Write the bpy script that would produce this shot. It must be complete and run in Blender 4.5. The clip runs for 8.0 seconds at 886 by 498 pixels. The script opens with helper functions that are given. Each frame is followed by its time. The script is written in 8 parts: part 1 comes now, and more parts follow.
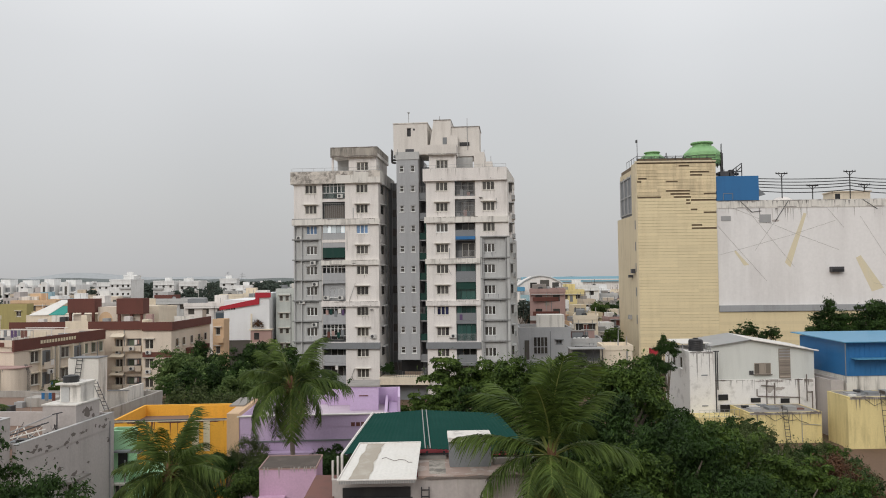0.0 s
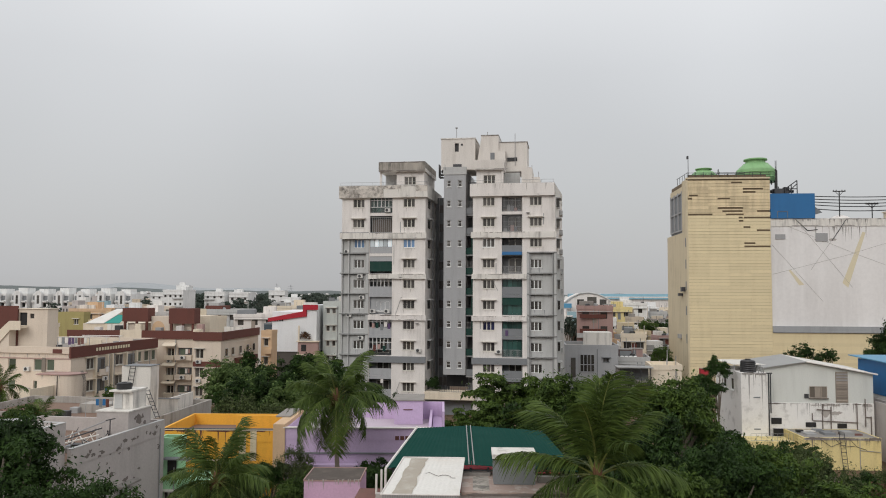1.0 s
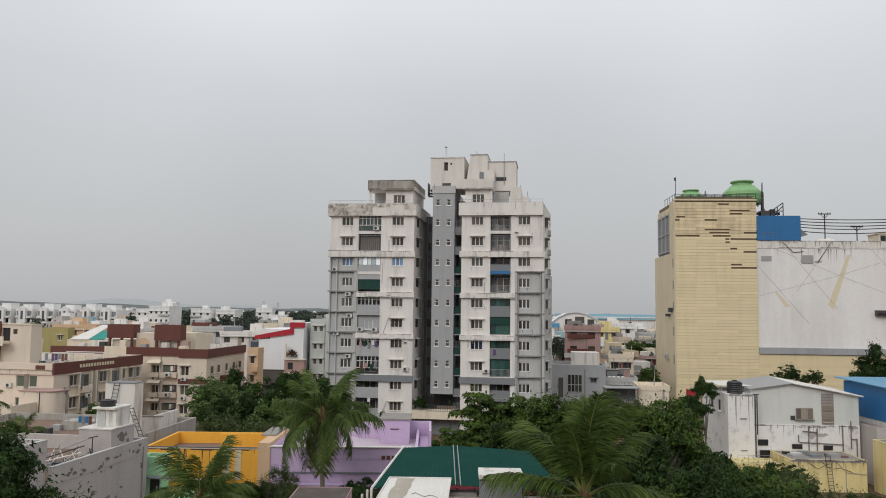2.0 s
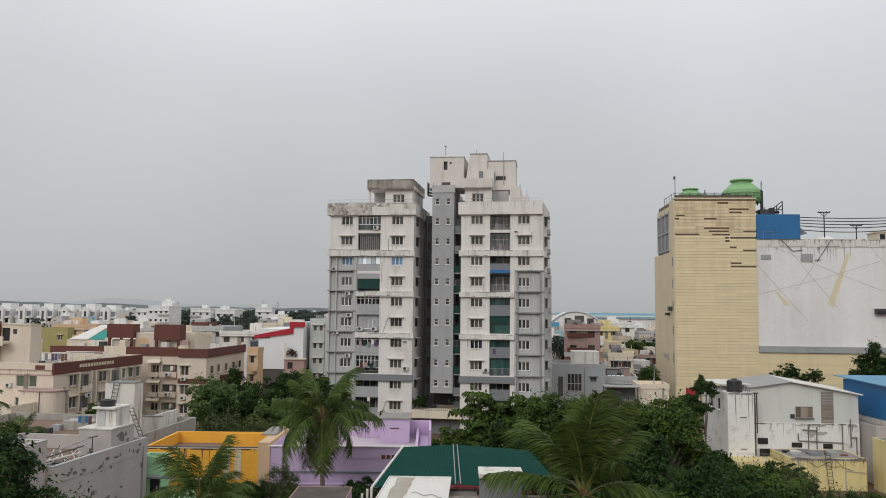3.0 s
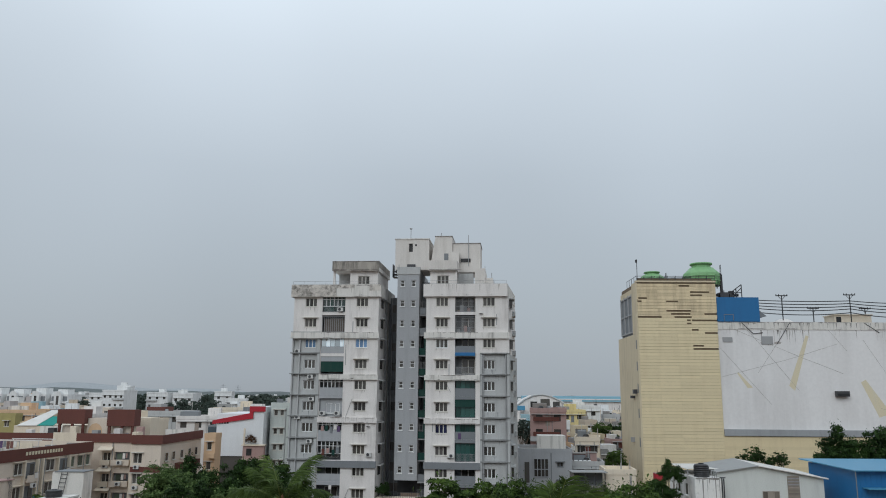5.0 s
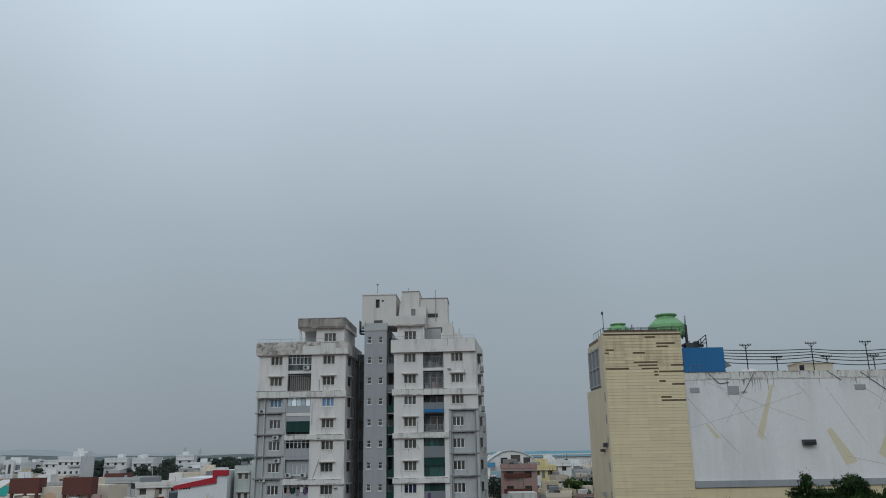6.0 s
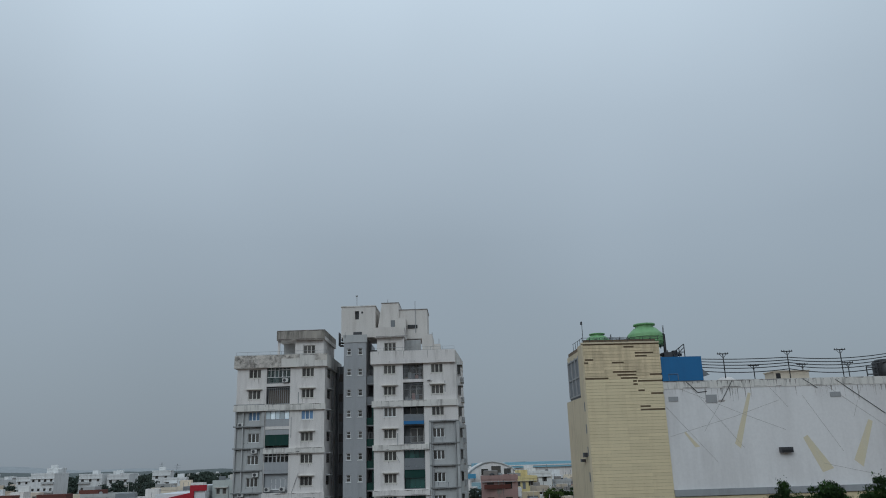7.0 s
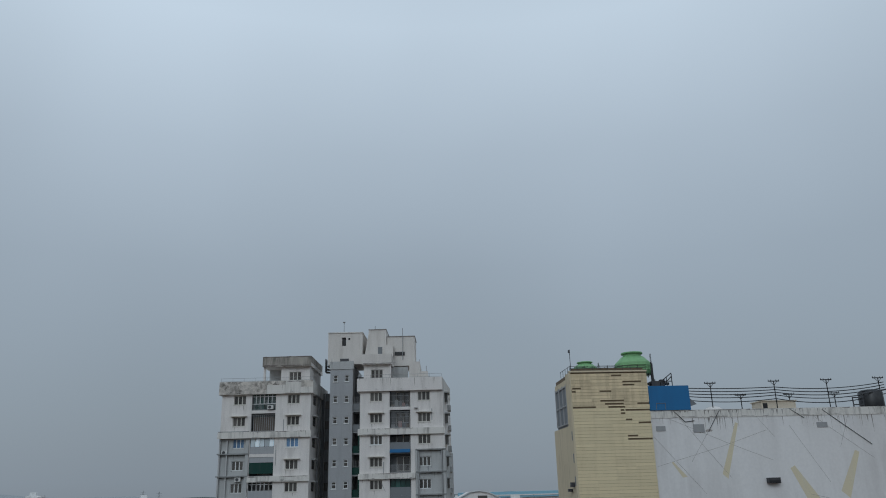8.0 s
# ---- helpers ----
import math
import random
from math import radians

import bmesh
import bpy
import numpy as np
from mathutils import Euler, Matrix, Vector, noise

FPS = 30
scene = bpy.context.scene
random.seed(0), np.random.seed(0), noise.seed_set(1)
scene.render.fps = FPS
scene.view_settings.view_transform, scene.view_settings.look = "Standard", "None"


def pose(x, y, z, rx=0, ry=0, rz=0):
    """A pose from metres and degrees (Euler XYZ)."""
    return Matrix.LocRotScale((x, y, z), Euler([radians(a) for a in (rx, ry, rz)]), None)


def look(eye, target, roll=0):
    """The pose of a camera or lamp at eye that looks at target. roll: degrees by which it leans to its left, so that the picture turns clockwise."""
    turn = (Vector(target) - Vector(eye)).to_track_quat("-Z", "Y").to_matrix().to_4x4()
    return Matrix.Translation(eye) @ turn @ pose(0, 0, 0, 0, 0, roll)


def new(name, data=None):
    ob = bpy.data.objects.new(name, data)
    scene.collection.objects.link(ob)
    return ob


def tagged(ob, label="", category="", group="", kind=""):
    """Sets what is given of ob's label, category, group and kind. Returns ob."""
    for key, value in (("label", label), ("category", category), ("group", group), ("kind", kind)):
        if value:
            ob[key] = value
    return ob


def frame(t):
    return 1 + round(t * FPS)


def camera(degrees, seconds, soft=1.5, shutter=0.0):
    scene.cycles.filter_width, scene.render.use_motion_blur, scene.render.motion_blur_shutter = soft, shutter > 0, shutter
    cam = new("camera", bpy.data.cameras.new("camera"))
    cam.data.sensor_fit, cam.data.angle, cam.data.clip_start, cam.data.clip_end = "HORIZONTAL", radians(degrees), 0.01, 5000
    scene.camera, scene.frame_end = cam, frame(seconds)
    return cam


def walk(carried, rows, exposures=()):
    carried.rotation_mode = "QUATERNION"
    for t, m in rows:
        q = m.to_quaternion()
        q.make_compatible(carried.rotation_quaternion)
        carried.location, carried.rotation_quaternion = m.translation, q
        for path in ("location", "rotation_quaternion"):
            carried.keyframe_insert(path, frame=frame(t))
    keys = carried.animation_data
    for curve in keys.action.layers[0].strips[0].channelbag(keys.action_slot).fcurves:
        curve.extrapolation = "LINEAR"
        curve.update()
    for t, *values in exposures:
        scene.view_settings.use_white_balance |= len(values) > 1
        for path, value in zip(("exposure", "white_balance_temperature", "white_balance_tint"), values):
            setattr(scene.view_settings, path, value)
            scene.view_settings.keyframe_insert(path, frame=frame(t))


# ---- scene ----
cam = camera(60.74, 8.0, soft=1.0)
EYE = 18.0
# seconds, yaw, pitch, roll in degrees: a hand-held turn on the spot, first sideways, then up
ROWS = [
    (0.0, -1.51, 2.09, 0.68),
    (0.5, 1.36, 2.86, 1.12),
    (1.0, 1.97, 3.23, -0.22),
    (1.5, 1.70, 4.23, -0.80),
    (1.7, 1.31, 4.60, -0.82),
    (2.8, 0.91, 4.68, -0.62),
    (3.0, 1.04, 4.59, -0.59),
    (3.5, 0.98, 4.56, -0.45),
    (4.0, 0.69, 4.67, -0.09),
    (4.5, 0.00, 5.50, -0.15),
    (4.8, -0.80, 8.40, -0.36),
    (5.0, -1.60, 10.82, -0.44),
    (5.2, -2.46, 13.20, -0.09),
    (6.3, -4.20, 15.08, 1.10),
    (6.5, -4.54, 15.20, 1.19),
    (7.0, -5.31, 15.78, 1.63),
    (7.5, -5.61, 16.67, 1.83),
    (8.0, -6.31, 17.79, 1.39),
]
EXPOSURES = [(0.0, 0.10, 6520, 10), (1.0, 0.04, 6480, 10), (3.0, -0.05, 6400, 9), (4.5, -0.06, 6400, 8), (4.8, -0.13, 6300, 7), (5.0, -0.25, 5800, 5), (5.3, -0.42, 5750, 3),
             (6.5, -0.72, 5500, 2), (8.0, -0.83, 5450, 3)]
walk(cam, [(t, pose(0, 0, EYE, 90 + p, r, y)) for t, y, p, r in ROWS], EXPOSURES)

# ---- sky and sun ----
world = bpy.data.worlds.new("overcast_sky")
scene.world = world
world.use_nodes = True
wn, wl = world.node_tree.nodes, world.node_tree.links
wn.clear()
SUN_EL, SUN_AZ = 36.0, 208.0
w_out, w_bg = wn.new("ShaderNodeOutputWorld"), wn.new("ShaderNodeBackground")
w_sky = wn.new("ShaderNodeTexSky")
w_sky.sky_type, w_sky.sun_disc = "NISHITA", False
w_sky.sun_elevation, w_sky.sun_rotation = radians(SUN_EL), radians(SUN_AZ)
w_sky.air_density, w_sky.dust_density = 1.5, 4.0
w_tc, w_sep, w_ramp = wn.new("ShaderNodeTexCoord"), wn.new("ShaderNodeSeparateXYZ"), wn.new("ShaderNodeValToRGB")
w_noise, w_nmap = wn.new("ShaderNodeTexNoise"), wn.new("ShaderNodeMapRange")
w_map = wn.new("ShaderNodeMapping")
w_map.inputs["Scale"].default_value = (1.2, 1.2, 1.1)
w_noise.inputs["Scale"].default_value, w_noise.inputs["Detail"].default_value, w_noise.inputs["Roughness"].default_value = 1.9, 2.0, 0.4
w_nmap.inputs["From Min"].default_value, w_nmap.inputs["From Max"].default_value = 0.25, 0.75
w_nmap.inputs["To Min"].default_value, w_nmap.inputs["To Max"].default_value = 0.92, 1.08
els = w_ramp.color_ramp.elements
els[0].position, els[0].color = 0.0, (0.48, 0.48, 0.483, 1)
els[1].position, els[1].color = 1.0, (0.95, 0.965, 0.98, 1)
for at, col in ((0.02, (0.505, 0.509, 0.517, 1)), (0.10, (0.555, 0.562, 0.572, 1)), (0.20, (0.612, 0.621, 0.634, 1)), (0.28, (0.672, 0.682, 0.697, 1)), (0.35, (0.765, 0.775, 0.79, 1)), (0.42, (0.86, 0.87, 0.885, 1)), (0.56, (1.12, 1.13, 1.14, 1))):
    e = els.new(at)
    e.color = col
w_mul, w_mix, w_dim = wn.new("ShaderNodeVectorMath"), wn.new("ShaderNodeMixRGB"), wn.new("ShaderNodeVectorMath")
w_mul.operation, w_dim.operation = "SCALE", "SCALE"
w_dim.inputs["Scale"].default_value = 0.10
w_mix.inputs[0].default_value = 0.92
wl.new(w_tc.outputs["Generated"], w_sep.inputs[0])
wl.new(w_sep.outputs["Z"], w_ramp.inputs[0])
wl.new(w_tc.outputs["Generated"], w_map.inputs[0])
wl.new(w_map.outputs[0], w_noise.inputs["Vector"])
wl.new(w_noise.outputs["Fac"], w_nmap.inputs["Value"])
wl.new(w_ramp.outputs[0], w_mul.inputs[0])
wl.new(w_nmap.outputs[0], w_mul.inputs["Scale"])
wl.new(w_sky.outputs[0], w_dim.inputs[0])
wl.new(w_dim.outputs[0], w_mix.inputs[1])
wl.new(w_mul.outputs[0], w_mix.inputs[2])
wl.new(w_mix.outputs[0], w_bg.inputs[0])
wl.new(w_bg.outputs[0], w_out.inputs[0])

sun_data = bpy.data.lights.new("sun", "SUN")
sun_data.energy, sun_data.angle, sun_data.color = 0.85, radians(30), (1.0, 0.97, 0.93)
sun = new("sun", sun_data)
sun.matrix_basis = look((0, 0, 200), (200 * math.tan(radians(90 - SUN_EL)) * math.sin(radians(SUN_AZ - 180)), 200 * math.tan(radians(90 - SUN_EL)), 0))


# ---- materials ----
def surface(name, colour, rough=0.85, dirt=0.35, dirt_colour=(0.12, 0.11, 0.10), streak=True, grain=0.06, scale=1.0, metal=0.0, bump=0.15, vary=0.0, reach=(0.47, 0.72)):
    """A weathered surface: base colour with fine grain, larger stains and, on walls, rain streaks."""
    m = bpy.data.materials.new(name)
    m.use_nodes = True
    n, l = m.node_tree.nodes, m.node_tree.links
    bsdf = n["Principled BSDF"]
    bsdf.inputs["Roughness"].default_value, bsdf.inputs["Metallic"].default_value = rough, metal
    geo = n.new("ShaderNodeNewGeometry")
    mp = n.new("ShaderNodeMapping")
    mp.inputs["Scale"].default_value = (1.1 * scale, 1.1 * scale, 0.13 * scale) if streak else (0.5 * scale, 0.5 * scale, 0.5 * scale)
    l.new(geo.outputs["Position"], mp.inputs[0])
    big, fine, blot = n.new("ShaderNodeTexNoise"), n.new("ShaderNodeTexNoise"), n.new("ShaderNodeTexNoise")
    big.inputs["Scale"].default_value, big.inputs["Detail"].default_value, big.inputs["Roughness"].default_value = 1.0, 6.0, 0.65
    fine.inputs["Scale"].default_value, fine.inputs["Detail"].default_value = 9.0 * scale, 4.0
    blot.inputs["Scale"].default_value, blot.inputs["Detail"].default_value = 0.35 * scale, 5.0
    l.new(mp.outputs[0], big.inputs["Vector"])
    l.new(geo.outputs["Position"], fine.inputs["Vector"])
    l.new(geo.outputs["Position"], blot.inputs["Vector"])
    r1, r2, r3 = n.new("ShaderNodeMapRange"), n.new("ShaderNodeMapRange"), n.new("ShaderNodeMapRange")
    r1.inputs["From Min"].default_value, r1.inputs["From Max"].default_value = reach
    r1.inputs["To Min"].default_value, r1.inputs["To Max"].default_value = 0.0, dirt
    r2.inputs["From Min"].default_value, r2.inputs["From Max"].default_value = 0.3, 0.7
    r2.inputs["To Min"].default_value, r2.inputs["To Max"].default_value = 1 - grain, 1 + grain
    r3.inputs["From Min"].default_value, r3.inputs["From Max"].default_value = 0.35, 0.7
    r3.inputs["To Min"].default_value, r3.inputs["To Max"].default_value = 0.25, 1.0
    l.new(big.outputs["Fac"], r1.inputs["Value"])
    l.new(fine.outputs["Fac"], r2.inputs["Value"])
    l.new(blot.outputs["Fac"], r3.inputs["Value"])
    times_ = n.new("ShaderNodeMath")
    times_.operation = "MULTIPLY"
    l.new(r1.outputs[0], times_.inputs[0])
    l.new(r3.outputs[0], times_.inputs[1])
    mix = n.new("ShaderNodeMixRGB")
    mix.inputs[1].default_value, mix.inputs[2].default_value = (*colour, 1), (*dirt_colour, 1)
    l.new(times_.outputs[0], mix.inputs[0])
    sc = n.new("ShaderNodeVectorMath")
    sc.operation = "SCALE"
    l.new(mix.outputs[0], sc.inputs[0])
    l.new(r2.outputs[0], sc.inputs["Scale"])
    last = sc.outputs[0]
    if vary:
        info, r4, s2 = n.new("ShaderNodeObjectInfo"), n.new("ShaderNodeMapRange"), n.new("ShaderNodeVectorMath")
        s2.operation = "SCALE"
        r4.inputs["To Min"].default_value, r4.inputs["To Max"].default_value = 1 - vary, 1 + vary
        l.new(info.outputs["Random"], r4.inputs["Value"])
        l.new(last, s2.inputs[0])
        l.new(r4.outputs[0], s2.inputs["Scale"])
        last = s2.outputs[0]
    l.new(last, bsdf.inputs["Base Color"])
    if bump:
        b = n.new("ShaderNodeBump")
        b.inputs["Strength"].default_value, b.inputs["Distance"].default_value = bump, 0.03
        l.new(fine.outputs["Fac"], b.inputs["Height"])
        l.new(b.outputs[0], bsdf.inputs["Normal"])
    return m


def foliage(name, dark, light, scale=0.9):
    """Leaves: patches of lighter and darker green, leaf by leaf variation, and some light let through."""
    m = bpy.data.materials.new(name)
    m.use_nodes = True
    n, l = m.node_tree.nodes, m.node_tree.links
    bsdf = n["Principled BSDF"]
    bsdf.inputs["Roughness"].default_value, bsdf.inputs["Specular IOR Level"].default_value = 0.6, 0.2
    geo, noi, ramp = n.new("ShaderNodeNewGeometry"), n.new("ShaderNodeTexNoise"), n.new("ShaderNodeMixRGB")
    noi.inputs["Scale"].default_value, noi.inputs["Detail"].default_value = scale, 3.0
    patch, leaf, both = n.new("ShaderNodeMapRange"), n.new("ShaderNodeMath"), n.new("ShaderNodeMath")
    patch.inputs["From Min"].default_value, patch.inputs["From Max"].default_value = 0.34, 0.68
    patch.inputs["To Min"].default_value, patch.inputs["To Max"].default_value = 0.0, 0.55
    leaf.operation, both.operation, both.use_clamp = "MULTIPLY", "ADD", True
    leaf.inputs[1].default_value = 0.5
    l.new(geo.outputs["Position"], noi.inputs["Vector"])
    l.new(noi.outputs["Fac"], patch.inputs["Value"])
    l.new(geo.outputs["Random Per Island"], leaf.inputs[0])
    l.new(patch.outputs[0], both.inputs[0])
    l.new(leaf.outputs[0], both.inputs[1])
    ramp.inputs[1].default_value, ramp.inputs[2].default_value = (*dark, 1), (*light, 1)
    l.new(both.outputs[0], ramp.inputs[0])
    l.new(ramp.outputs[0], bsdf.inputs["Base Color"])
    tr, mx = n.new("ShaderNodeBsdfTranslucent"), n.new("ShaderNodeMixShader")
    mx.inputs[0].default_value = 0.14
    l.new(ramp.outputs[0], tr.inputs["Color"])
    l.new(bsdf.outputs[0], mx.inputs[1])
    l.new(tr.outputs[0], mx.inputs[2])
    l.new(mx.outputs[0], n["Material Output"].inputs["Surface"])
    return m


def window_glass(name, colour=(0.02, 0.025, 0.028), rough=0.12):
    m = bpy.data.materials.new(name)
    m.use_nodes = True
    n, l = m.node_tree.nodes, m.node_tree.links
    bsdf = n["Principled BSDF"]
    bsdf.inputs["Roughness"].default_value, bsdf.inputs["IOR"].default_value = rough, 1.5
    info, mix = n.new("ShaderNodeObjectInfo"), n.new("ShaderNodeMixRGB")
    mix.inputs[1].default_value, mix.inputs[2].default_value = (*colour, 1), (*[c * 3.0 + 0.015 for c in colour], 1)
    l.new(info.outputs["Random"], mix.inputs[0])
    l.new(mix.outputs[0], bsdf.inputs["Base Color"])
    return m


WHITE = surface("white_painted_plaster", (0.74, 0.70, 0.665), dirt=0.55, dirt_colour=(0.27, 0.24, 0.22))
BRIGHT_WHITE = surface("fresh_bluish_whitewash", (0.75, 0.76, 0.77), dirt=0.3, dirt_colour=(0.5, 0.49, 0.47))
DULL_WALL = surface("dull_weathered_limewash", (0.38, 0.355, 0.325), reach=(0.44, 0.66), dirt=0.8, dirt_colour=(0.15, 0.13, 0.11), scale=1.2)
WHITE_OLD = surface("mouldy_white_plaster", (0.70, 0.67, 0.62), reach=(0.49, 0.68), dirt=0.8, dirt_colour=(0.10, 0.09, 0.08), scale=1.4)
GREY_BAY = surface("pale_grey_plaster", (0.47, 0.47, 0.46), dirt=0.5, dirt_colour=(0.2, 0.2, 0.19))
GREY_CORE = surface("grey_painted_plaster", (0.385, 0.39, 0.40), dirt=0.5, dirt_colour=(0.2, 0.2, 0.2))
# Ledge colour carries grime and the shadow that the ledges cast.
LEDGE = surface("dirt_and_shade_ledge", (0.30, 0.30, 0.295), dirt=0.9, dirt_colour=(0.10, 0.10, 0.095), reach=(0.42, 0.62))
GREY_DARK = surface("dark_grey_plaster", (0.20, 0.21, 0.22), dirt=0.3)
# Dark tone that paints the shade of recesses, and grime below ledges.
SHADE_GRIME = surface("shade_and_grime_plaster", (0.155, 0.16, 0.165), dirt=0.3)
STAIN_BAND = surface("moss_stained_parapet", (0.43, 0.39, 0.34), reach=(0.38, 0.58), dirt=1.0, dirt_colour=(0.09, 0.085, 0.075), scale=1.8)
ROOM = surface("bare_rooftop_plaster", (0.66, 0.62, 0.575), dirt=0.4, dirt_colour=(0.30, 0.26, 0.22))
MOULD = surface("blotched_black_mould", (0.64, 0.59, 0.53), reach=(0.40, 0.58), dirt=1.0, dirt_colour=(0.05, 0.042, 0.035), streak=False, scale=2.6)
GRIME = surface("thin_grime_streak", (0.40, 0.365, 0.335), dirt=0.8, dirt_colour=(0.58, 0.55, 0.52), scale=3.0)
FRAME = surface("cream_window_frame", (0.62, 0.59, 0.53), dirt=0.2, rough=0.6, streak=False)
FRAME_WHITE = surface("white_window_frame", (0.78, 0.78, 0.76), dirt=0.15, rough=0.5, streak=False)
CURTAIN = surface("drab_curtain", (0.26, 0.22, 0.185), dirt=0.3, vary=0.5)
RAIL = surface("dark_metal_rail", (0.06, 0.06, 0.065), rough=0.5, dirt=0.3, metal=0.3)
PIPE = surface("grey_plastic_pipe", (0.33, 0.33, 0.33), rough=0.6, dirt=0.4)
# Black plastic, used too for flat sheets that paint the shade inside openings.
BLACK = surface("black_plastic_and_shade", (0.015, 0.015, 0.017), rough=0.45, dirt=0.5, dirt_colour=(0.1, 0.09, 0.08), streak=False)
GLASS = window_glass("window_glass", (0.035, 0.032, 0.029))
GLASS_BLUE = window_glass("blue_window_glass", (0.07, 0.12, 0.20))
GLASS_NAVY = window_glass("navy_window_glass", (0.008, 0.009, 0.028))
GLASS_CURTAINED = window_glass("curtained_window_glass", (0.11, 0.095, 0.08))
GLASS_SLATE = window_glass("slate_blue_window_glass", (0.03, 0.042, 0.052))
GLASS_TEAL = window_glass("dark_teal_window_glass", (0.012, 0.035, 0.03))
GLASS_GREEN = window_glass("greenish_window_glass", (0.05, 0.062, 0.045))
GLASS_PALE = window_glass("pale_window_glass", (0.42, 0.46, 0.48), 0.25)
NET_GREEN = surface("green_shade_net", (0.009, 0.046, 0.036), rough=0.9, dirt=0.3)
AC_WHITE = surface("ac_casing", (0.62, 0.61, 0.58), rough=0.5, dirt=0.4)
CREAM_WALL = surface("cream_plaster", (0.67, 0.575, 0.475), dirt=0.35, dirt_colour=(0.33, 0.25, 0.18))
CREAM_PALE = surface("pale_cream_plaster", (0.72, 0.63, 0.50), dirt=0.4, dirt_colour=(0.3, 0.25, 0.2))
BROWN = surface("brown_parapet_paint", (0.13, 0.045, 0.034), dirt=0.3, dirt_colour=(0.05, 0.03, 0.025))
YELLOW_CLAD = surface("yellow_cladding_strip", (0.70, 0.59, 0.37), rough=0.55, dirt=0.25, dirt_colour=(0.35, 0.25, 0.12), vary=0.05, grain=0.04)
YELLOW_PLASTER = surface("yellow_cream_plaster", (0.62, 0.53, 0.37), dirt=0.5, dirt_colour=(0.22, 0.17, 0.1))
BACKING = surface("dark_cladding_backing", (0.17, 0.125, 0.08), dirt=0.6, dirt_colour=(0.06, 0.045, 0.03))
MALL_WHITE = surface("patchy_white_wall", (0.77, 0.75, 0.735), bump=0.04, grain=0.03, reach=(0.42, 0.70), dirt=0.5, dirt_colour=(0.40, 0.37, 0.35), scale=0.22)
YELLOW_WORN = surface("rain_worn_cladding_strip", (0.66, 0.54, 0.34), rough=0.65, dirt=0.6, dirt_colour=(0.24, 0.17, 0.1), vary=0.12, reach=(0.42, 0.66), scale=0.9)
DRIP = surface("black_rain_drip", (0.27, 0.25, 0.235), dirt=0.9, dirt_colour=(0.55, 0.53, 0.5), scale=3.0)
MALL_GREY = surface("grey_ledge", (0.33, 0.34, 0.35), dirt=0.4)
OCHRE = surface("ochre_painted_stripe", (0.68, 0.605, 0.43), dirt=0.5, dirt_colour=(0.6, 0.58, 0.55))
CRACK = surface("dark_crack_line", (0.30, 0.275, 0.255), dirt=0.6, dirt_colour=(0.55, 0.53, 0.5))
BLUE_BOX = surface("blue_painted_sheet", (0.02, 0.14, 0.34), rough=0.5, dirt=0.35, dirt_colour=(0.015, 0.08, 0.2))
# Blue sheet made paler to put the haze of distance into it.
PALE_BLUE = surface("hazed_blue_sheet", (0.26, 0.47, 0.58), rough=0.6, dirt=0.3, dirt_colour=(0.2, 0.36, 0.44))
BLUE_ROOF = surface("blue_roof_sheet", (0.085, 0.275, 0.44), rough=0.45, dirt=0.35, dirt_colour=(0.03, 0.12, 0.24))
GREEN_TOWER = surface("green_fibreglass", (0.23, 0.43, 0.19), rough=0.55, dirt=0.5, dirt_colour=(0.09, 0.2, 0.08), reach=(0.4, 0.65))
CONCRETE = surface("weathered_concrete", (0.27, 0.25, 0.23), dirt=0.7, dirt_colour=(0.09, 0.08, 0.07), streak=False)
DECK = surface("roof_deck", (0.30, 0.27, 0.24), dirt=0.6, dirt_colour=(0.14, 0.12, 0.1), streak=False)
GREY_HOUSE = surface("pinkish_grey_plaster", (0.46, 0.42, 0.40), dirt=0.4, dirt_colour=(0.14, 0.12, 0.11), scale=0.8)
PEELED = surface("peeled_dark_plaster", (0.17, 0.145, 0.13), dirt=0.5, streak=False, scale=3.0)
BLACK_SLAB = surface("blackened_slab", (0.10, 0.085, 0.075), dirt=0.8, dirt_colour=(0.19, 0.16, 0.14), streak=False, scale=2.0)
PLUM = surface("plum_cloth", (0.10, 0.06, 0.14), dirt=0.3, streak=False)
RUST = surface("rusty_sheet", (0.17, 0.075, 0.06), dirt=0.7, dirt_colour=(0.08, 0.06, 0.05), streak=False, scale=2.0)
SLAB = surface("patchy_brown_slab", (0.36, 0.27, 0.23), dirt=1.0, dirt_colour=(0.56, 0.52, 0.48), streak=False, scale=2.4, reach=(0.5, 0.62))
ORANGE = surface("orange_yellow_paint", (0.80, 0.40, 0.045), dirt=0.3, dirt_colour=(0.4, 0.2, 0.05))
TERRACE = surface("terracotta_deck", (0.22, 0.15, 0.115), dirt=0.7, streak=False)
PEACH = surface("peach_plaster", (0.62, 0.43, 0.27), dirt=0.4, dirt_colour=(0.3, 0.2, 0.14))
MINT = surface("mint_green_paint", (0.36, 0.62, 0.38), dirt=0.3, dirt_colour=(0.2, 0.35, 0.22))
PURPLE = surface("lilac_paint", (0.56, 0.43, 0.61), dirt=0.3, dirt_colour=(0.3, 0.22, 0.36))
LILAC_DECK = surface("dusty_lilac_deck", (0.52, 0.44, 0.50), dirt=0.5, dirt_colour=(0.35, 0.3, 0.34), streak=False)
PINK = surface("mauve_pink_paint", (0.60, 0.39, 0.53), dirt=0.3, dirt_colour=(0.4, 0.24, 0.34))
ROSE = surface("dusty_rose_paint", (0.40, 0.265, 0.24), dirt=0.5, dirt_colour=(0.2, 0.14, 0.12))
RED = surface("red_paint", (0.40, 0.02, 0.035), dirt=0.2)
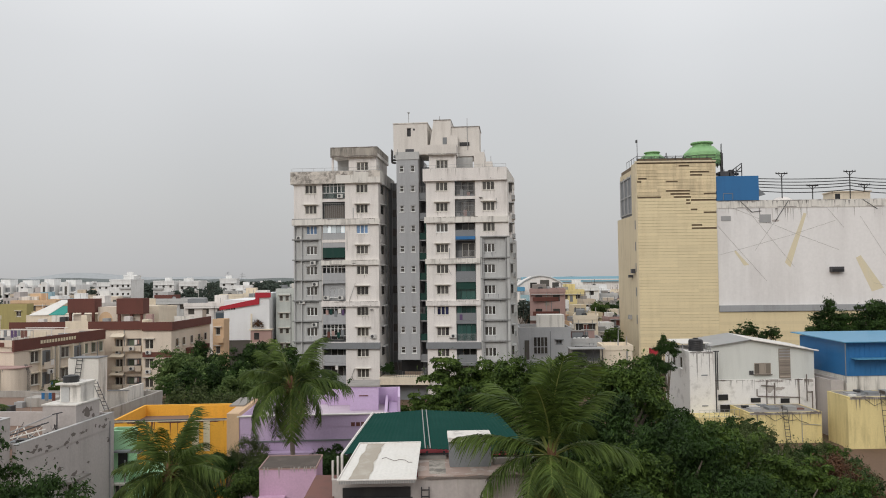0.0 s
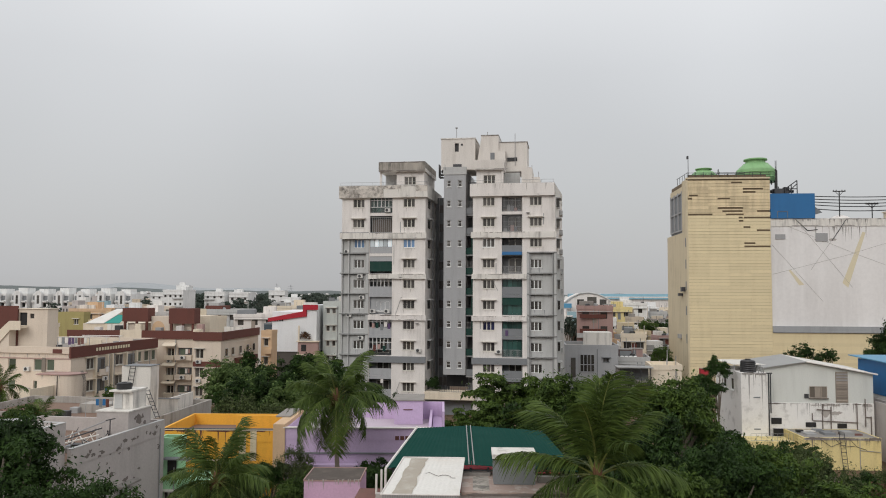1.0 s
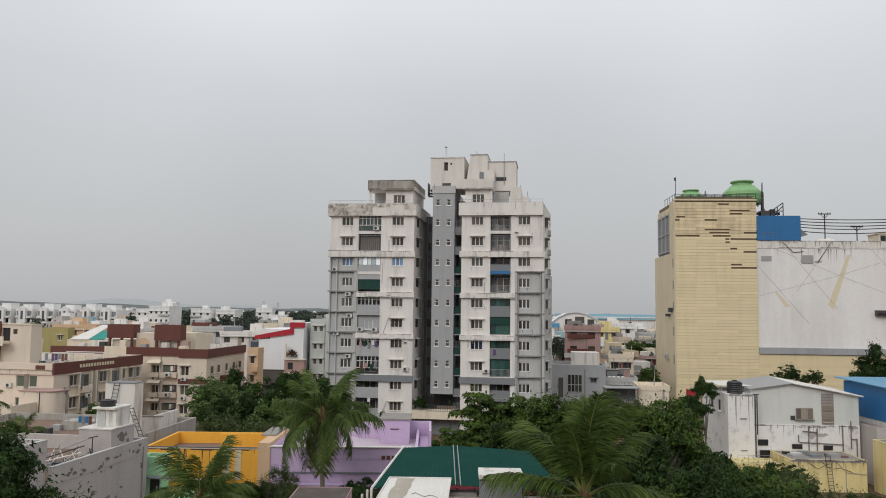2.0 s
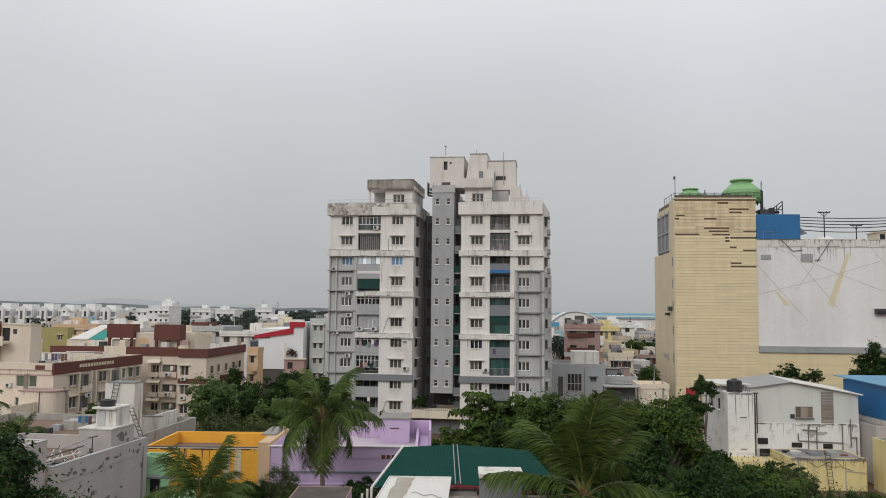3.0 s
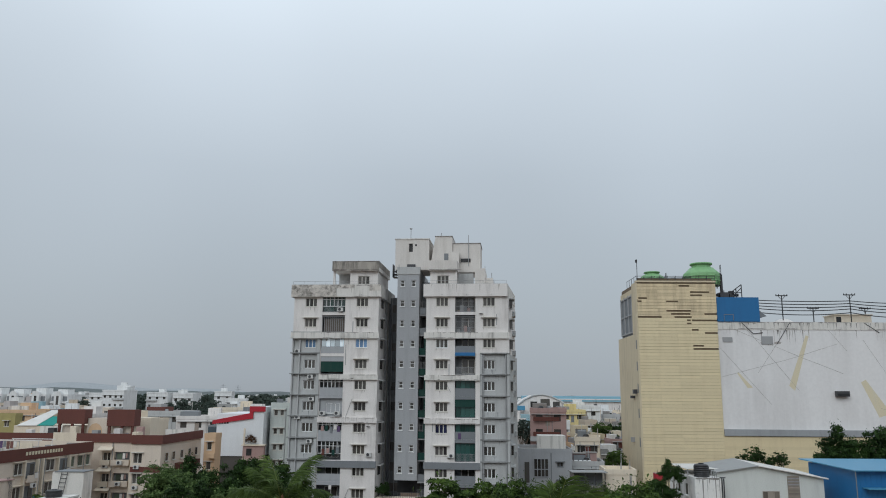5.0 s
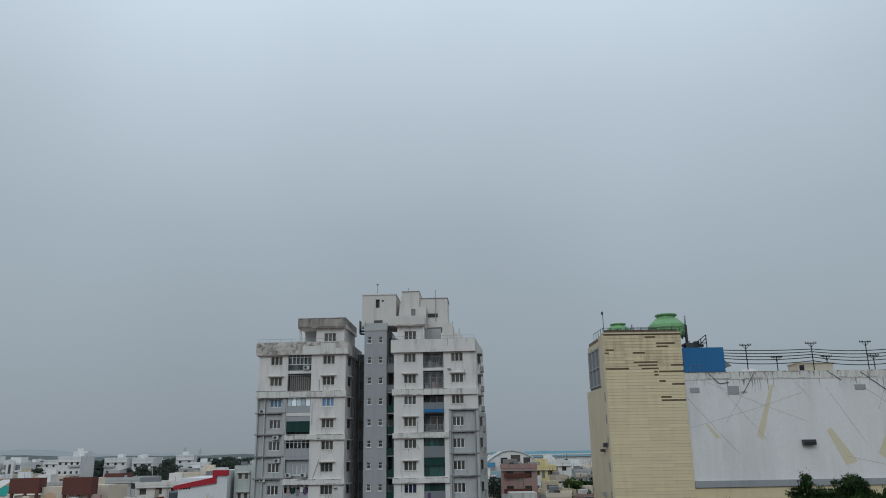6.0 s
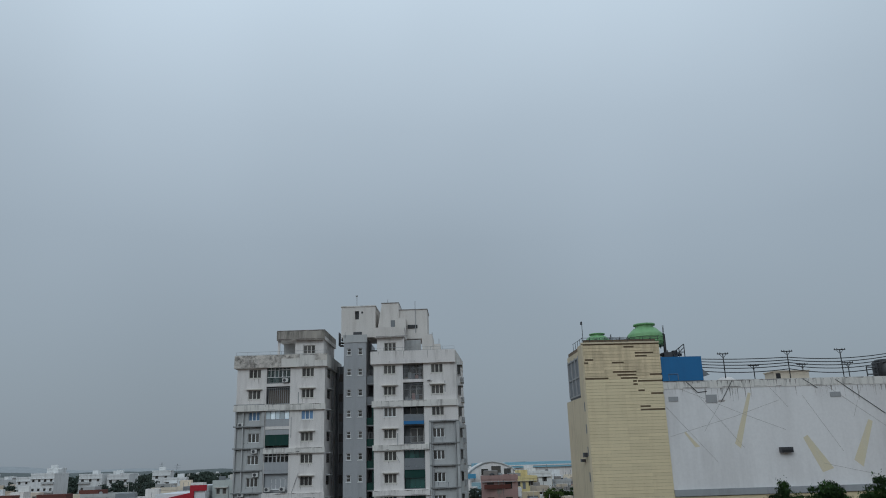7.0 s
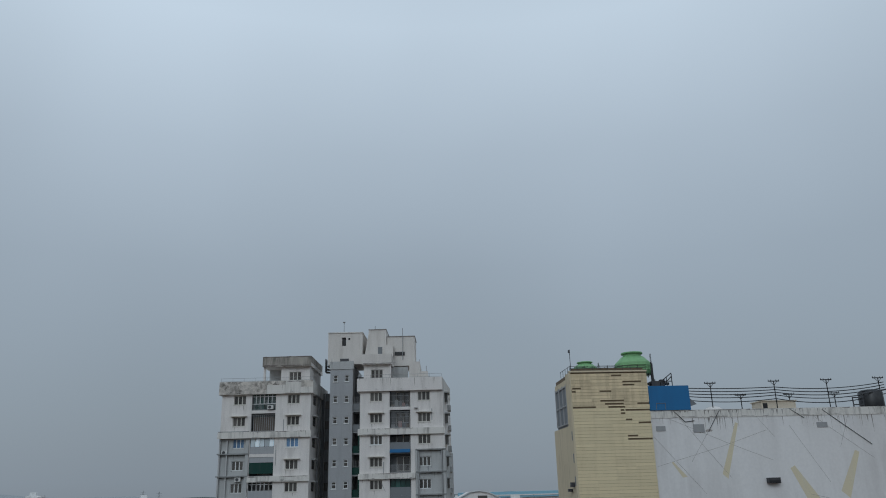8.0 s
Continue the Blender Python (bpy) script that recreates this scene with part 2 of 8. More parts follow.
GREEN_SHEET = surface("dark_green_roof_sheet", (0.004, 0.046, 0.036), rough=0.95, dirt=0.35, dirt_colour=(0.02, 0.07, 0.06), streak=False)
GABLE_WHITE = surface("patchy_old_whitewash", (0.77, 0.75, 0.72), reach=(0.52, 0.72), dirt=0.75, dirt_colour=(0.16, 0.14, 0.12), streak=False, scale=1.6)
PALE_SHEET = surface("pale_sheet_cladding", (0.62, 0.63, 0.595), rough=0.6, dirt=0.4, dirt_colour=(0.36, 0.36, 0.34))
TOWN_WHITE = surface("distant_whitewash", (0.74, 0.735, 0.72), dirt=0.4, dirt_colour=(0.28, 0.27, 0.25), reach=(0.42, 0.66))
TOWN_CREAM = surface("distant_cream_wash", (0.55, 0.47, 0.37), dirt=0.6, dirt_colour=(0.25, 0.2, 0.16), reach=(0.42, 0.66))
TOWN_BLUE = surface("distant_blue_wash", (0.30, 0.42, 0.46), dirt=0.5, dirt_colour=(0.2, 0.24, 0.25), reach=(0.42, 0.66))
GREY_SHEET = surface("grey_roof_sheet", (0.30, 0.30, 0.295), rough=0.6, dirt=0.5, dirt_colour=(0.2, 0.19, 0.18), streak=False)
OLD_PIPE = surface("rust_brown_pipe", (0.17, 0.14, 0.125), rough=0.7, dirt=0.6)
WHITE_SHEET = surface("dusty_white_sheet", (0.66, 0.64, 0.60), rough=0.5, dirt=0.6, dirt_colour=(0.5, 0.44, 0.36), streak=False)
SHED_YELLOW = surface("washed_yellow_paint", (0.72, 0.60, 0.29), dirt=0.8, dirt_colour=(0.22, 0.17, 0.08))
EARTH = surface("brown_earth", (0.15, 0.10, 0.07), dirt=0.6, dirt_colour=(0.05, 0.06, 0.03), streak=False, scale=0.4, rough=0.95)
# Ridge and hill colours have the haze of distance mixed in.
RIDGE = foliage("hazed_distant_scrub", (0.11, 0.127, 0.122), (0.155, 0.172, 0.168), 0.02)
HILL = surface("hazed_distance_grey", (0.325, 0.342, 0.353), dirt=0.3, dirt_colour=(0.30, 0.312, 0.322), streak=False, scale=0.01)
BARK = surface("palm_bark", (0.20, 0.165, 0.13), dirt=0.6, streak=False, scale=2.0)
LEAF_DARK = foliage("dark_leaf", (0.004, 0.012, 0.003), (0.043, 0.088, 0.016), 0.6)
LEAF_MID = foliage("mid_leaf", (0.007, 0.022, 0.004), (0.105, 0.165, 0.030), 0.6)
# Yellowish leaf, lightened further so the colour itself carries sunlight.
LEAF_BRIGHT = foliage("sunlit_yellowish_leaf", (0.022, 0.052, 0.012), (0.17, 0.24, 0.075), 0.6)
LEAF_WILD = foliage("dusty_leaf", (0.020, 0.032, 0.010), (0.115, 0.148, 0.05))
# Far leaves are greyed and lightened, so their colour holds the haze.
LEAF_HAZED = foliage("hazed_distant_leaf", (0.042, 0.058, 0.049), (0.105, 0.132, 0.102), 0.3)
LEAF_RUST = foliage("reddish_leaf", (0.03, 0.018, 0.010), (0.15, 0.075, 0.04))
LEAF_PALM = foliage("palm_leaf", (0.014, 0.030, 0.006), (0.118, 0.174, 0.036), 0.8)
LEAF_YELLOW = foliage("yellowing_palm_leaf", (0.13, 0.13, 0.028), (0.34, 0.31, 0.07), 1.5)
LEAF_RIB = foliage("pale_palm_rib", (0.14, 0.17, 0.045), (0.27, 0.29, 0.09), 1.5)
LEAF_DEAD = foliage("withered_palm_leaf", (0.09, 0.055, 0.025), (0.21, 0.13, 0.06), 1.5)
SHEATH = surface("rusty_palm_sheath", (0.15, 0.075, 0.035), dirt=0.6, dirt_colour=(0.07, 0.035, 0.02), streak=False, scale=3.0)
NUT = surface("green_brown_coconut", (0.16, 0.14, 0.04), rough=0.5, dirt=0.6, dirt_colour=(0.13, 0.06, 0.025), streak=False, scale=3.0, vary=0.3)

for m in (GREEN_SHEET, EARTH, TERRACE, BLACK_SLAB):
    m.node_tree.nodes["Principled BSDF"].inputs["Specular IOR Level"].default_value = 0.12


# ---- building blocks ----
def box(bm, x0, x1, y0, y1, z0, z1, skip=""):
    """A box from corner to corner; skip leaves sides out (b: bottom)."""
    v = [bm.verts.new(p) for p in ((x0, y0, z0), (x1, y0, z0), (x1, y1, z0), (x0, y1, z0), (x0, y0, z1), (x1, y0, z1), (x1, y1, z1), (x0, y1, z1))]
    for side, f in (("b", (0, 3, 2, 1)), ("t", (4, 5, 6, 7)), ("f", (0, 1, 5, 4)), ("r", (1, 2, 6, 5)), ("k", (2, 3, 7, 6)), ("l", (3, 0, 4, 7))):
        if side not in skip:
            bm.faces.new([v[i] for i in f])


def boxes(*specs):
    bm = bmesh.new()
    for s in specs:
        box(bm, *s)
    return bm


def rod(bm, a, b, r, sides=6, r2=None):
    """A straight round bar from a to b."""
    a, b = Vector(a), Vector(b)
    q = (b - a).to_track_quat("Z", "Y")
    ring = []
    for p, rr in ((a, r), (b, r if r2 is None else r2)):
        ring.append([bm.verts.new(p + q @ Vector((rr * math.cos(2 * math.pi * k / sides), rr * math.sin(2 * math.pi * k / sides), 0))) for k in range(sides)])
    for k in range(sides):
        bm.faces.new((ring[0][k], ring[0][(k + 1) % sides], ring[1][(k + 1) % sides], ring[1][k]))
    bm.faces.new(ring[0][::-1])
    bm.faces.new(ring[1])


def rods(pairs, r, sides=6):
    bm = bmesh.new()
    for a, b in pairs:
        rod(bm, a, b, r, sides)
    return bm


def lathe(profile, sides=24, at=(0, 0, 0)):
    bm = bmesh.new()
    rings = [[bm.verts.new((at[0] + r * math.cos(2 * math.pi * k / sides), at[1] + r * math.sin(2 * math.pi * k / sides), at[2] + z)) for k in range(sides)] for r, z in profile]
    for a, b in zip(rings, rings[1:]):
        for k in range(sides):
            f = bm.faces.new((a[k], a[(k + 1) % sides], b[(k + 1) % sides], b[k]))
            f.smooth = True
    bm.faces.new(rings[0][::-1])
    bm.faces.new(rings[-1])
    return bm


def mesh_of(name, bm, material):
    me = bpy.data.meshes.new(name)
    bm.to_mesh(me)
    bm.free()
    me.materials.append(material)
    return me


def part(name, bm, material, parent, label=""):
    ob = new(name, mesh_of(name, bm, material))
    ob.parent = parent
    return tagged(ob, label)


def drips(parent, u0, u1, v, top, count, seed, longest=1.0, low=-1e9, material=None):
    """Thin dark streaks that rain has left below an edge, on a front facing -y."""
    g = random.Random(seed)
    for k in range(count):
        u, ln, wd = g.uniform(u0, u1), longest * (0.08 + 0.92 * g.random() ** 2.2), g.uniform(0.012, 0.055)
        bm = bmesh.new()
        pts = [(-wd, 0), (wd, 0), (wd * g.uniform(0.3, 0.9), -ln * 0.4), (0.01, -ln), (-wd * g.uniform(0.3, 0.9), -ln * 0.5)]
        bm.faces.new([bm.verts.new((u + x, v - 0.0005 * k, max(low, top + z))) for x, z in pts])
        part("rain_streak", bm, material or GRIME, parent)


def smudges(parent, u0, u1, v, z, count, seed, tall=0.12, material=None):
    """Ragged flat dark patches strung along a horizontal edge: black mould, and shade painted under ledges."""
    g = random.Random(seed)
    for k in range(count):
        u, ln, h = g.uniform(u0, u1), g.uniform(0.2, 1.3), tall * g.uniform(0.4, 1.4)
        bm = bmesh.new()
        ring = [(math.cos(a * 0.6283) * ln * g.uniform(0.4, 1.0), math.sin(a * 0.6283) * h * g.uniform(0.3, 1.0)) for a in range(10)]
        bm.faces.new([bm.verts.new((min(max(u + x, u0), u1), v - 0.0005 * k, z + y)) for x, y in ring])
        part("mould_shade_smudge", bm, material or DRIP, parent)


def again(name, mesh, parent, at=(0, 0, 0), label="", turn=0.0):
    """One more object on a mesh that is there already."""
    ob = new(name, mesh)
    ob.parent = parent
    ob.matrix_basis = pose(*at, 0, 0, turn)
    return tagged(ob, label)


def thing(name, label, category, at=(0, 0, 0), turn=0.0, group="", kind=""):
    ob = new(name)
    ob.empty_display_size = 0.5
    ob.matrix_basis = pose(*at, 0, 0, turn)
    return tagged(ob, label, category, group, kind)


def lone(name, bm, material, label, category, at=(0, 0, 0), turn=0.0, group="", kind=""):
    ob = new(name, mesh_of(name, bm, material))
    ob.matrix_basis = pose(*at, 0, 0, turn)
    return tagged(ob, label, category, group, kind)


def pierced(u0, u1, z0, z1, holes, v=0.0, deep=0.25):
    """An upright wall sheet facing -v with rectangular openings (u0, u1, z0, z1) that run deep metres in."""
    bm = bmesh.new()
    us = sorted({u0, u1, *[h[0] for h in holes], *[h[1] for h in holes]})
    zs = sorted({z0, z1, *[h[2] for h in holes], *[h[3] for h in holes]})
    us, zs = [u for u in us if u0 <= u <= u1], [z for z in zs if z0 <= z <= z1]
    for a, b in zip(us, us[1:]):
        for c, d in zip(zs, zs[1:]):
            mu, mz = (a + b) / 2, (c + d) / 2
            if any(h[0] < mu < h[1] and h[2] < mz < h[3] for h in holes):
                continue
            bm.faces.new([bm.verts.new(p) for p in ((a, v, c), (b, v, c), (b, v, d), (a, v, d))])
    for a, b, c, d in holes:
        for q in (((a, v, c), (a, v + deep, c), (a, v + deep, d), (a, v, d)), ((b, v + deep, c), (b, v, c), (b, v, d), (b, v + deep, d)),
                  ((a, v, d), (a, v + deep, d), (b, v + deep, d), (b, v, d)), ((a, v + deep, c), (a, v, c), (b, v, c), (b, v + deep, c))):
            bm.faces.new([bm.verts.new(p) for p in q])
    return bm


def shell(u0, u1, v0, v1, z0, z1, holes, deep=0.25):
    """A block whose front face (at v0) is pierced; the other faces are plain."""
    bm = pierced(u0, u1, z0, z1, holes, v0, deep)
    box(bm, u0, u1, v0, v1, z0, z1, skip="f")
    return bm


def top_of(ob):
    """The thing that a part belongs to."""
    while ob.parent:
        ob = ob.parent
    return ob


WINDOW_KITS = {}


def window(parent, u, v, z, w, h, lights=3, frame=None, glass=None, hood=False, sill=True, cross=False, bars=False, turn=0.0):
    """A window in an opening: a frame with mullions, its panes, and where there are any a sill and a hood."""
    frame, glass = frame or FRAME, glass or GLASS
    key = (w, h, lights, frame.name, glass.name, cross, bars)
    if key not in WINDOW_KITS:
        t, m_ = 0.07, 0.06
        xs = [w * k / lights for k in range(lights + 1)]
        zs_ = [t, h - t] if not cross else [t, h * 0.55, h * 0.55 + 0.06, h - t]
        holes = []
        for k in range(lights):
            a, b = (t if k == 0 else xs[k] + m_), (w - t if k == lights - 1 else xs[k + 1] - m_)
            holes += [(a, b, zs_[i], zs_[i + 1]) for i in range(0, len(zs_), 2)]
        bm = pierced(0, w, 0, h, holes, 0.08, 0.08)
        bmesh.ops.remove_doubles(bm, verts=bm.verts, dist=0.0005)
        grille = None
        if bars:
            grille = mesh_of("grille", rods([((0.14 * k, 0.04, 0), (0.14 * k, 0.04, h)) for k in range(1, int(w / 0.14))] + [((0, 0.04, h * k / 4), (w, 0.04, h * k / 4)) for k in range(1, 4)], 0.012, 4), RAIL)
        pw = (w - 2 * t) / lights
        pane = boxes((0, pw, 0.125, 0.135, t, h - t))
        WINDOW_KITS[key] = (mesh_of("window", bm, frame), mesh_of("pane", pane, glass), t, pw, grille)
    fm, pm, t, pw, grille = WINDOW_KITS[key]
    ob = again("window", fm, top_of(parent), (u, v, z), turn=turn)
    for k in range(lights):
        again("pane", pm, ob, (t + pw * k, 0, 0))
    if grille:
        again("grille", grille, ob)
    if sill:
        part("sill", boxes((-0.1, w + 0.1, -0.1, 0.07, -0.1, -0.004)), frame, ob)
    if hood:
        part("hood", boxes((-0.28, w + 0.28, -0.5, -0.003, h + 0.06, h + 0.17)), frame, ob)
    return ob


AC_MESH = []


def ac_unit(parent, u, v, z):
    """An outdoor air-conditioner unit on brackets."""
    if not AC_MESH:
        AC_MESH.append(mesh_of("air_conditioner", boxes((0, 0.82, -0.36, -0.03, 0, 0.56)), AC_WHITE))
        AC_MESH.append(mesh_of("fan_grille", lathe([(0.0, 0), (0.21, 0.0), (0.22, 0.02)], 14), RAIL))
        AC_MESH.append(mesh_of("bracket", boxes((0.08, 0.12, -0.38, 0.0, -0.05, -0.004)), RAIL))
    ob = again("air_conditioner", AC_MESH[0], top_of(parent), (u, v, z))
    g = again("fan_grille", AC_MESH[1], ob)
    g.matrix_basis = pose(0.33, -0.362, 0.28, 90, 0, 0)
    again("bracket", AC_MESH[2], ob)
    again("bracket", AC_MESH[2], ob, (0.62, 0, 0))
    return ob


def railing(parent, name, u0, u1, v, z, h, gap=0.14, r=0.018, material=None, label=""):
    """A railing: two rails and its balusters, each a piece of its own."""
    material = material or RAIL
    for zz in (z + h, z + 0.08):
        part(name, rods([((u0, v, zz), (u1, v, zz))], r, 4), material, parent, label)
    k = max(1, int((u1 - u0) / gap))
    post = mesh_of("baluster", rods([((0, 0, 0), (0, 0, h))], r, 4), material)
    for i in range(k + 1):
        again("baluster", post, parent, (u0 + (u1 - u0) * i / k, v, z))


def ladder(parent, a, b, width=0.45, rungs=10, name="ladder"):
    """A steel ladder from foot a to head b."""
    a, b = Vector(a), Vector(b)
    side = Vector((width / 2, 0, 0))
    pairs = [(a - side, b - side), (a + side, b + side)]
    pairs += [(a.lerp(b, (i + 0.5) / rungs) - side, a.lerp(b, (i + 0.5) / rungs) + side) for i in range(rungs)]
    return part(name, rods(pairs, 0.03, 5), RAIL, parent, "rusty steel ladder")


def parapet(u0, u1, v0, v1, z0, z1, t=0.2, sides="fkrl"):
    """Low walls round a flat roof, as one ring."""
    bm = bmesh.new()
    if sides == "fkrl":
        outer, inner = ((u0, v0), (u1, v0), (u1, v1), (u0, v1)), ((u0 + t, v0 + t), (u1 - t, v0 + t), (u1 - t, v1 - t), (u0 + t, v1 - t))
        o0, o1, i0, i1 = ([bm.verts.new((x, y, z)) for x, y in ring] for ring, z in ((outer, z0), (outer, z1), (inner, z0), (inner, z1)))
        for k in range(4):
            j = (k + 1) % 4
            bm.faces.new((o0[k], o0[j], o1[j], o1[k]))
            bm.faces.new((i0[j], i0[k], i1[k], i1[j]))
            bm.faces.new((o1[k], o1[j], i1[j], i1[k]))
            bm.faces.new((o0[j], o0[k], i0[k], i0[j]))
        return bm
    if "f" in sides:
        box(bm, u0, u1, v0, v0 + t, z0, z1)
    if "k" in sides:
        box(bm, u0, u1, v1 - t, v1, z0, z1)
    return bm


def tube(points, r, sides=5):
    """One continuous round cable or pipe along points."""
    bm = bmesh.new()
    pts = [Vector(p) for p in points]
    rings = []
    for k, p in enumerate(pts):
        d = (pts[min(k + 1, len(pts) - 1)] - pts[max(k - 1, 0)]).normalized()
        q = d.to_track_quat("Z", "Y")
        rings.append([bm.verts.new(p + q @ Vector((r * math.cos(2 * math.pi * i / sides), r * math.sin(2 * math.pi * i / sides), 0))) for i in range(sides)])
    for a, b in zip(rings, rings[1:]):
        for i in range(sides):
            bm.faces.new((a[i], a[(i + 1) % sides], b[(i + 1) % sides], b[i]))
    bm.faces.new(rings[0][::-1])
    bm.faces.new(rings[-1])
    return bm


# ---- ground and distance ----
bm = bmesh.new()
for q in (((-3500, -600), (3500, -600), (3500, 3500), (-3500, 3500)),):
    bm.faces.new([bm.verts.new((x, y, 0)) for x, y in q])
lone("ground", bm, EARTH, "brown earth with patches of scrub between the houses", "ground", kind="structure")

# ---- the tall apartment building ----
def apartment_tower():
    tw = thing("apartment_tower", "tall white and grey apartment tower with stained parapets and recessed balconies", "building", (0, 111, 0), -7)
    rnd = random.Random(4)
    ST, Z0 = 3.033, 30.6
    rows = [round(Z0 - ST * k, 3) for k in range(10)]
    W, H = 1.75, 1.27

    def wing(sign_u, cols, bay, u0, u1, grey, back):
        """One wing: a front with two window columns and a balcony bay, and a grey bay on its outer side below."""
        top, split = 32.0, 25.86
        holes_up = [(c, c + W, z, z + H) for c in cols for z in rows[:2]] + [(bay[0], bay[1], z - 0.85, z + 1.75) for z in rows[:2]]
        wall = part("wall", shell(u0, u1, 0, back, split, top, holes_up, 0.3), WHITE, tw, "white plastered upper wall")
        g0, g1 = grey
        gz = split if sign_u < 0 else 23.75
        inner = [c for c in cols if not g0 < c < g1][0]
        n0, n1 = (g1, u1) if sign_u < 0 else (u0, g0)
        holes_in = [(inner, inner + W, z, z + H) for z in rows[2:]] + [(bay[0], bay[1], z - 0.85, z + 1.75) for z in rows[2:]]
        low = part("wall", shell(n0, n1, 0, back, 0, split, holes_in, 0.3), WHITE, tw, "white plastered lower wall")
        outer = [c for c in cols if g0 < c < g1][0] if sign_u < 0 else cols[1]
        gw = 1.65
        if sign_u > 0:
            part("wall", shell(g0 + 0.003, g1, 0.0, back, 23.75, split, [(outer, outer + W, rows[2], rows[2] + H)], 0.3), WHITE, tw)
            window(tw, outer, 0.05, rows[2], W, H, 3)
        grows = rows[2:] if sign_u < 0 else rows[3:]
        greyw = part("grey_bay", shell(g0 + 0.004, g1 - 0.004 if sign_u < 0 else g1, 0.35, back, 0, gz - 0.004, [(outer + 0.05, outer + 0.05 + gw, z, z + H) for z in grows], 0.3), GREY_BAY, tw, "grey framed window bay")
        for z in grows:
            window(greyw, outer + 0.05, 0.4, z, gw, H, 3, FRAME_WHITE, GLASS_BLUE if (sign_u < 0 and z == rows[2]) else GLASS, sill=False)
            part("ledge", boxes((g0 - 0.12 if sign_u < 0 else g0 + 0.05, g1 - 0.1 if sign_u < 0 else g1 + 0.15, -0.12, 0.345, z + 2.15, z + 2.33)), LEDGE, greyw)
        for u in ((g0 + 0.12, g0 + 1.15) if sign_u < 0 else (g0 + 0.35, g1 - 0.55)):
            part("rain_pipe", boxes((u, u + 0.17, 0.02, 0.346, 0.3, gz - 0.2)), GREY_BAY if sign_u < 0 else PIPE, greyw)
        if sign_u < 0:
            part("pilaster", boxes((g1 - 0.5, g1 - 0.05, -0.05, 0.346, 0.3, gz - 0.05)), GREY_BAY, greyw)
        else:
            part("pilaster", boxes((g0 + 0.01, g0 + 0.3, -0.05, 0.346, 0.3, gz - 0.05)), GREY_BAY, greyw)
            part("pilaster", boxes((g1 - 0.3, g1 + 0.05, -0.05, 0.346, 0.3, gz - 0.05)), GREY_BAY, greyw)
        # windows of the white wall
        for c in cols:
            for k, z in enumerate(rows):
                if k > 1 and c != inner:
                    continue
                blue = GLASS_BLUE if (k == 2 and sign_u < 0) else GLASS_NAVY if (k == 6 and sign_u > 0) else GLASS
                window(wall if k < 2 else low, c, 0.05, z, W, H, 3, FRAME if k != 2 else FRAME_WHITE, blue, hood=k % 2 == 1, bars=k in (5, 6) and sign_u < 0)
                if rnd.random() < 0.25 and k > 2:
                    ac_unit(low, c + W + 0.25, 0, z - 0.3)
        # balconies of the bay
        b0, b1 = bay
        for k, z in enumerate(rows):
            host = wall if k < 2 else low
            zf, zc = z - 0.85, z + 1.75
            # Balcony linings are coloured dark to deepen their shade.
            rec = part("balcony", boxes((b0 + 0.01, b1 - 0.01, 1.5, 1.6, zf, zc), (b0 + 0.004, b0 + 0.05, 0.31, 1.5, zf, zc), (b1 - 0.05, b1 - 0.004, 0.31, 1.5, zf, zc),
                                         (b0 + 0.05, b1 - 0.05, 0.31, 1.5, zf + 0.004, zf + 0.08), (b0 + 0.05, b1 - 0.05, 0.31, 1.5, zc - 0.06, zc - 0.004)), SHADE_GRIME, tw, "recessed balcony with its shade painted dark")
            window(rec, b0 + 0.9, 1.37, zf + 0.25, 1.9, 2.0, 2, FRAME, GLASS, sill=False)
            style = k if sign_u < 0 else k + 20
            if style in (0, 1, 20, 21, 23, 27, 6, 7, 8):
                railing(rec, "railing", b0 + 0.05, b1 - 0.05, 0.16, zf + 0.03, 1.05 if style not in (0, 1, 20, 21) else 2.35, 0.16 if style != 1 else 0.3, 0.022 if style != 1 else 0.035, PIPE if style in (0, 1, 20, 21, 23, 27) else RAIL)
                if style in (20, 21):
                    for zz in (0.8, 1.6):
                        part("cross_rail", rods([((b0 + 0.05, 0.16, zf + zz), (b1 - 0.05, 0.16, zf + zz))], 0.025, 4), PIPE, rec)
            if style in (0, 6, 4, 7):
                part("glazing_frame", boxes(*[(b0 + (b1 - b0) * i / 6 - 0.04, b0 + (b1 - b0) * i / 6 + 0.04, 0.1, 0.2, zf + 0.9, zc - 0.05) for i in range(1, 6)],
                                            (b0 + 0.05, b1 - 0.05, 0.1, 0.2, zf + 0.86, zf + 0.94), (b0 + 0.05, b1 - 0.05, 0.1, 0.2, zc - 0.7, zc - 0.63)), FRAME_WHITE, rec)
            if style == 3:
                part("spandrel", boxes((b0 + 0.02, b1 - 0.02, 0.06, 0.18, zc - 0.74, zc - 0.01)), GREY_CORE, rec, "grey band between the storeys")
            if style == 1:
                part("blind", boxes((b0 + 0.2, b1 - 0.2, 0.5, 0.53, zf + 0.2, zc - 0.5)), CURTAIN, rec, "drawn greyish brown blind")
            if style == 2:
                for i in range(5):
                    a = b0 + 0.05 + (b1 - b0 - 0.1) * i / 5
                    part("glass_panel", boxes((a + 0.03, a + (b1 - b0 - 0.1) / 5 - 0.03, 0.1, 0.13, zf + 1.0, zc - 0.03)), GLASS_PALE, rec, "pale balcony glazing")
                part("balcony_front", boxes((b0 + 0.02, b1 - 0.02, 0.06, 0.18, zf + 0.02, zf + 0.97)), GREY_CORE, rec)
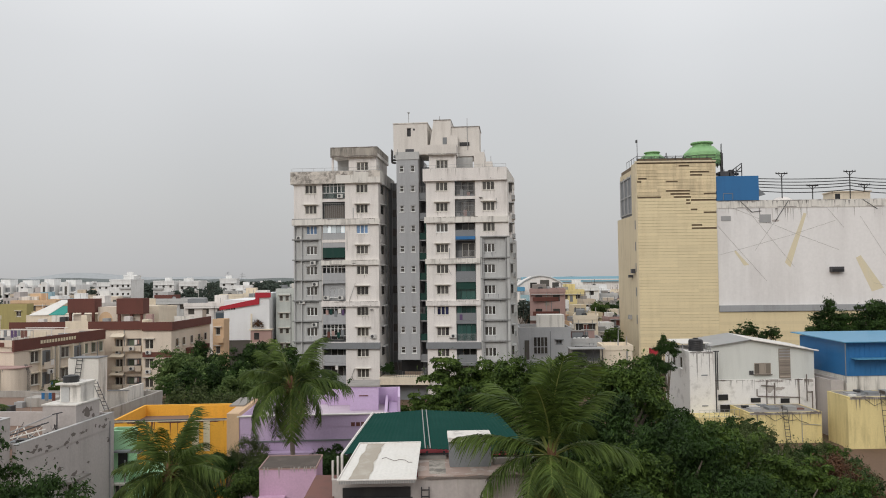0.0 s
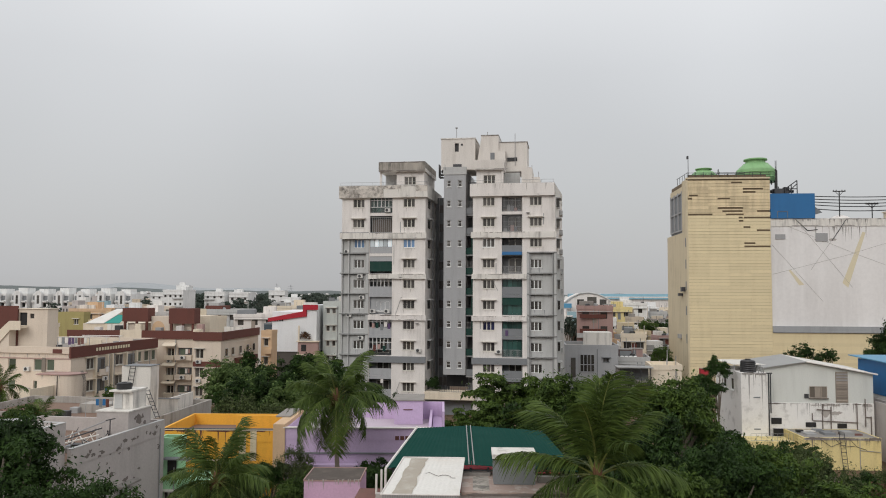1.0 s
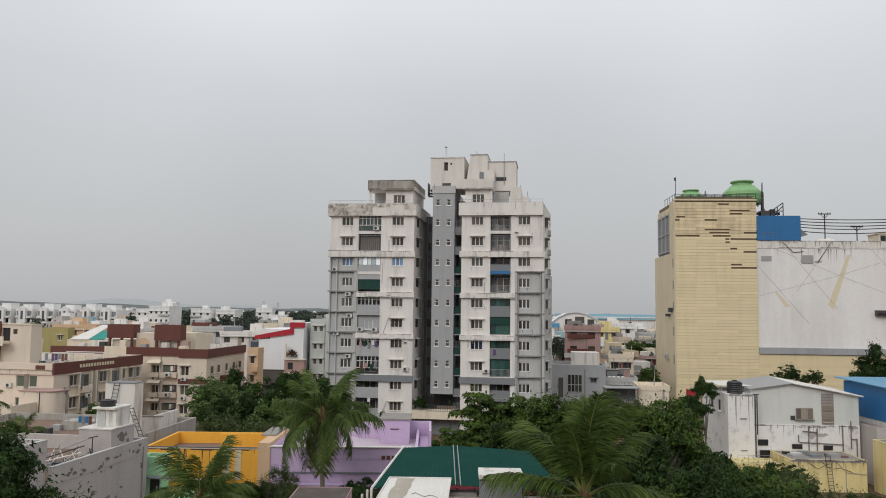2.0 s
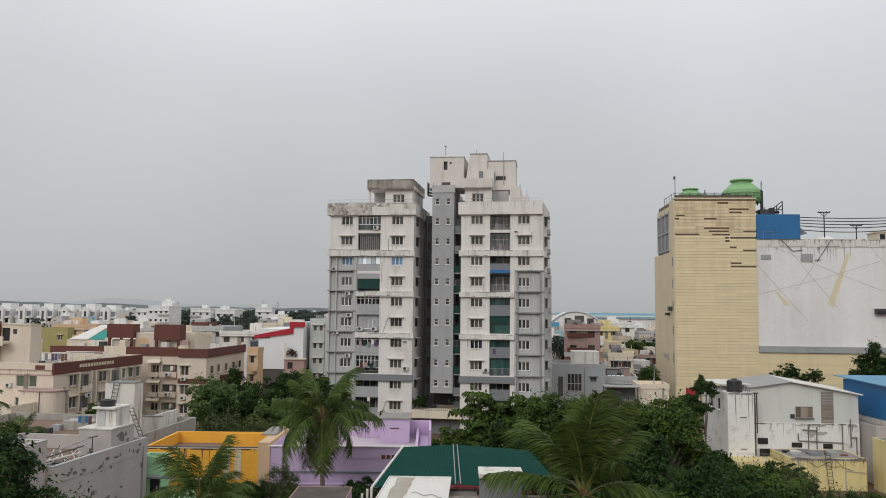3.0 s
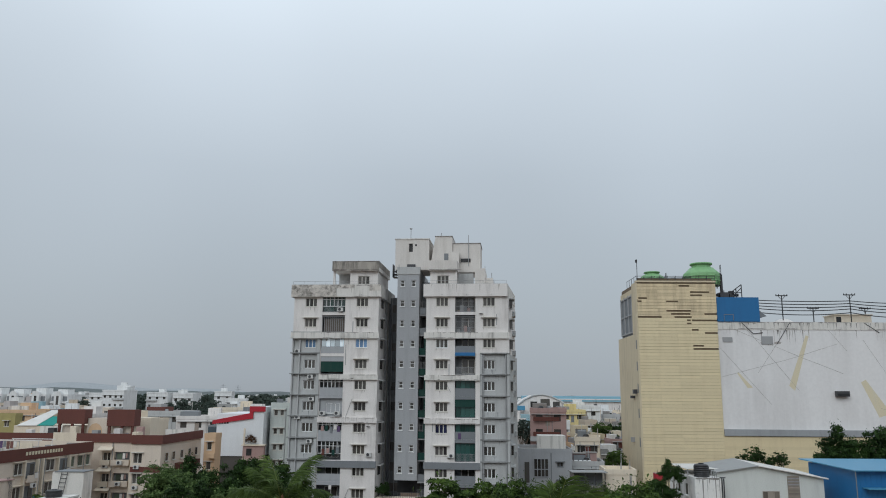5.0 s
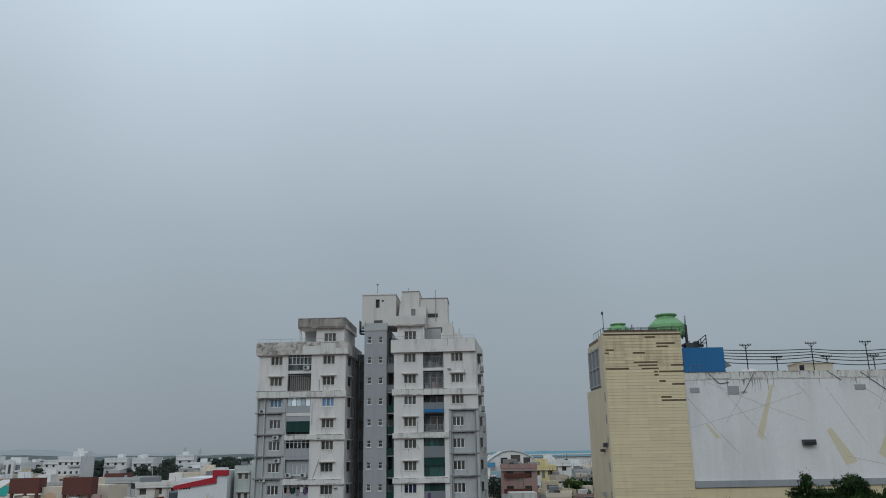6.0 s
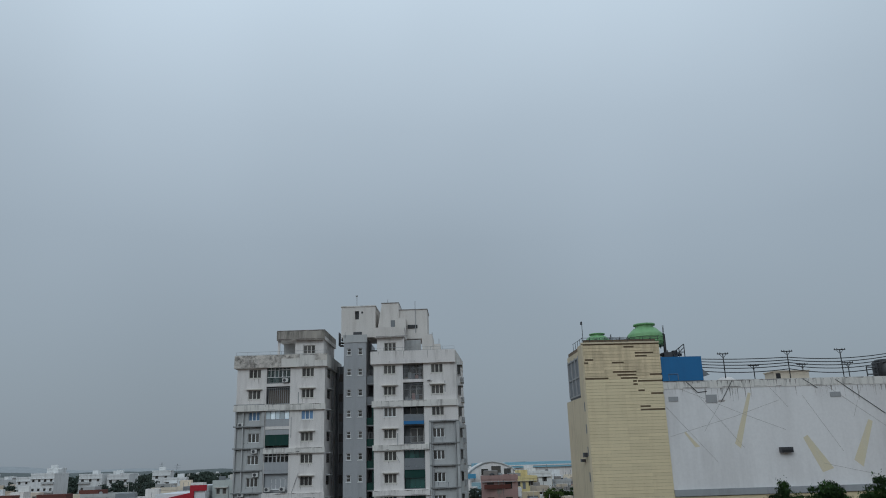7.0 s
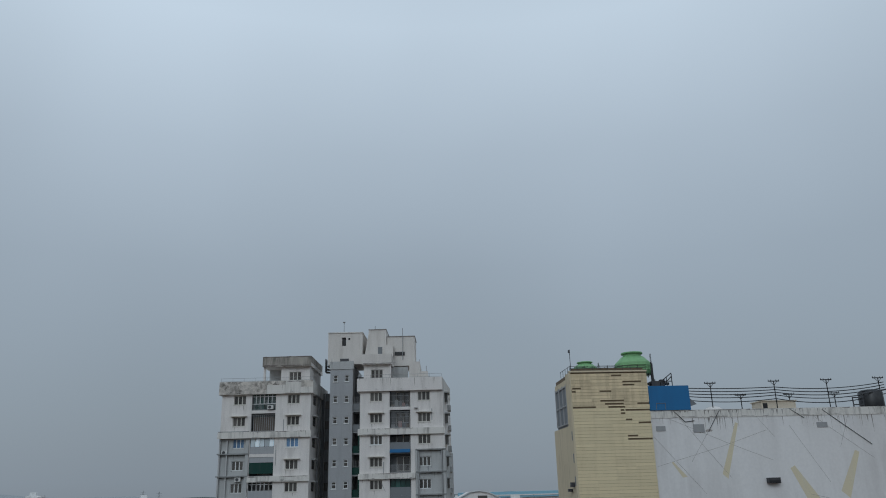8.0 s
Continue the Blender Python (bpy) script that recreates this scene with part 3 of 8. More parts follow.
            if style in (3, 25):
                part("shade_net", boxes((b0 + 0.03, b1 - 0.03, 0.1, 0.12, zf + (0.35 if style != 25 else 1.5), zc - (0.05 if style != 3 else 0.75))), NET_GREEN, rec, "dark green shade net")
            if style in (4, 6, 8, 9, 22, 24, 26, 28):
                solid = GREY_CORE if sign_u < 0 else GREY_DARK
                part("balcony_front", boxes((b0 + 0.02, b1 - 0.02, 0.05, 0.17, zf + 0.02, zf + 1.12)), solid, rec, "solid grey balcony front")
                part("spandrel", boxes((b0, b1, -0.012, -0.004, zf - 0.44, zf + 0.0)), solid, rec, "grey band between the storeys")
            if style == 5:
                part("inner_wall", boxes((b0 + 0.06, b1 - 0.06, 0.5, 0.56, zf + 0.09, zc - 0.07)), GREY_CORE, rec)
                window(tw, b0 + 1.0, 0.42, zf + 0.5, 2.0, 1.4, 3, FRAME_WHITE, GLASS, sill=True)
            if style in (0, 24, 25, 26, 27):
                for i in range(4):
                    a = b0 + 0.1 + (b1 - b0 - 0.2) * i / 4
                    part("glass_panel", boxes((a + 0.02, a + (b1 - b0 - 0.2) / 4 - 0.02, 0.4, 0.43, zf + 0.1, zc - 0.08)), GLASS_TEAL, rec, "green tinted balcony glass")
            if style in (20, 21):
                for i in range(5):
                    part("stored_item", boxes((b0 + 0.2 + 0.52 * i, b0 + 0.66 + 0.52 * i, 0.6, 0.9, zf + 0.08, zf + 0.4 + 0.22 * ((i * 3 + style) % 4))), (CURTAIN, PIPE, GREY_DARK, ROSE, GREY_DARK)[(i + style) % 5], rec)
            if style == 22:
                part("awning", boxes((b0 + 0.05, b1 - 0.05, -0.3, 0.12, zf + 0.1, zf + 0.16), (b0 + 0.05, b1 - 0.05, -0.3, -0.25, zf - 0.3, zf + 0.1)), BLUE_BOX, rec, "blue fabric awning")
            if style in (0, 5):
                ac_unit(rec, b1 - 1.1, 0.0, zf + 0.1 if style == 0 else zf + 0.2)
                if style == 5:
                    ac_unit(rec, b0 + 0.2, 0.0, zf + 0.2)
        # floor bands
        for zt, zb, m, lo in ((26.74, 25.86, WHITE_OLD, False), (20.62, 19.86, WHITE_OLD, True), (14.5, 13.75, WHITE, True), (8.43, 7.5, GREY_DARK, True)):
            a, b = (u0 - 0.25, u1 + 0.2)
            if lo:
                a, b = (g1 - 0.05, u1 + 0.15) if sign_u < 0 else (u0 - 0.15, g0 - 0.02)
            part("floor_band", boxes((a, b, -0.35, -0.004, zb, zt)), m, tw, "projecting stained floor band")
        # parapet and roof deck
        e1 = u1 + (0.35 if sign_u < 0 else -0.04)
        part("parapet", boxes((u0 - 0.4, e1, -0.45, -0.15, 32.0, 33.84), (u0 - 0.4, u0 - 0.1, -0.146, back, 32.0, 33.84), (e1 - 0.3, e1, -0.146, back, 32.0, 33.84),
                              (u0 - 0.1, e1 - 0.3, back - 0.3, back, 32.004, 33.84), (u0 - 0.096, e1 - 0.304, -0.146, back - 0.3, 32.004, 32.2)), WHITE_OLD if sign_u < 0 else WHITE, tw, "white parapet with black mould streaks" if sign_u < 0 else "plain white parapet")
        railing(tw, "roof_rail", u0 - 0.2, e1 - 0.1, -0.3, 33.85, 0.5, 1.6, 0.02, PIPE)
        for k in range(3):
            u = u0 + (u1 - u0) * (0.2 + 0.3 * k)
            part("spout", rods([((u, -0.46, 32.3), (u, -0.75, 32.25))], 0.05), PIPE, tw)

    wing(-1, (-17.63, -9.89), (-15.03, -11.58), -19.35, -6.54, (-19.5, -15.1), 13.0)
    wing(1, (2.01, 8.88), (4.81, 7.77), 0.55, 12.49, (8.42, 12.6), 14.0)
    # stain-darkened stretch of the parapet
    part("mould_patch", boxes((-19.74, -12.9, -0.47, -0.455, 32.05, 33.83)), MOULD, tw, "black mould along the parapet top")
    part("mould_patch", boxes((-7.9, -6.2, -0.47, -0.455, 32.9, 33.83)), MOULD, tw, "black mould along the parapet top")
    part("mould_patch", boxes((-12.88, -10.2, -0.468, -0.455, 33.25, 33.825)), MOULD, tw, "black mould along the parapet top")
    smudges(tw, -19.6, -6.4, -0.458, 33.72, 16, 1, 0.1)
    smudges(tw, -19.6, -6.4, -0.458, 32.06, 8, 2, 0.05)
    drips(tw, -19.6, -6.4, -0.457, 33.8, 26, 3, 1.5, 32.02)
    drips(tw, 0.3, 12.0, -0.457, 33.8, 18, 4, 1.5, 32.02)
    for zt, zb in ((26.74, 25.86), (20.62, 19.86), (14.5, 13.75)):
        for a, b in ((-15.0, -6.5), (0.5, 8.2)):
            drips(tw, a, b, -0.356, zt, 14, int(zt * 7 + a), 0.8, zb + 0.01)
            smudges(tw, a + 0.2, b - 0.2, -0.355, zb + 0.1, 5, int(zt * 5 + a), 0.06)
            drips(tw, a + 0.2, b - 3.2 if a < 0 else b - 3.6, -0.008, zb, 8, int(zt * 3 + a), 1.6)
    for k, z in enumerate(rows):
        for c in (-17.63, -9.89, 2.01, 8.88):
            if k > 1 and c in (-17.63, 8.88):
                drips(tw, c - 0.9 if c < 0 else c - 0.1, c + 2.2, 0.343 if (c < 0 or k > 2) else -0.008, z - 0.05, 5, int(z * 11 + c), 1.1, z - 0.85, GREY_DARK if k % 2 else GRIME)
            else:
                drips(tw, c, c + W, -0.008, z - 0.12, 4, int(z * 13 + c), 0.9)

    # Dark patches below each ledge paint its shadow together with grime.
    for k, z in enumerate(rows[2:]):
        smudges(tw, -19.3, -15.2, 0.338, z + 2.06, 5, 300 + k, 0.07, SHADE_GRIME)
        drips(tw, -19.3, -15.3, 0.339, z + 2.14, 7, 320 + k, 1.0, z + 1.3, GREY_DARK)
        if k:
            smudges(tw, 8.5, 12.4, 0.338, z + 2.06, 5, 340 + k, 0.06, SHADE_GRIME)
            drips(tw, 8.5, 12.4, 0.339, z + 2.14, 6, 360 + k, 0.9, z + 1.3, GREY_DARK)
    for zt in (26.74, 20.62, 14.5):
        smudges(tw, -15.0, -6.6, -0.358, zt - 0.06, 9, int(zt * 9), 0.06, PEELED)
        smudges(tw, 0.6, 8.2, -0.358, zt - 0.06, 7, int(zt * 9) + 1, 0.05, PEELED)

    def slanted(name, u, v0, u_back, v1, z0, z1, mat, label=""):
        """The outer side of a wing, running outwards towards the back."""
        bm = bmesh.new()
        plan_ = ((u, v0), (u_back, v1), (u, v1))
        lo_, hi_ = [bm.verts.new((x, y, z0)) for x, y in plan_], [bm.verts.new((x, y, z1)) for x, y in plan_]
        bm.faces.new(lo_[::-1])
        bm.faces.new(hi_)
        for k in range(3):
            bm.faces.new((lo_[k], lo_[(k + 1) % 3], hi_[(k + 1) % 3], hi_[k]))
        return part(name, bm, mat, tw, label)
    slanted("side_wall", 12.605, 0.4, 13.75, 14.0, 0, 23.7, GREY_BAY, "grey outer side wall")
    slanted("side_wall", 12.495, 0.2, 13.5, 14.0, 23.704, 31.99, WHITE, "white outer side wall")
    slanted("side_parapet", 12.46, -0.44, 13.55, 14.0, 32.0, 33.84, WHITE_OLD)

    # side ledges and pipes of both wings
    for z in rows:
        part("side_ledge", boxes((-6.54, -5.95, 1.5, 4.5, z + 1.3, z + 1.45)), GREY_BAY, tw)
        part("side_ledge", boxes((12.6, 13.45, 2.5, 6.0, z + 1.3, z + 1.45)), GREY_BAY, tw)
        part("side_balcony", boxes((12.6, 13.6, 8.0, 11.0, z - 0.7, z + 0.05)), GREY_BAY, tw)
        part("side_window", boxes((-6.538, -6.50, 2.0, 4.0, z, z + 1.25)), GLASS, tw)
        part("side_window", boxes((12.7, 13.16, 3.0, 5.2, z, z + 1.25)), GLASS, tw)
    for v in (5.6, 6.6, 8.8):
        part("drain_pipe", rods([((-6.42, v, 1.0), (-6.42, v, 33.0))], 0.07), PIPE, tw)

    # stair and lift core with small windows, set back between the wings
    cv = 2.6
    c0, c1 = -4.2, -0.85
    cw, ch = 0.62, 0.95
    czs = [round(34.35 - ST * k, 3) - 0.45 for k in range(10)]
    cus = (-3.98 + 0.25, -2.05)
    core = part("core_wall", shell(c0, c1, cv, 14, 5.6, 36.5, [(u, u + cw, z, z + ch) for u in cus for z in czs], 0.2), GREY_CORE, tw, "smooth grey stair core")
    for z in czs:
        for u in cus:
            window(core, u, cv + 0.02, z, cw, ch, 1, FRAME_WHITE, GLASS, cross=True)
    part("core_cap", boxes((c0 - 0.12, c1 + 0.12, cv - 0.1, cv + 0.25, 35.75, 36.9)), GREY_BAY, tw)
    # slots beside the core: back walls painted dark for their shade, green nets and landings
    part("slot_wall", boxes((-6.5, -4.2, 9.0, 9.2, 0, 33.0), (-0.85, 0.55, 6.0, 6.2, 0, 35.0)), SHADE_GRIME, tw, "slot back wall painted dark for its shade")
    for k, z in enumerate(rows):
        part("landing", boxes((-0.84, 0.54, 3.0, 5.9, z - 1.1, z - 0.9)), GREY_CORE, tw)
        part("landing_front", boxes((-0.84, 0.54, 2.9, 3.0, z - 0.9, z + 0.1)), NET_GREEN if k in (2, 3, 4, 5, 6, 7) else GREY_DARK, tw)
        if k in (2, 4, 5, 6):
            part("shade_net", boxes((0.0, 0.53, 2.7, 2.74, z + 0.1, z + 1.7)), NET_GREEN, tw, "dark green shade net")
        if k % 3 == 0:
            railing(tw, "landing_rail", -0.8, 0.5, 2.85, z + 0.1, 0.9, 0.2, 0.018, PIPE)
        part("slot_window", boxes((-6.0, -4.6, 8.9, 8.99, z, z + 1.2)), GLASS, tw)
    for u in (-5.9, -5.2, -4.5):
        part("drain_pipe", rods([((u, 8.8, 1.0), (u, 8.8, 33.0))], 0.06), PIPE, tw)

    # penthouses
    def penthouse(u0, u1, v0, v1, wu, void, band_mat):
        z0, z1 = 32.2, 36.0
        pw = part("penthouse", shell(u0, u1, v0, v1, z0, z1, [(wu, wu + W, 34.0, 35.25)], 0.25), WHITE, tw, "rooftop flat of white plaster")
        window(pw, wu, v0 + 0.05, 34.0, W, 1.25, 3)
        a, b = void
        part("roof_slab", boxes((min(a, u0) - 0.25, max(b, u1) + 0.25, v0 - 0.5, v1 + 0.2, z1 + 0.004, 36.5), ), WHITE, pw)
        part("roof_fascia", boxes((min(a, u0) - 0.25, max(b, u1) + 0.25, v0 - 0.6, v0 - 0.5, z1 - 0.05, 37.45), (min(a, u0) - 0.25, min(a, u0) - 0.15, v0 - 0.496, v1, z1 + 0.51, 37.45),
                                  (max(b, u1) + 0.15, max(b, u1) + 0.25, v0 - 0.496, v1, z1 + 0.51, 37.45)), band_mat, pw, "deep stained roof fascia")
        edge = a if a < u0 else b
        part("column", boxes((edge - 0.15, edge + 0.15, v0 - 0.2, v0 + 0.1, z0, z1)), WHITE, pw)
        part("terrace_wall", boxes((min(a, b), max(a, b), v0 + 3.0, v0 + 3.2, z0, z1)), GREY_BAY, pw)
    penthouse(-11.1, -6.9, 0.6, 10, -9.9, (-13.5, -11.1), STAIN_BAND)
    penthouse(1.0, 4.85, 0.6, 10, 2.05, (7.3, 4.85), ROOM)
    # Dark patches in a line along the foot of the right fascia.
    smudges(tw, 0.9, 7.4, -0.01, 36.06, 14, 71, 0.1)
    smudges(tw, -13.6, -6.8, -0.01, 36.1, 14, 72, 0.14, PEELED)
    smudges(tw, -13.6, -6.8, -0.01, 37.36, 14, 73, 0.1, PEELED)
    part("stepped_wall", boxes((7.6, 9.16, 1.6, 9, 32.2, 36.45), (9.16, 10.3, 2.0, 9, 32.2, 35.05)), ROOM, tw, "stepped rooftop wall")
    # lift rooms and tanks on the roofs
    head = part("lift_room", shell(-4.75, 0.45, 3.4, 10, 36.6, 41.35, [(-2.65, -2.05, 39.4, 40.7)], 0.3), ROOM, tw, "white rooftop lift room")
    part("opening", boxes((-2.64, -2.06, 3.75, 3.8, 39.41, 40.69)), BLACK, head)
    part("vent_hole", boxes((-1.7, -1.42, 3.37, 3.397, 40.3, 40.6)), BLACK, head)
    part("louvre", boxes((-2.9, -1.6, 3.3, 3.397, 36.75, 37.45)), RAIL, head)
    part("coping", boxes((-4.83, 0.53, 3.3, 10.1, 41.354, 41.5)), WHITE_OLD, head)
    part("outer_stair", boxes(*[(-5.2 + 0.13 * i, -4.56, 4.0, 5.6, 35.6 + 0.42 * i, 35.68 + 0.42 * i) for i in range(5)], (-5.25, -5.15, 4.0, 5.6, 35.6, 37.6)), RAIL, tw, "spiral steel stair")
    bm = bmesh.new()
    for ring in (((1.38, 4.0), (4.0, 4.0), (4.0, 10.0), (1.38, 10.0)),):
        lowv = [bm.verts.new((x - (0.9 if x < 2 else 0), y, 36.3)) for x, y in ring]
        topv = [bm.verts.new((x, y, 41.87)) for x, y in ring]
        for k in range(4):
            bm.faces.new((lowv[k], lowv[(k + 1) % 4], topv[(k + 1) % 4], topv[k]))
        bm.faces.new(topv)
    tank = part("tank_room", bm, ROOM, tw, "tapering white rooftop tank room")
    part("opening", boxes((2.75, 3.4, 3.94, 4.05, 37.9, 39.2)), GREY_DARK, tank)
    part("tank_room", boxes((4.004, 8.31, 4.4, 10, 36.31, 40.8)), ROOM, tw)
    part("coping", boxes((4.05, 8.4, 4.3, 10.05, 40.804, 40.9), (1.3, 4.04, 3.9, 10.05, 41.874, 41.97)), DRIP, tw, "dark weathered coping")
    part("low_room", boxes((3.75, 5.08, 3.4, 3.99, 36.51, 39.38)), ROOM, tw)
    # Black strip painted on the tank room front as a shadow.
    part("shadow_strip", boxes((5.3, 6.8, 4.3, 4.39, 37.9, 38.45)), BLACK, tw)
    for a, b in (((-4.0, 2.4, 36.5), (-4.0, 2.4, 37.3)), ((6.5, 4.2, 37.2), (6.5, 4.2, 42.1)), ((-2.4, 3.6, 41.5), (-2.4, 3.6, 43.0)), ((2.3, 4.2, 41.85), (2.3, 4.2, 42.5)), ((9.1, 2.5, 36.4), (9.1, 2.5, 36.9)), ((10.1, 2.5, 35.0), (10.1, 2.5, 35.9))):
        part("aerial_mast", rods([(a, b)], 0.045), PIPE, tw)
    part("aerial", lathe([(0.02, 0), (0.16, 0.06), (0.22, 0.2), (0.05, 0.2)], 10, (-2.4, 3.6, 42.95)), PIPE, tw)
    part("roof_clutter", boxes((-10.5, -9.9, 2, 3, 37.0, 37.5), (-9.2, -8.6, 2, 3, 37.0, 37.45), (-8.4, -8.0, 1.5, 2, 37.0, 37.6)), CONCRETE, tw)

    # podium at the foot
    part("podium_slab", boxes((-6.4, 0.9, -1.2, 2.0, 2.4, 3.45)), CREAM_PALE, tw, "cream podium wall")
    part("podium_recess", boxes((-6.4, 0.9, 0.5, 2.5, 0.0, 2.39)), GREY_DARK, tw)
    railing(tw, "podium_rail", -4.2, 0.4, -0.9, 3.46, 0.9, 0.25)
    # Black block in place of the shaded opening below the core.
    part("lobby_shade", boxes((-4.2, -0.85, 6.0, 8.0, 3.46, 5.59)), BLACK, tw)
    # loose wires and pipes down the front
    for u, z, du, dz in ((-11.2, 14.0, 1.1, 3.2), (-11.3, 22.0, 0.0, 2.9), (4.2, 18.2, -0.5, 1.0), (-10.3, 4.6, -0.6, -1.5)):
        part("loose_pipe", rods([((u, -0.06, z), (u + du, -0.06, z + dz))], 0.03, 4), PIPE, tw)
    for u, z in ((-19.0, 23.9), (-16.6, 17.0), (-16.9, 20.2), (-16.7, 11.0), (-18.6, 14.4)):
        ac_unit(tw, u, 0.3, z - 0.2)
    for k, (u, z) in enumerate(((-14.6, 13.0), (-14.0, 13.1), (-13.3, 12.9), (-12.7, 13.2), (-12.2, 13.0), (-14.4, 9.8), (-13.7, 9.9), (-12.9, 9.7), (-12.3, 10.0), (-13.2, 4.9), (5.3, 12.2))):
        part("laundry", boxes((u, u + 0.42, 0.0, 0.03, z - 0.45 - 0.1 * (k % 3), z + 0.25)), (ROSE, NET_GREEN, GREY_DARK, WHITE, PLUM, BROWN)[k % 6], tw, "clothes hung on the balcony")
    for k, (u, z) in enumerate(((-10.4, 28.4), (-10.2, 20.0), (3.9, 22.2), (-7.7, 13.2), (1.6, 14.2), (8.6, 29.4), (10.8, 29.4), (4.0, 9.0))):
        part("satellite_dish" if k % 2 else "wall_stain", lathe([(0.03, 0), (0.2, 0.05), (0.3, 0.14)], 12, (u, -0.25, z)) if k % 2 else boxes((u, u + 0.12, -0.012, -0.003, z - 1.6, z)), PIPE, tw)


apartment_tower()


# ---- the windowless cinema block with yellow cladding ----
def cinema_block():
    mb = thing("cinema_block", "windowless commercial block with yellow strip cladding and a patchy white wall", "building", (55, 135, 0), -3)
    X0, X1 = -16.0, -1.75
    # yellow tower body with backing, side step and parapet
    part("tower_body", boxes((X0 + 0.05, X1 - 0.05, 0.15, 13.4, 0, 38.2)), BACKING, mb, "dark backing behind the cladding")
    part("side_wall", boxes((X0 - 0.25, X0 + 0.04, 0.0, 16.5, 0, 28.9), (X0 - 0.25, X0 + 0.04, 0.0, 3.4, 28.904, 38.25), (X0 - 0.2, X0 + 0.04, 3.404, 13.4, 36.25, 37.4)), YELLOW_PLASTER, mb, "yellow plastered side wall")
    part("side_louvres", boxes((X0 - 0.1, X0 + 0.04, 3.4, 13.4, 29.0, 36.2)), GREY_DARK, mb, "grey louvred openings in the side wall")
    part("side_frame", boxes(*[(X0 - 0.3, X0 - 0.1, v, v + 0.35, 29.3, 36.6) for v in (3.5, 6.6, 9.8, 13.0)], *[(X0 - 0.28, X0 - 0.11, 3.86, 13.0, z, z + 0.25) for z in (29.3, 32.6, 36.1)]), PIPE, mb)
    for z in (26.2, 22.3, 18.4, 14.0, 9.0):
        part("side_vent", boxes((X0 - 0.3, X0 - 0.26, 0.6, 1.1, z, z + 1.6)), GREY_DARK, mb)
    part("side_spotlight", boxes((X0 - 0.9, X0 - 0.26, 1.5, 2.6, 18.2, 19.0)), RAIL, mb)
    part("side_spotlight", boxes((X0 - 1.0, X0 - 0.26, 3.5, 4.4, 17.4, 17.9)), RAIL, mb)
    part("side_spotlight", boxes((X0 - 0.8, X0 - 0.26, 5.0, 6.0, 9.6, 10.4)), PIPE, mb)
    part("coping", boxes((X0 - 0.3, X1 + 0.05, -0.15, 0.3, 38.26, 38.55)), YELLOW_PLASTER, mb)
    # cladding strips, each its own piece; some have fallen off near the top
    rnd = random.Random(11)
    pitch, n = 0.57, 66
    gaps = {0: [(-8.4, -6.5)], 1: [], 2: [(-6.4, -2.9)], 3: [(-6.4, -4.2)], 4: [(-15.8, -14.2)], 5: [(-10.8, -8.6), (-15.9, -15.2)], 8: [(-10.8, -6.4)], 9: [(-10.0, -6.5), (-4.0, -1.8)],
            10: [(-15.9, -11.7), (-9.4, -6.3)], 11: [(-6.3, -1.8), (-7.2, -6.5)], 12: [(-7.2, -6.4)], 14: [(-6.4, -5.2)], 15: [(-4.1, -1.8)], 19: [(-6.3, -4.4)], 20: [(-6.3, -1.8)]}
    cuts = [X0, -12.4, -8.9, -5.3, X1]
    for r in range(n):
        z = 38.0 - pitch * r
        if z < 0.5:
            break
        edges = []
        for a, b in zip(cuts, cuts[1:]):
            segs = [(a, b)]
            for ga, gb in gaps.get(r, ()):
                out = []
                for p, q in segs:
                    if gb <= p or ga >= q:
                        out.append((p, q))
                    else:
                        if ga > p:
                            out.append((p, ga))
                        if gb < q:
                            out.append((gb, q))
                segs = out
            edges += segs
        whole = [(a, b, pitch * 0.955) for a, b in edges] + [(max(ga, X0), min(gb, X1), pitch * 0.42) for ga, gb in gaps.get(r, ())]
        for a, b, tall in whole:
            if b - a < 0.15:
                continue
            bm = bmesh.new()
            vs = [bm.verts.new(p) for p in ((a + 0.004, 0.0, z - tall), (b - 0.004, 0.0, z - tall), (b - 0.004, 0.035, z), (a + 0.004, 0.035, z),
                                            (a + 0.004, 0.14, z - tall), (b - 0.004, 0.14, z - tall), (b - 0.004, 0.14, z), (a + 0.004, 0.14, z))]
            for f in ((0, 1, 2, 3), (1, 0, 4, 5), (3, 2, 6, 7), (0, 3, 7, 4), (2, 1, 5, 6)):
                bm.faces.new([vs[i] for i in f])
            part("cladding_strip", bm, YELLOW_WORN if r < 11 else YELLOW_CLAD, mb)
    # white wall, ledge and lower yellow wall
    part("white_wall", boxes((X1 + 0.02, 62, 0.3, 1.0, 12.2, 31.1)), MALL_WHITE, mb, "patchy white rendered wall with dark stains")
    part("wall_top", boxes((X1 + 0.02, 62, 0.22, 1.2, 29.75, 31.15)), WHITE_OLD, mb, "mould-streaked parapet strip")
    part("grey_ledge", boxes((X1 + 0.02, 62, -0.25, 1.0, 11.1, 12.19)), MALL_GREY, mb)
    for r in range(18):
        z = 11.0 - pitch * r
        for a in (X1, 14, 30, 46):
            b = {X1: 14, 14: 30, 30: 46, 46: 62}[a]
            part("cladding_strip", boxes((a + 0.02, b, 0.05 + 0.02 * (r % 2), 0.3, z - 0.57, z)), YELLOW_CLAD, mb)
    part("rear_block", boxes((X1 + 0.1, 61.9, 1.21, 45, 0, 30.4)), CONCRETE, mb, "flat concrete roof")
    part("tower_rear", boxes((X0 + 5.0, X1 - 0.1, 13.41, 30, 0, 28.0)), YELLOW_PLASTER, mb)
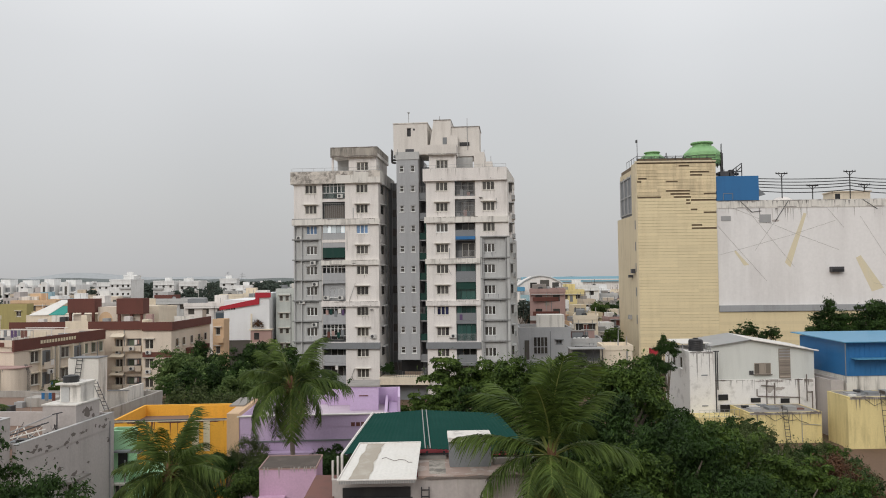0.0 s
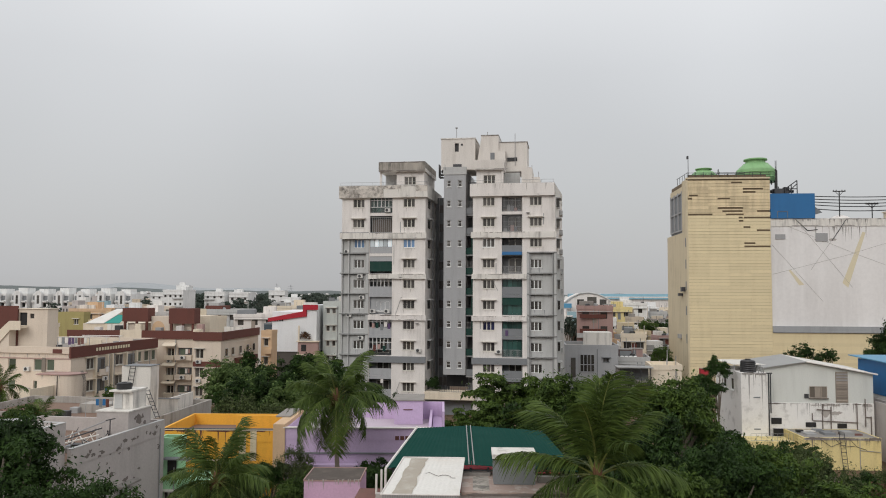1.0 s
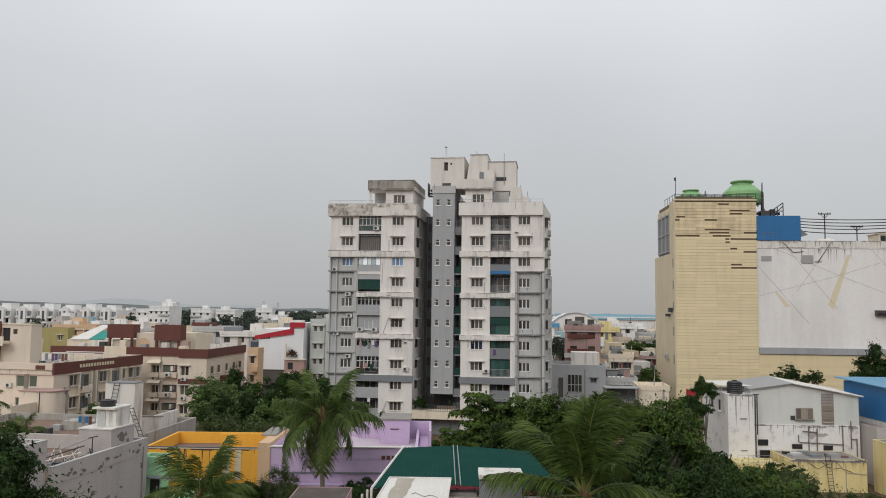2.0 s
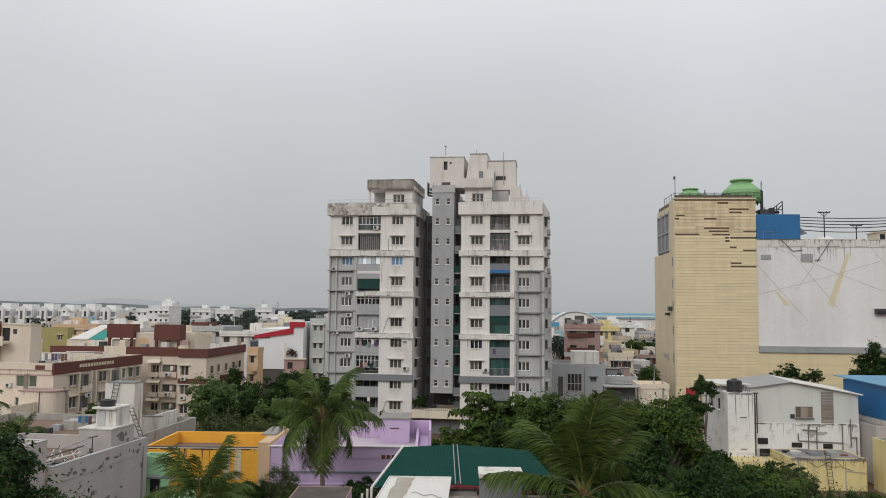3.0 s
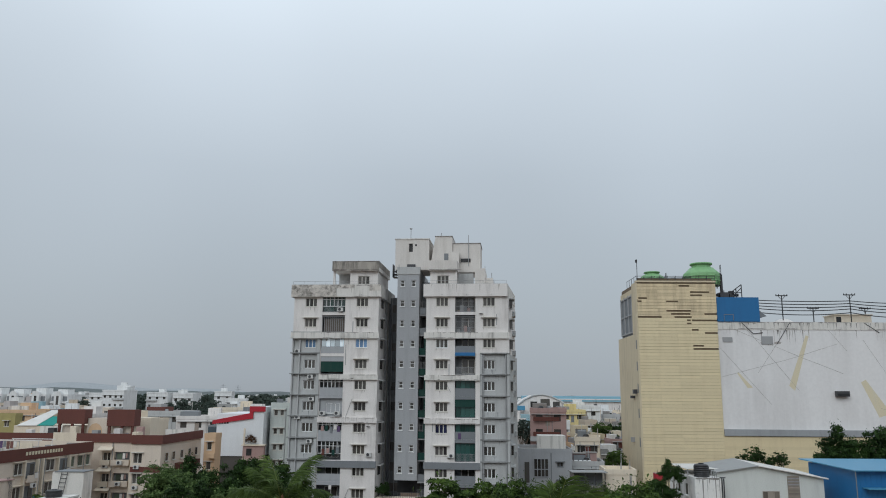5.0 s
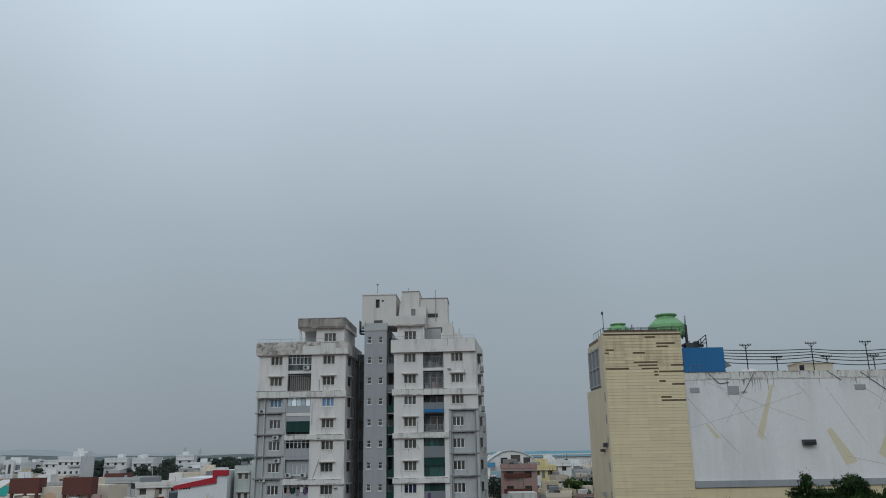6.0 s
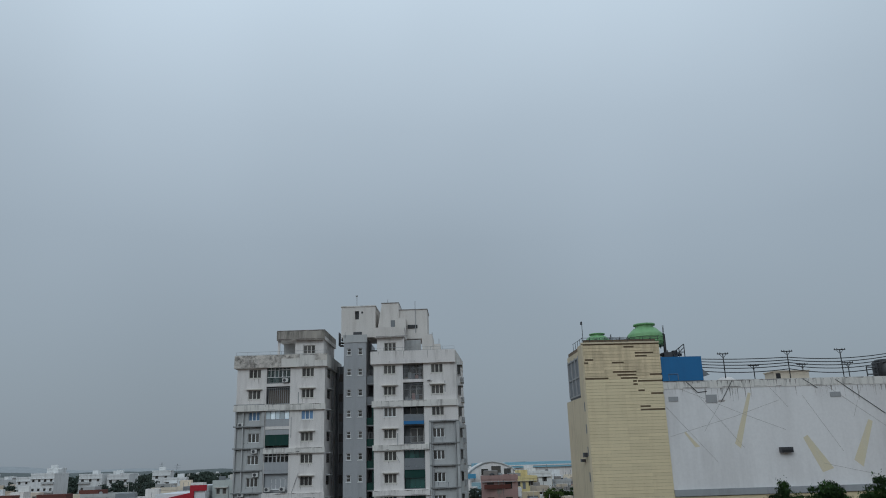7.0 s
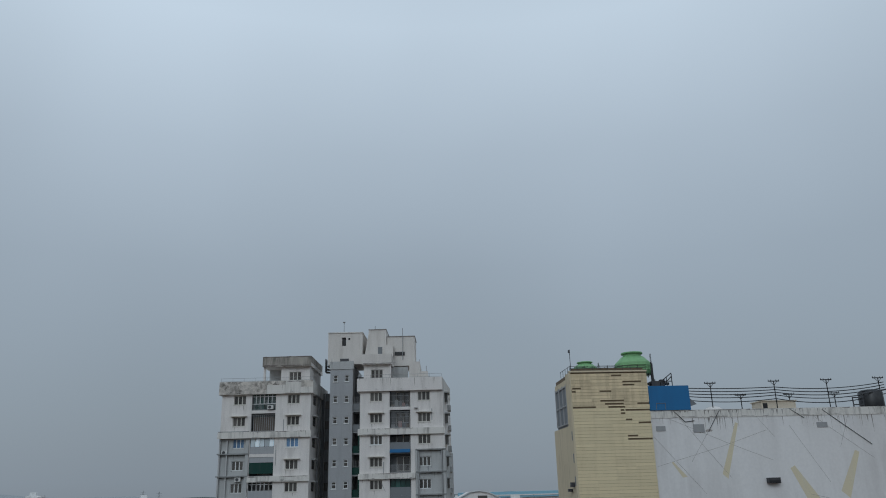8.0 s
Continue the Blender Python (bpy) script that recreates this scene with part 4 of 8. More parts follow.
    # painted ochre stripes and long crack lines
    for (ua, za), (ub, zb), w in (((14.1, 28.7), (10.9, 19.6), 1.25), ((1.4, 22.0), (3.3, 19.6), 0.8), ((23.3, 20.7), (26.6, 15.0), 2.3), ((35.9, 23.3), (32.6, 16.0), 2.0), ((44, 24), (47, 17), 1.3)):
        d = Vector((ub - ua, 0, zb - za)).normalized()
        s = Vector((d.z, 0, -d.x)) * w / 2
        bm = bmesh.new()
        a, b = Vector((ua, 0.285, za)), Vector((ub, 0.285, zb))
        pts = [a - s * 0.5, a + s * 0.35, b + s, b - s * 0.9 + d * 0.5]
        front = [bm.verts.new(p) for p in pts]
        rear = [bm.verts.new(p + Vector((0, 0.014, 0))) for p in pts]
        bm.faces.new(front)
        for k in range(4):
            bm.faces.new((front[k], front[(k + 1) % 4], rear[(k + 1) % 4], rear[k]))
        part("painted_stripe", bm, OCHRE, mb, "faded ochre painted stripe")
    for a, b in (((-1.6, 31.0), (12.4, 25.0)), ((12.4, 25.0), (20.0, 22.0)), ((11.3, 31.0), (5.0, 22.0)), ((2.6, 31.0), (12.0, 19.0)), ((-1.4, 21.3), (11.0, 24.6)), ((11, 24.6), (19.5, 27.3)), ((27, 31), (39, 22)), ((36, 31), (33, 24)),
                 ((-1.5, 26.5), (7, 16.5)), ((24, 28), (30, 18)), ((26, 16), (40, 12.8)), ((17, 31), (21, 26))):
        part("crack_line", rods([((a[0], 0.29, a[1]), (b[0], 0.29, b[1]))], 0.022, 4), CRACK, mb, "thin dark joint line on the white wall")
    for a, b in (((2.6, 31.0), (4.6, 29.0)), ((4.6, 29.0), (6.3, 29.2)), ((11.2, 31), (8.7, 27.2)), ((30.6, 30.8), (39.0, 24.4)), ((24.5, 31.0), (27.0, 29.3))):
        part("cable", rods([((a[0], 0.2, a[1]), (b[0], 0.2, b[1]))], 0.06, 4), RAIL, mb)
    drip = random.Random(31)
    for k in range(44):
        u = drip.uniform(2.0, 18.0) if k < 20 else drip.uniform(18, 60)
        ln, wd = drip.uniform(0.3, 1.3), drip.uniform(0.03, 0.13)
        bm = bmesh.new()
        edge = [(-wd, 0), (wd * 1.2, 0), (wd * drip.uniform(0.4, 0.9), -ln * 0.4), (wd * drip.uniform(0.1, 0.5), -ln * 0.75), (0, -ln), (-wd * 0.3, -ln * 0.6), (-wd * drip.uniform(0.5, 1.0), -ln * 0.3)]
        bm.faces.new([bm.verts.new((u + x, 0.214, 31.0 - drip.uniform(0, 0.02) + z if ln < 1.3 else 30.9 + z)) for x, z in edge])
        bm.faces.ensure_lookup_table()
        for v_ in bm.verts:
            if v_.co.z < 29.75:
                v_.co.z = 29.75
        part("rain_drip", bm, DRIP, mb, "black rain drip under the parapet")
    for k in range(14):
        u, ln = drip.uniform(2.5, 14.0) if k < 9 else drip.uniform(20, 55), drip.uniform(0.8, 3.2)
        wd = drip.uniform(0.05, 0.16)
        bm = bmesh.new()
        bm.faces.new([bm.verts.new(p) for p in ((u - wd, 0.292, 29.7), (u + wd, 0.292, 29.7), (u + wd * 0.4, 0.292, 29.7 - ln * 0.6), (u, 0.292, 29.7 - ln), (u - wd * 0.5, 0.292, 29.7 - ln * 0.5))])
        part("rain_drip", bm, DRIP, mb, "black rain drip on the white wall")
    smudges(mb, -1.5, 14.0, 0.213, 31.05, 26, 41, 0.1)
    smudges(mb, 14.0, 61.0, 0.213, 31.05, 30, 42, 0.1)
    smudges(mb, 2.0, 15.0, 0.212, 29.9, 22, 43, 0.09)
    smudges(mb, 15.0, 60.0, 0.212, 29.9, 22, 44, 0.07)
    drips(mb, -1.6, 40.0, 0.29, 29.74, 30, 45, 2.8)
    smudges(mb, 5.8, 9.5, 0.289, 27.4, 12, 46, 0.35, GRIME)
    drips(mb, 24.0, 48.0, 0.284, 29.6, 24, 48, 4.5, material=GRIME)
    drips(mb, 3.0, 16.0, 0.2845, 29.6, 14, 49, 3.5, material=GRIME)
    part("louvre", boxes((-0.94, 0.8, 0.2, 0.29, 27.5, 28.35)), PIPE, mb)
    part("louvre", boxes((5.95, 8.0, 0.2, 0.29, 27.1, 28.55)), PIPE, mb)
    part("louvre", boxes((29.2, 31.2, 0.2, 0.29, 27.6, 28.5)), PIPE, mb)
    vent = part("vent_hood", boxes((18.2, 20.4, -0.6, 0.29, 18.0, 18.95)), RAIL, mb, "dark boxed vent hood")
    part("vent_mouth", boxes((18.35, 20.25, -0.64, -0.604, 18.05, 18.5)), BLACK, vent)
    # blue plant box beside the tower
    bx = part("plant_box", boxes((X1 + 0.06, 5.9, 0.05, 5.0, 31.16, 35.58)), BLUE_BOX, mb, "blue sheet-metal plant enclosure")
    part("hatch", rods([((-0.5, 0.02, 31.3), (-0.5, 0.02, 32.4)), ((-0.5, 0.02, 32.4), (1.2, 0.02, 32.4)), ((1.2, 0.02, 32.4), (1.2, 0.02, 31.3))], 0.05, 4), GREY_DARK, bx)
    bm = bmesh.new()
    tri = [(5.92, 0.5, 33.4), (7.3, 0.5, 32.2), (5.92, 0.5, 31.8)]
    f1 = [bm.verts.new(p) for p in tri]
    f2 = [bm.verts.new((p[0], 2.5, p[2])) for p in tri]
    bm.faces.new(f1)
    bm.faces.new(f2[::-1])
    for k in range(3):
        bm.faces.new((f1[k], f1[(k + 1) % 3], f2[(k + 1) % 3], f2[k]))
    part("exhaust_cowl", bm, GREY_DARK, bx)
    part("pipework", rods([((-0.5, 3.0, 40.2), (0.35, 3.0, 40.2)), ((0.35, 3.0, 40.2), (0.35, 3.0, 36.0)), ((-1.0, 2.0, 36.2), (3.0, 2.0, 36.2))], 0.28, 8), BLACK, mb, "dark bent cooling pipe")
    for k in range(5):
        part("valve_pipe", rods([((-0.9 + 0.55 * k, 1.4, 35.6), (-0.9 + 0.55 * k, 1.4, 36.5 + 0.25 * (k % 3))), ((-0.9 + 0.55 * k, 1.4, 36.3), (-0.4 + 0.55 * k, 1.4, 36.4))], 0.09, 6), RAIL, mb)
    part("pump_set", boxes((-0.6, 1.0, 1.0, 2.6, 35.59, 36.6), (1.2, 2.0, 1.2, 2.2, 35.59, 36.9)), RAIL, mb)
    part("platform_rail", rods([((1.3, 0.8, 35.6), (3.2, 0.8, 37.4)), ((1.3, 0.8, 36.6), (3.2, 0.8, 38.0)), ((3.2, 0.8, 35.6), (3.2, 0.8, 38.0)), ((2.2, 0.8, 35.6), (2.2, 0.8, 37.3)), ((3.2, 0.8, 36.5), (1.6, 0.8, 36.5))], 0.09, 5), RAIL, mb)
    # roof railing of the tower
    part("roof_railing", rods([((X0, 0.1, 39.4), (X1, 0.1, 39.4)), ((X0, 0.1, 39.0), (X1, 0.1, 39.0))] + [((X0 + 1.42 * k, 0.1, 38.5), (X0 + 1.42 * k, 0.1, 39.5)) for k in range(11)]
                              + [((X0, 0.1, 39.4), (X0 - 0.1, 8, 39.4))] + [((X0, v, 38.2), (X0, v, 39.5)) for v in (2, 4, 6, 8)], 0.045, 5), RAIL, mb, "thin dark roof railing")
    for k in range(7):
        u = X0 + 1.5 + 1.9 * k
        part("roof_bracket", rods([((u, 0.2, 39.4), (u, 2.6, 38.6)), ((u, 2.6, 38.2), (u, 2.6, 39.6))], 0.05, 4), RAIL, mb)
    part("rear_rail", rods([((X0 + 1.5, 2.6, 39.6), (X1 - 1.0, 2.6, 39.6))], 0.05, 4), RAIL, mb)
    part("lamp_mast", rods([((X0 + 0.3, 0.6, 38.3), (X0 + 0.3, 0.6, 42.6))], 0.06, 5), RAIL, mb)
    part("mast_lamp", boxes((X0 + 0.05, X0 + 0.35, 0.4, 0.8, 42.0, 42.5)), RAIL, mb)
    part("dark_upstand", boxes((X0 + 0.4, X1 - 0.3, 1.0, 1.4, 38.2, 39.1)), BACKING, mb)
    return mb


def cooling_tower(at, r, h, label):
    """A round fibreglass cooling tower: basin, tapering shell and fan stack."""
    ct = thing("cooling_tower", label, "cooling tower", at, -3, "cooling towers on the roof")
    body = lathe([(r, 0), (r, h * 0.50), (r * 0.98, h * 0.53), (r * 0.62, h * 0.80)], 16)
    part("shell", body, GREEN_TOWER, ct, "green fibreglass shell")
    part("fan_stack", lathe([(r * 0.60, h * 0.804), (r * 0.50, h * 0.84), (r * 0.50, h * 0.93), (r * 0.60, h * 0.935), (r * 0.60, h), (r * 0.5, h), (r * 0.47, h * 0.88)], 20), GREEN_TOWER, ct)
    for k in range(2):
        part("hoop", lathe([(r * 1.0, h * (0.16 + 0.2 * k)), (r * 1.025, h * (0.17 + 0.2 * k)), (r * 1.025, h * (0.2 + 0.2 * k)), (r * 1.0, h * (0.21 + 0.2 * k))], 16), GREEN_TOWER, ct)
    part("ladder_rail", rods([((r * 1.06, -0.25, 0), (r * 1.06, -0.25, h * 0.95))], 0.05, 5), RAIL, ct)
    part("ladder_rail", rods([((r * 1.06, 0.25, 0), (r * 1.06, 0.25, h * 0.95))], 0.05, 5), RAIL, ct)
    for k in range(6):
        part("rung", rods([((r * 1.06, -0.25, h * (0.1 + 0.14 * k)), (r * 1.06, 0.25, h * (0.1 + 0.14 * k)))], 0.03, 4), RAIL, ct)
    part("fan_guard", rods([((-r * 0.5, 0, h + 0.02), (r * 0.5, 0, h + 0.02)), ((0, -r * 0.5, h + 0.02), (0, r * 0.5, h + 0.02))], 0.05, 4), RAIL, ct)
    for k in range(12):
        a = 2 * math.pi * k / 12
        part("rib", rods([((r * 1.01 * math.cos(a), r * 1.01 * math.sin(a), 0.0), (r * 1.01 * math.cos(a), r * 1.01 * math.sin(a), h * 0.42)),
                          ((r * 1.01 * math.cos(a), r * 1.01 * math.sin(a), h * 0.42), (r * 0.61 * math.cos(a), r * 0.61 * math.sin(a), h * 0.80))], 0.05, 4), GREEN_TOWER, ct)
    for k in range(6):
        a = 2 * math.pi * (k + 0.5) / 6
        part("leg", rods([((r * 0.8 * math.cos(a), r * 0.8 * math.sin(a), -0.6), (r * 0.8 * math.cos(a), r * 0.8 * math.sin(a), 0.01))], 0.1, 5), RAIL, ct)
    return ct


def roof_pole(u, v, z0, z1, arm=1.1):
    """A short steel line pole with a cross arm and insulators."""
    p = thing("line_pole", "dark steel line pole with a short cross arm", "pole", group="poles on the roof")
    p.matrix_basis = pose(55, 135, 0, 0, 0, -3) @ pose(u, v, z0)
    h = z1 - z0
    part("shaft", rods([((0, 0, 0), (0, 0, h))], 0.1, 6), BLACK, p)
    part("cross_arm", boxes((-arm, arm, -0.06, 0.06, h - 0.18, h)), BLACK, p)
    part("brace", rods([((-arm * 0.6, 0, h - 0.15), (0, 0, h - 0.9)), ((arm * 0.6, 0, h - 0.15), (0, 0, h - 0.9))], 0.05, 4), RAIL, p)
    for s in (-1, -0.5, 0.5, 1):
        part("insulator", lathe([(0.05, 0), (0.09, 0.05), (0.06, 0.2)], 6, (s * arm * 0.92, 0, h)), RAIL, p)


def roof_wire(a, b, sag, label="thin dark overhead wire between roof poles"):
    m = pose(55, 135, 0, 0, 0, -3)
    bm = tube([Vector(a).lerp(Vector(b), k / 12) - Vector((0, 0, sag * 4 * (k / 12) * (1 - k / 12))) for k in range(13)], 0.08, 4)
    ob = lone("overhead_wire", bm, BLACK, label, "wire", group="overhead wires on the roof")
    ob.matrix_basis = m


cinema_block()
MALL = pose(55, 135, 0, 0, 0, -3)
cooling_tower(MALL @ Vector((-2.7, 4.6, 38.2)), 3.4, 4.3, "large green fibreglass cooling tower on the yellow block's roof")
cooling_tower(MALL @ Vector((-11.9, 5.0, 38.2)), 2.5, 2.7, "smaller green cooling tower half hidden by the roof railing")
for u, z1 in ((11.7, 36.5), (24.2, 36.7), (34.6, 36.8), (45.0, 37.0)):
    roof_pole(u, 4.0, 30.4, z1)
for u, z1 in ((18.7, 34.5), (28.4, 34.5), (37.5, 34.6)):
    roof_pole(u, 7.0, 30.4, z1)
for k, z in enumerate((35.6, 35.1, 34.6, 34.1, 33.4)):
    roof_wire((5.9, 4.0, z), (24.2, 4.0, z - 0.1), 0.2 + 0.08 * k)
    roof_wire((24.2, 4.0, z - 0.1), (46.0, 4.0, z + 0.5), 0.7 + 0.12 * k)
hut = lone("rooftop_hut", boxes((21.6, 28.4, 5.0, 9.0, 30.4, 32.9), (21.4, 28.6, 4.8, 9.2, 32.904, 33.1)), CREAM_PALE, "low cream rooftop hut behind the parapet", "hut")
hut.matrix_basis = MALL
part("opening", boxes((21.9, 22.8, 4.95, 4.998, 31.6, 32.6)), BLACK, hut)
dome = lone("skylight_cap", lathe([(2.1, 0), (2.1, 0.7), (1.8, 1.15), (1.1, 1.6), (0.3, 1.8)], 16), WHITE, "low rounded white cap on the roof", "skylight")
dome.matrix_basis = MALL @ pose(12.2, 5.2, 30.4)
plant = thing("rooftop_plant", "dark steel plant frame standing on the mall roof", "plant frame")
plant.matrix_basis = MALL @ pose(38.6, 3, 30.4)
part("frame", rods([((0, 0, 0), (0, 0, 2.8)), ((2, 0, 0), (2, 0, 3.4)), ((0, 0, 2.8), (2, 0, 2.6)), ((0, 0, 1.4), (2, 0, 1.4)), ((7, 0, 0), (7, 0, 4.2)), ((2, 0, 3.4), (7, 0, 4.2))], 0.12, 5), RAIL, plant)
part("tank", lathe([(2.1, 0), (2.2, 0.2), (2.2, 3.4), (1.6, 3.9)], 18, (4.9, 2.0, 0.4)), BLACK, plant, "round black tank")
part("base", boxes((2.4, 7.4, 0.1, 4.0, 0, 0.4)), RAIL, plant)

# ---- houses near by ----
def house_block(ob, u0, u1, v0, v1, h, wall, holes=(), lights=2, par=0.8, deck=None, frame=None, glass=None, hood=True, name="wall", label="", z0=0.0, cross=False, sides="fkrl"):
    """A flat-roofed block with windows in its front wall, a roof deck and a parapet."""
    base = h - par
    w = part(name, shell(u0, u1, v0, v1, z0, base, holes, 0.25), wall, ob, label)
    for a, b, c, d in holes:
        window(w, a, v0 + 0.04, c, round(b - a, 3), round(d - c, 3), lights, frame or FRAME, glass or GLASS, hood=hood, cross=cross)
    part("roof_deck", boxes((u0 + 0.22, u1 - 0.22, v0 + 0.22, v1 - 0.22, base + 0.004, base + 0.06)), deck or DECK, ob)
    if par:
        part("parapet", parapet(u0 - 0.03, u1 + 0.03, v0 - 0.03, v1 + 0.03, base + 0.002, h, 0.22, sides), wall, ob)
    return w


def roof_tank(at, r=0.6, h=1.2, group="black roof water tanks"):
    """A ribbed black plastic water tank."""
    t = thing("water_tank", "black ribbed plastic water tank standing on a roof", "water tank", at, 0, group)
    prof = [(r * 0.97, 0)]
    for k in range(5):
        z = h * 0.8 * k / 5
        prof += [(r, z + 0.03), (r, z + h * 0.1), (r * 0.95, z + h * 0.115), (r * 0.95, z + h * 0.15)]
    prof += [(r, h * 0.8), (r * 0.8, h * 0.92), (r * 0.4, h * 0.97)]
    part("tank_body", lathe(prof, 18), BLACK, t)
    part("lid", lathe([(r * 0.36, h * 0.971), (r * 0.36, h * 1.02), (r * 0.3, h * 1.04)], 14), BLACK, t)


def grey_house():
    """Pinkish grey house with peeling paint, seen along its long wall."""
    h = thing("grey_house", "pinkish grey plastered house with peeling paint and a stair head", "house", (-22.5, 42.6, 0), -7)
    # long wall faces +u at u = 0; the house lies at negative u
    W = part("wall", boxes((-9.5, 0, 0.0, 10.2, 0, 8.0)), GREY_HOUSE, h, "long pinkish grey wall with peeled patches")
    part("parapet", boxes((-0.2, 0.03, -0.03, 10.2, 8.002, 9.0), (-9.53, -0.2, 10.0, 10.23, 8.002, 9.0), (-9.53, -9.3, 0.2, 10.0, 8.002, 9.0)), GREY_HOUSE, h)
    part("coping", boxes((-0.21, 0.04, -0.03, 10.2, 9.004, 9.03)), GREY_BAY, h, "pale weathered coping")
    part("roof_deck", boxes((-9.3, -0.2, 0.2, 10.0, 8.004, 8.06)), TERRACE, h)
    part("front_tower", boxes((-5.5, -0.35, -3.4, -0.03, 0, 9.9)), GREY_HOUSE, h)
    part("front_tower_parapet", parapet(-5.53, -0.32, -3.43, -0.04, 9.904, 10.5, 0.2), GREY_HOUSE, h)
    part("coping", parapet(-5.55, -0.3, -3.45, -0.02, 10.504, 10.53, 0.24), GREY_BAY, h)
    bm = bmesh.new()
    vs_ = [bm.verts.new(p) for p in ((-5.5, -3.2, 10.5), (-2.6, -3.2, 10.75), (-2.6, -0.2, 10.75), (-5.5, -0.2, 10.5), (-5.5, -3.2, 10.46), (-2.6, -3.2, 10.71), (-2.6, -0.2, 10.71), (-5.5, -0.2, 10.46))]
    for q in ((0, 1, 2, 3), (7, 6, 5, 4), (0, 4, 5, 1), (1, 5, 6, 2), (2, 6, 7, 3), (3, 7, 4, 0)):
        bm.faces.new([vs_[i] for i in q])
    part("roof_sheet", bm, GREY_SHEET, h, "loose grey roof sheet")
    rp = random.Random(77)
    for k in range(9):
        bm = bmesh.new()
        y, z, q_ = rp.uniform(6.4, 8.7), rp.uniform(8.3, 9.9), rp.uniform(0.12, 0.34)
        bm.faces.new([bm.verts.new((-0.294 + 0.0005 * k, y + q_ * rp.uniform(0.5, 1.6) * math.cos(a * 0.7), z + q_ * rp.uniform(0.3, 1.2) * math.sin(a * 0.7))) for a in range(9)])
        part("peeled_patch", bm, PEELED, h, "dark patch where paint has peeled")
    sh = part("stair_head", boxes((-2.55, -0.3, 6.2, 8.9, 8.07, 10.1)), GREY_HOUSE, h, "square stair head")
    part("slab", boxes((-2.6, -0.25, 6.15, 8.95, 10.104, 10.18)), WHITE_OLD, sh)
    part("aerial_post", rods([((-1.2, 5.6, 8.07), (-1.2, 5.6, 9.7)), ((-1.5, 5.6, 9.65), (-0.85, 5.6, 9.8))], 0.04, 5), RAIL, h)
    # small white room on the stair head with a tank and a leaning ladder
    rm = part("white_room", boxes((-1.95, -0.55, 7.1, 8.7, 10.184, 11.3), (-2.1, -0.5, 6.8, 8.8, 11.304, 11.42)), WHITE_OLD, h, "little white room on the stair head")
    part("door", boxes((-1.85, -1.3, 7.05, 7.097, 10.2, 11.15)), GREY_BAY, rm)
    part("corner_pipe", rods([((0.06, 9.6, 0.2), (0.06, 9.6, 8.5))], 0.05), PIPE, h)
    # window with a hood in the long wall
    wn_ = window(W, 0.17, 4.7, 4.0, 1.1, 1.6, 2, FRAME_WHITE, GLASS, turn=90)
    part("hood", boxes((0.003, 0.6, 4.2, 6.4, 5.75, 5.87)), CONCRETE, W)
    for k in range(36):
        rr = random.Random(k)
        y, z, s = rr.uniform(0.5, 9.8), rr.uniform(7.2, 8.8) if k < 24 else rr.uniform(3, 7), rr.uniform(0.05, 0.2)
        bm = bmesh.new()
        long_ = rr.uniform(0.8, 2.6)
        ring = [bm.verts.new((0.035 if z > 8 else 0.006, y + s * long_ * rr.uniform(0.25, 1.3) * math.cos(a * 0.571), min(8.95 if z > 8 else 7.97, z + s * rr.uniform(0.25, 1.3) * math.sin(a * 0.571)))) for a in range(11)]
        bm.faces.new(ring)
        part("peeled_patch", bm, PEELED, W, "dark patch where paint has peeled")
    # scrap on the roof
    sc = thing("scrap_pile", "pile of old pipes and broken furniture on the roof", "scrap", h.matrix_basis @ Vector((-3.0, 3.6, 8.07)))
    rr = random.Random(5)
    for k in range(40):
        a = Vector((rr.uniform(-1.9, 2.2), rr.uniform(-2.4, 2.0), rr.uniform(0.02, 0.25)))
        part("bar", rods([(a, a + Vector((rr.uniform(-1.1, 1.1), rr.uniform(-1.0, 1.0), rr.uniform(0.1, 1.1))))], rr.choice((0.02, 0.03, 0.04)), 5), rr.choice((RAIL, RAIL, BLACK, WHITE_OLD, PIPE)), sc)
    for k in range(3):
        part("long_pole", rods([((-1.8, -1.4 + 0.5 * k, 0.1), (1.9, 0.6 + 0.4 * k, 0.9 + 0.35 * k))], 0.045, 5), (WHITE_OLD, RAIL, PIPE)[k], sc)
    for k in range(8):
        u_, v_ = rr.uniform(-1.9, 1.6), rr.uniform(-2.2, 1.6)
        part("board", boxes((u_, u_ + rr.uniform(0.4, 1.0), v_, v_ + rr.uniform(0.3, 0.8), 0.0, rr.uniform(0.08, 0.35))), rr.choice((GREY_DARK, BROWN, CONCRETE, BLACK, WHITE_OLD)), sc)
    roof_tank(h.matrix_basis @ Vector((-1.5, 7.6, 11.42)), 0.5, 0.45)


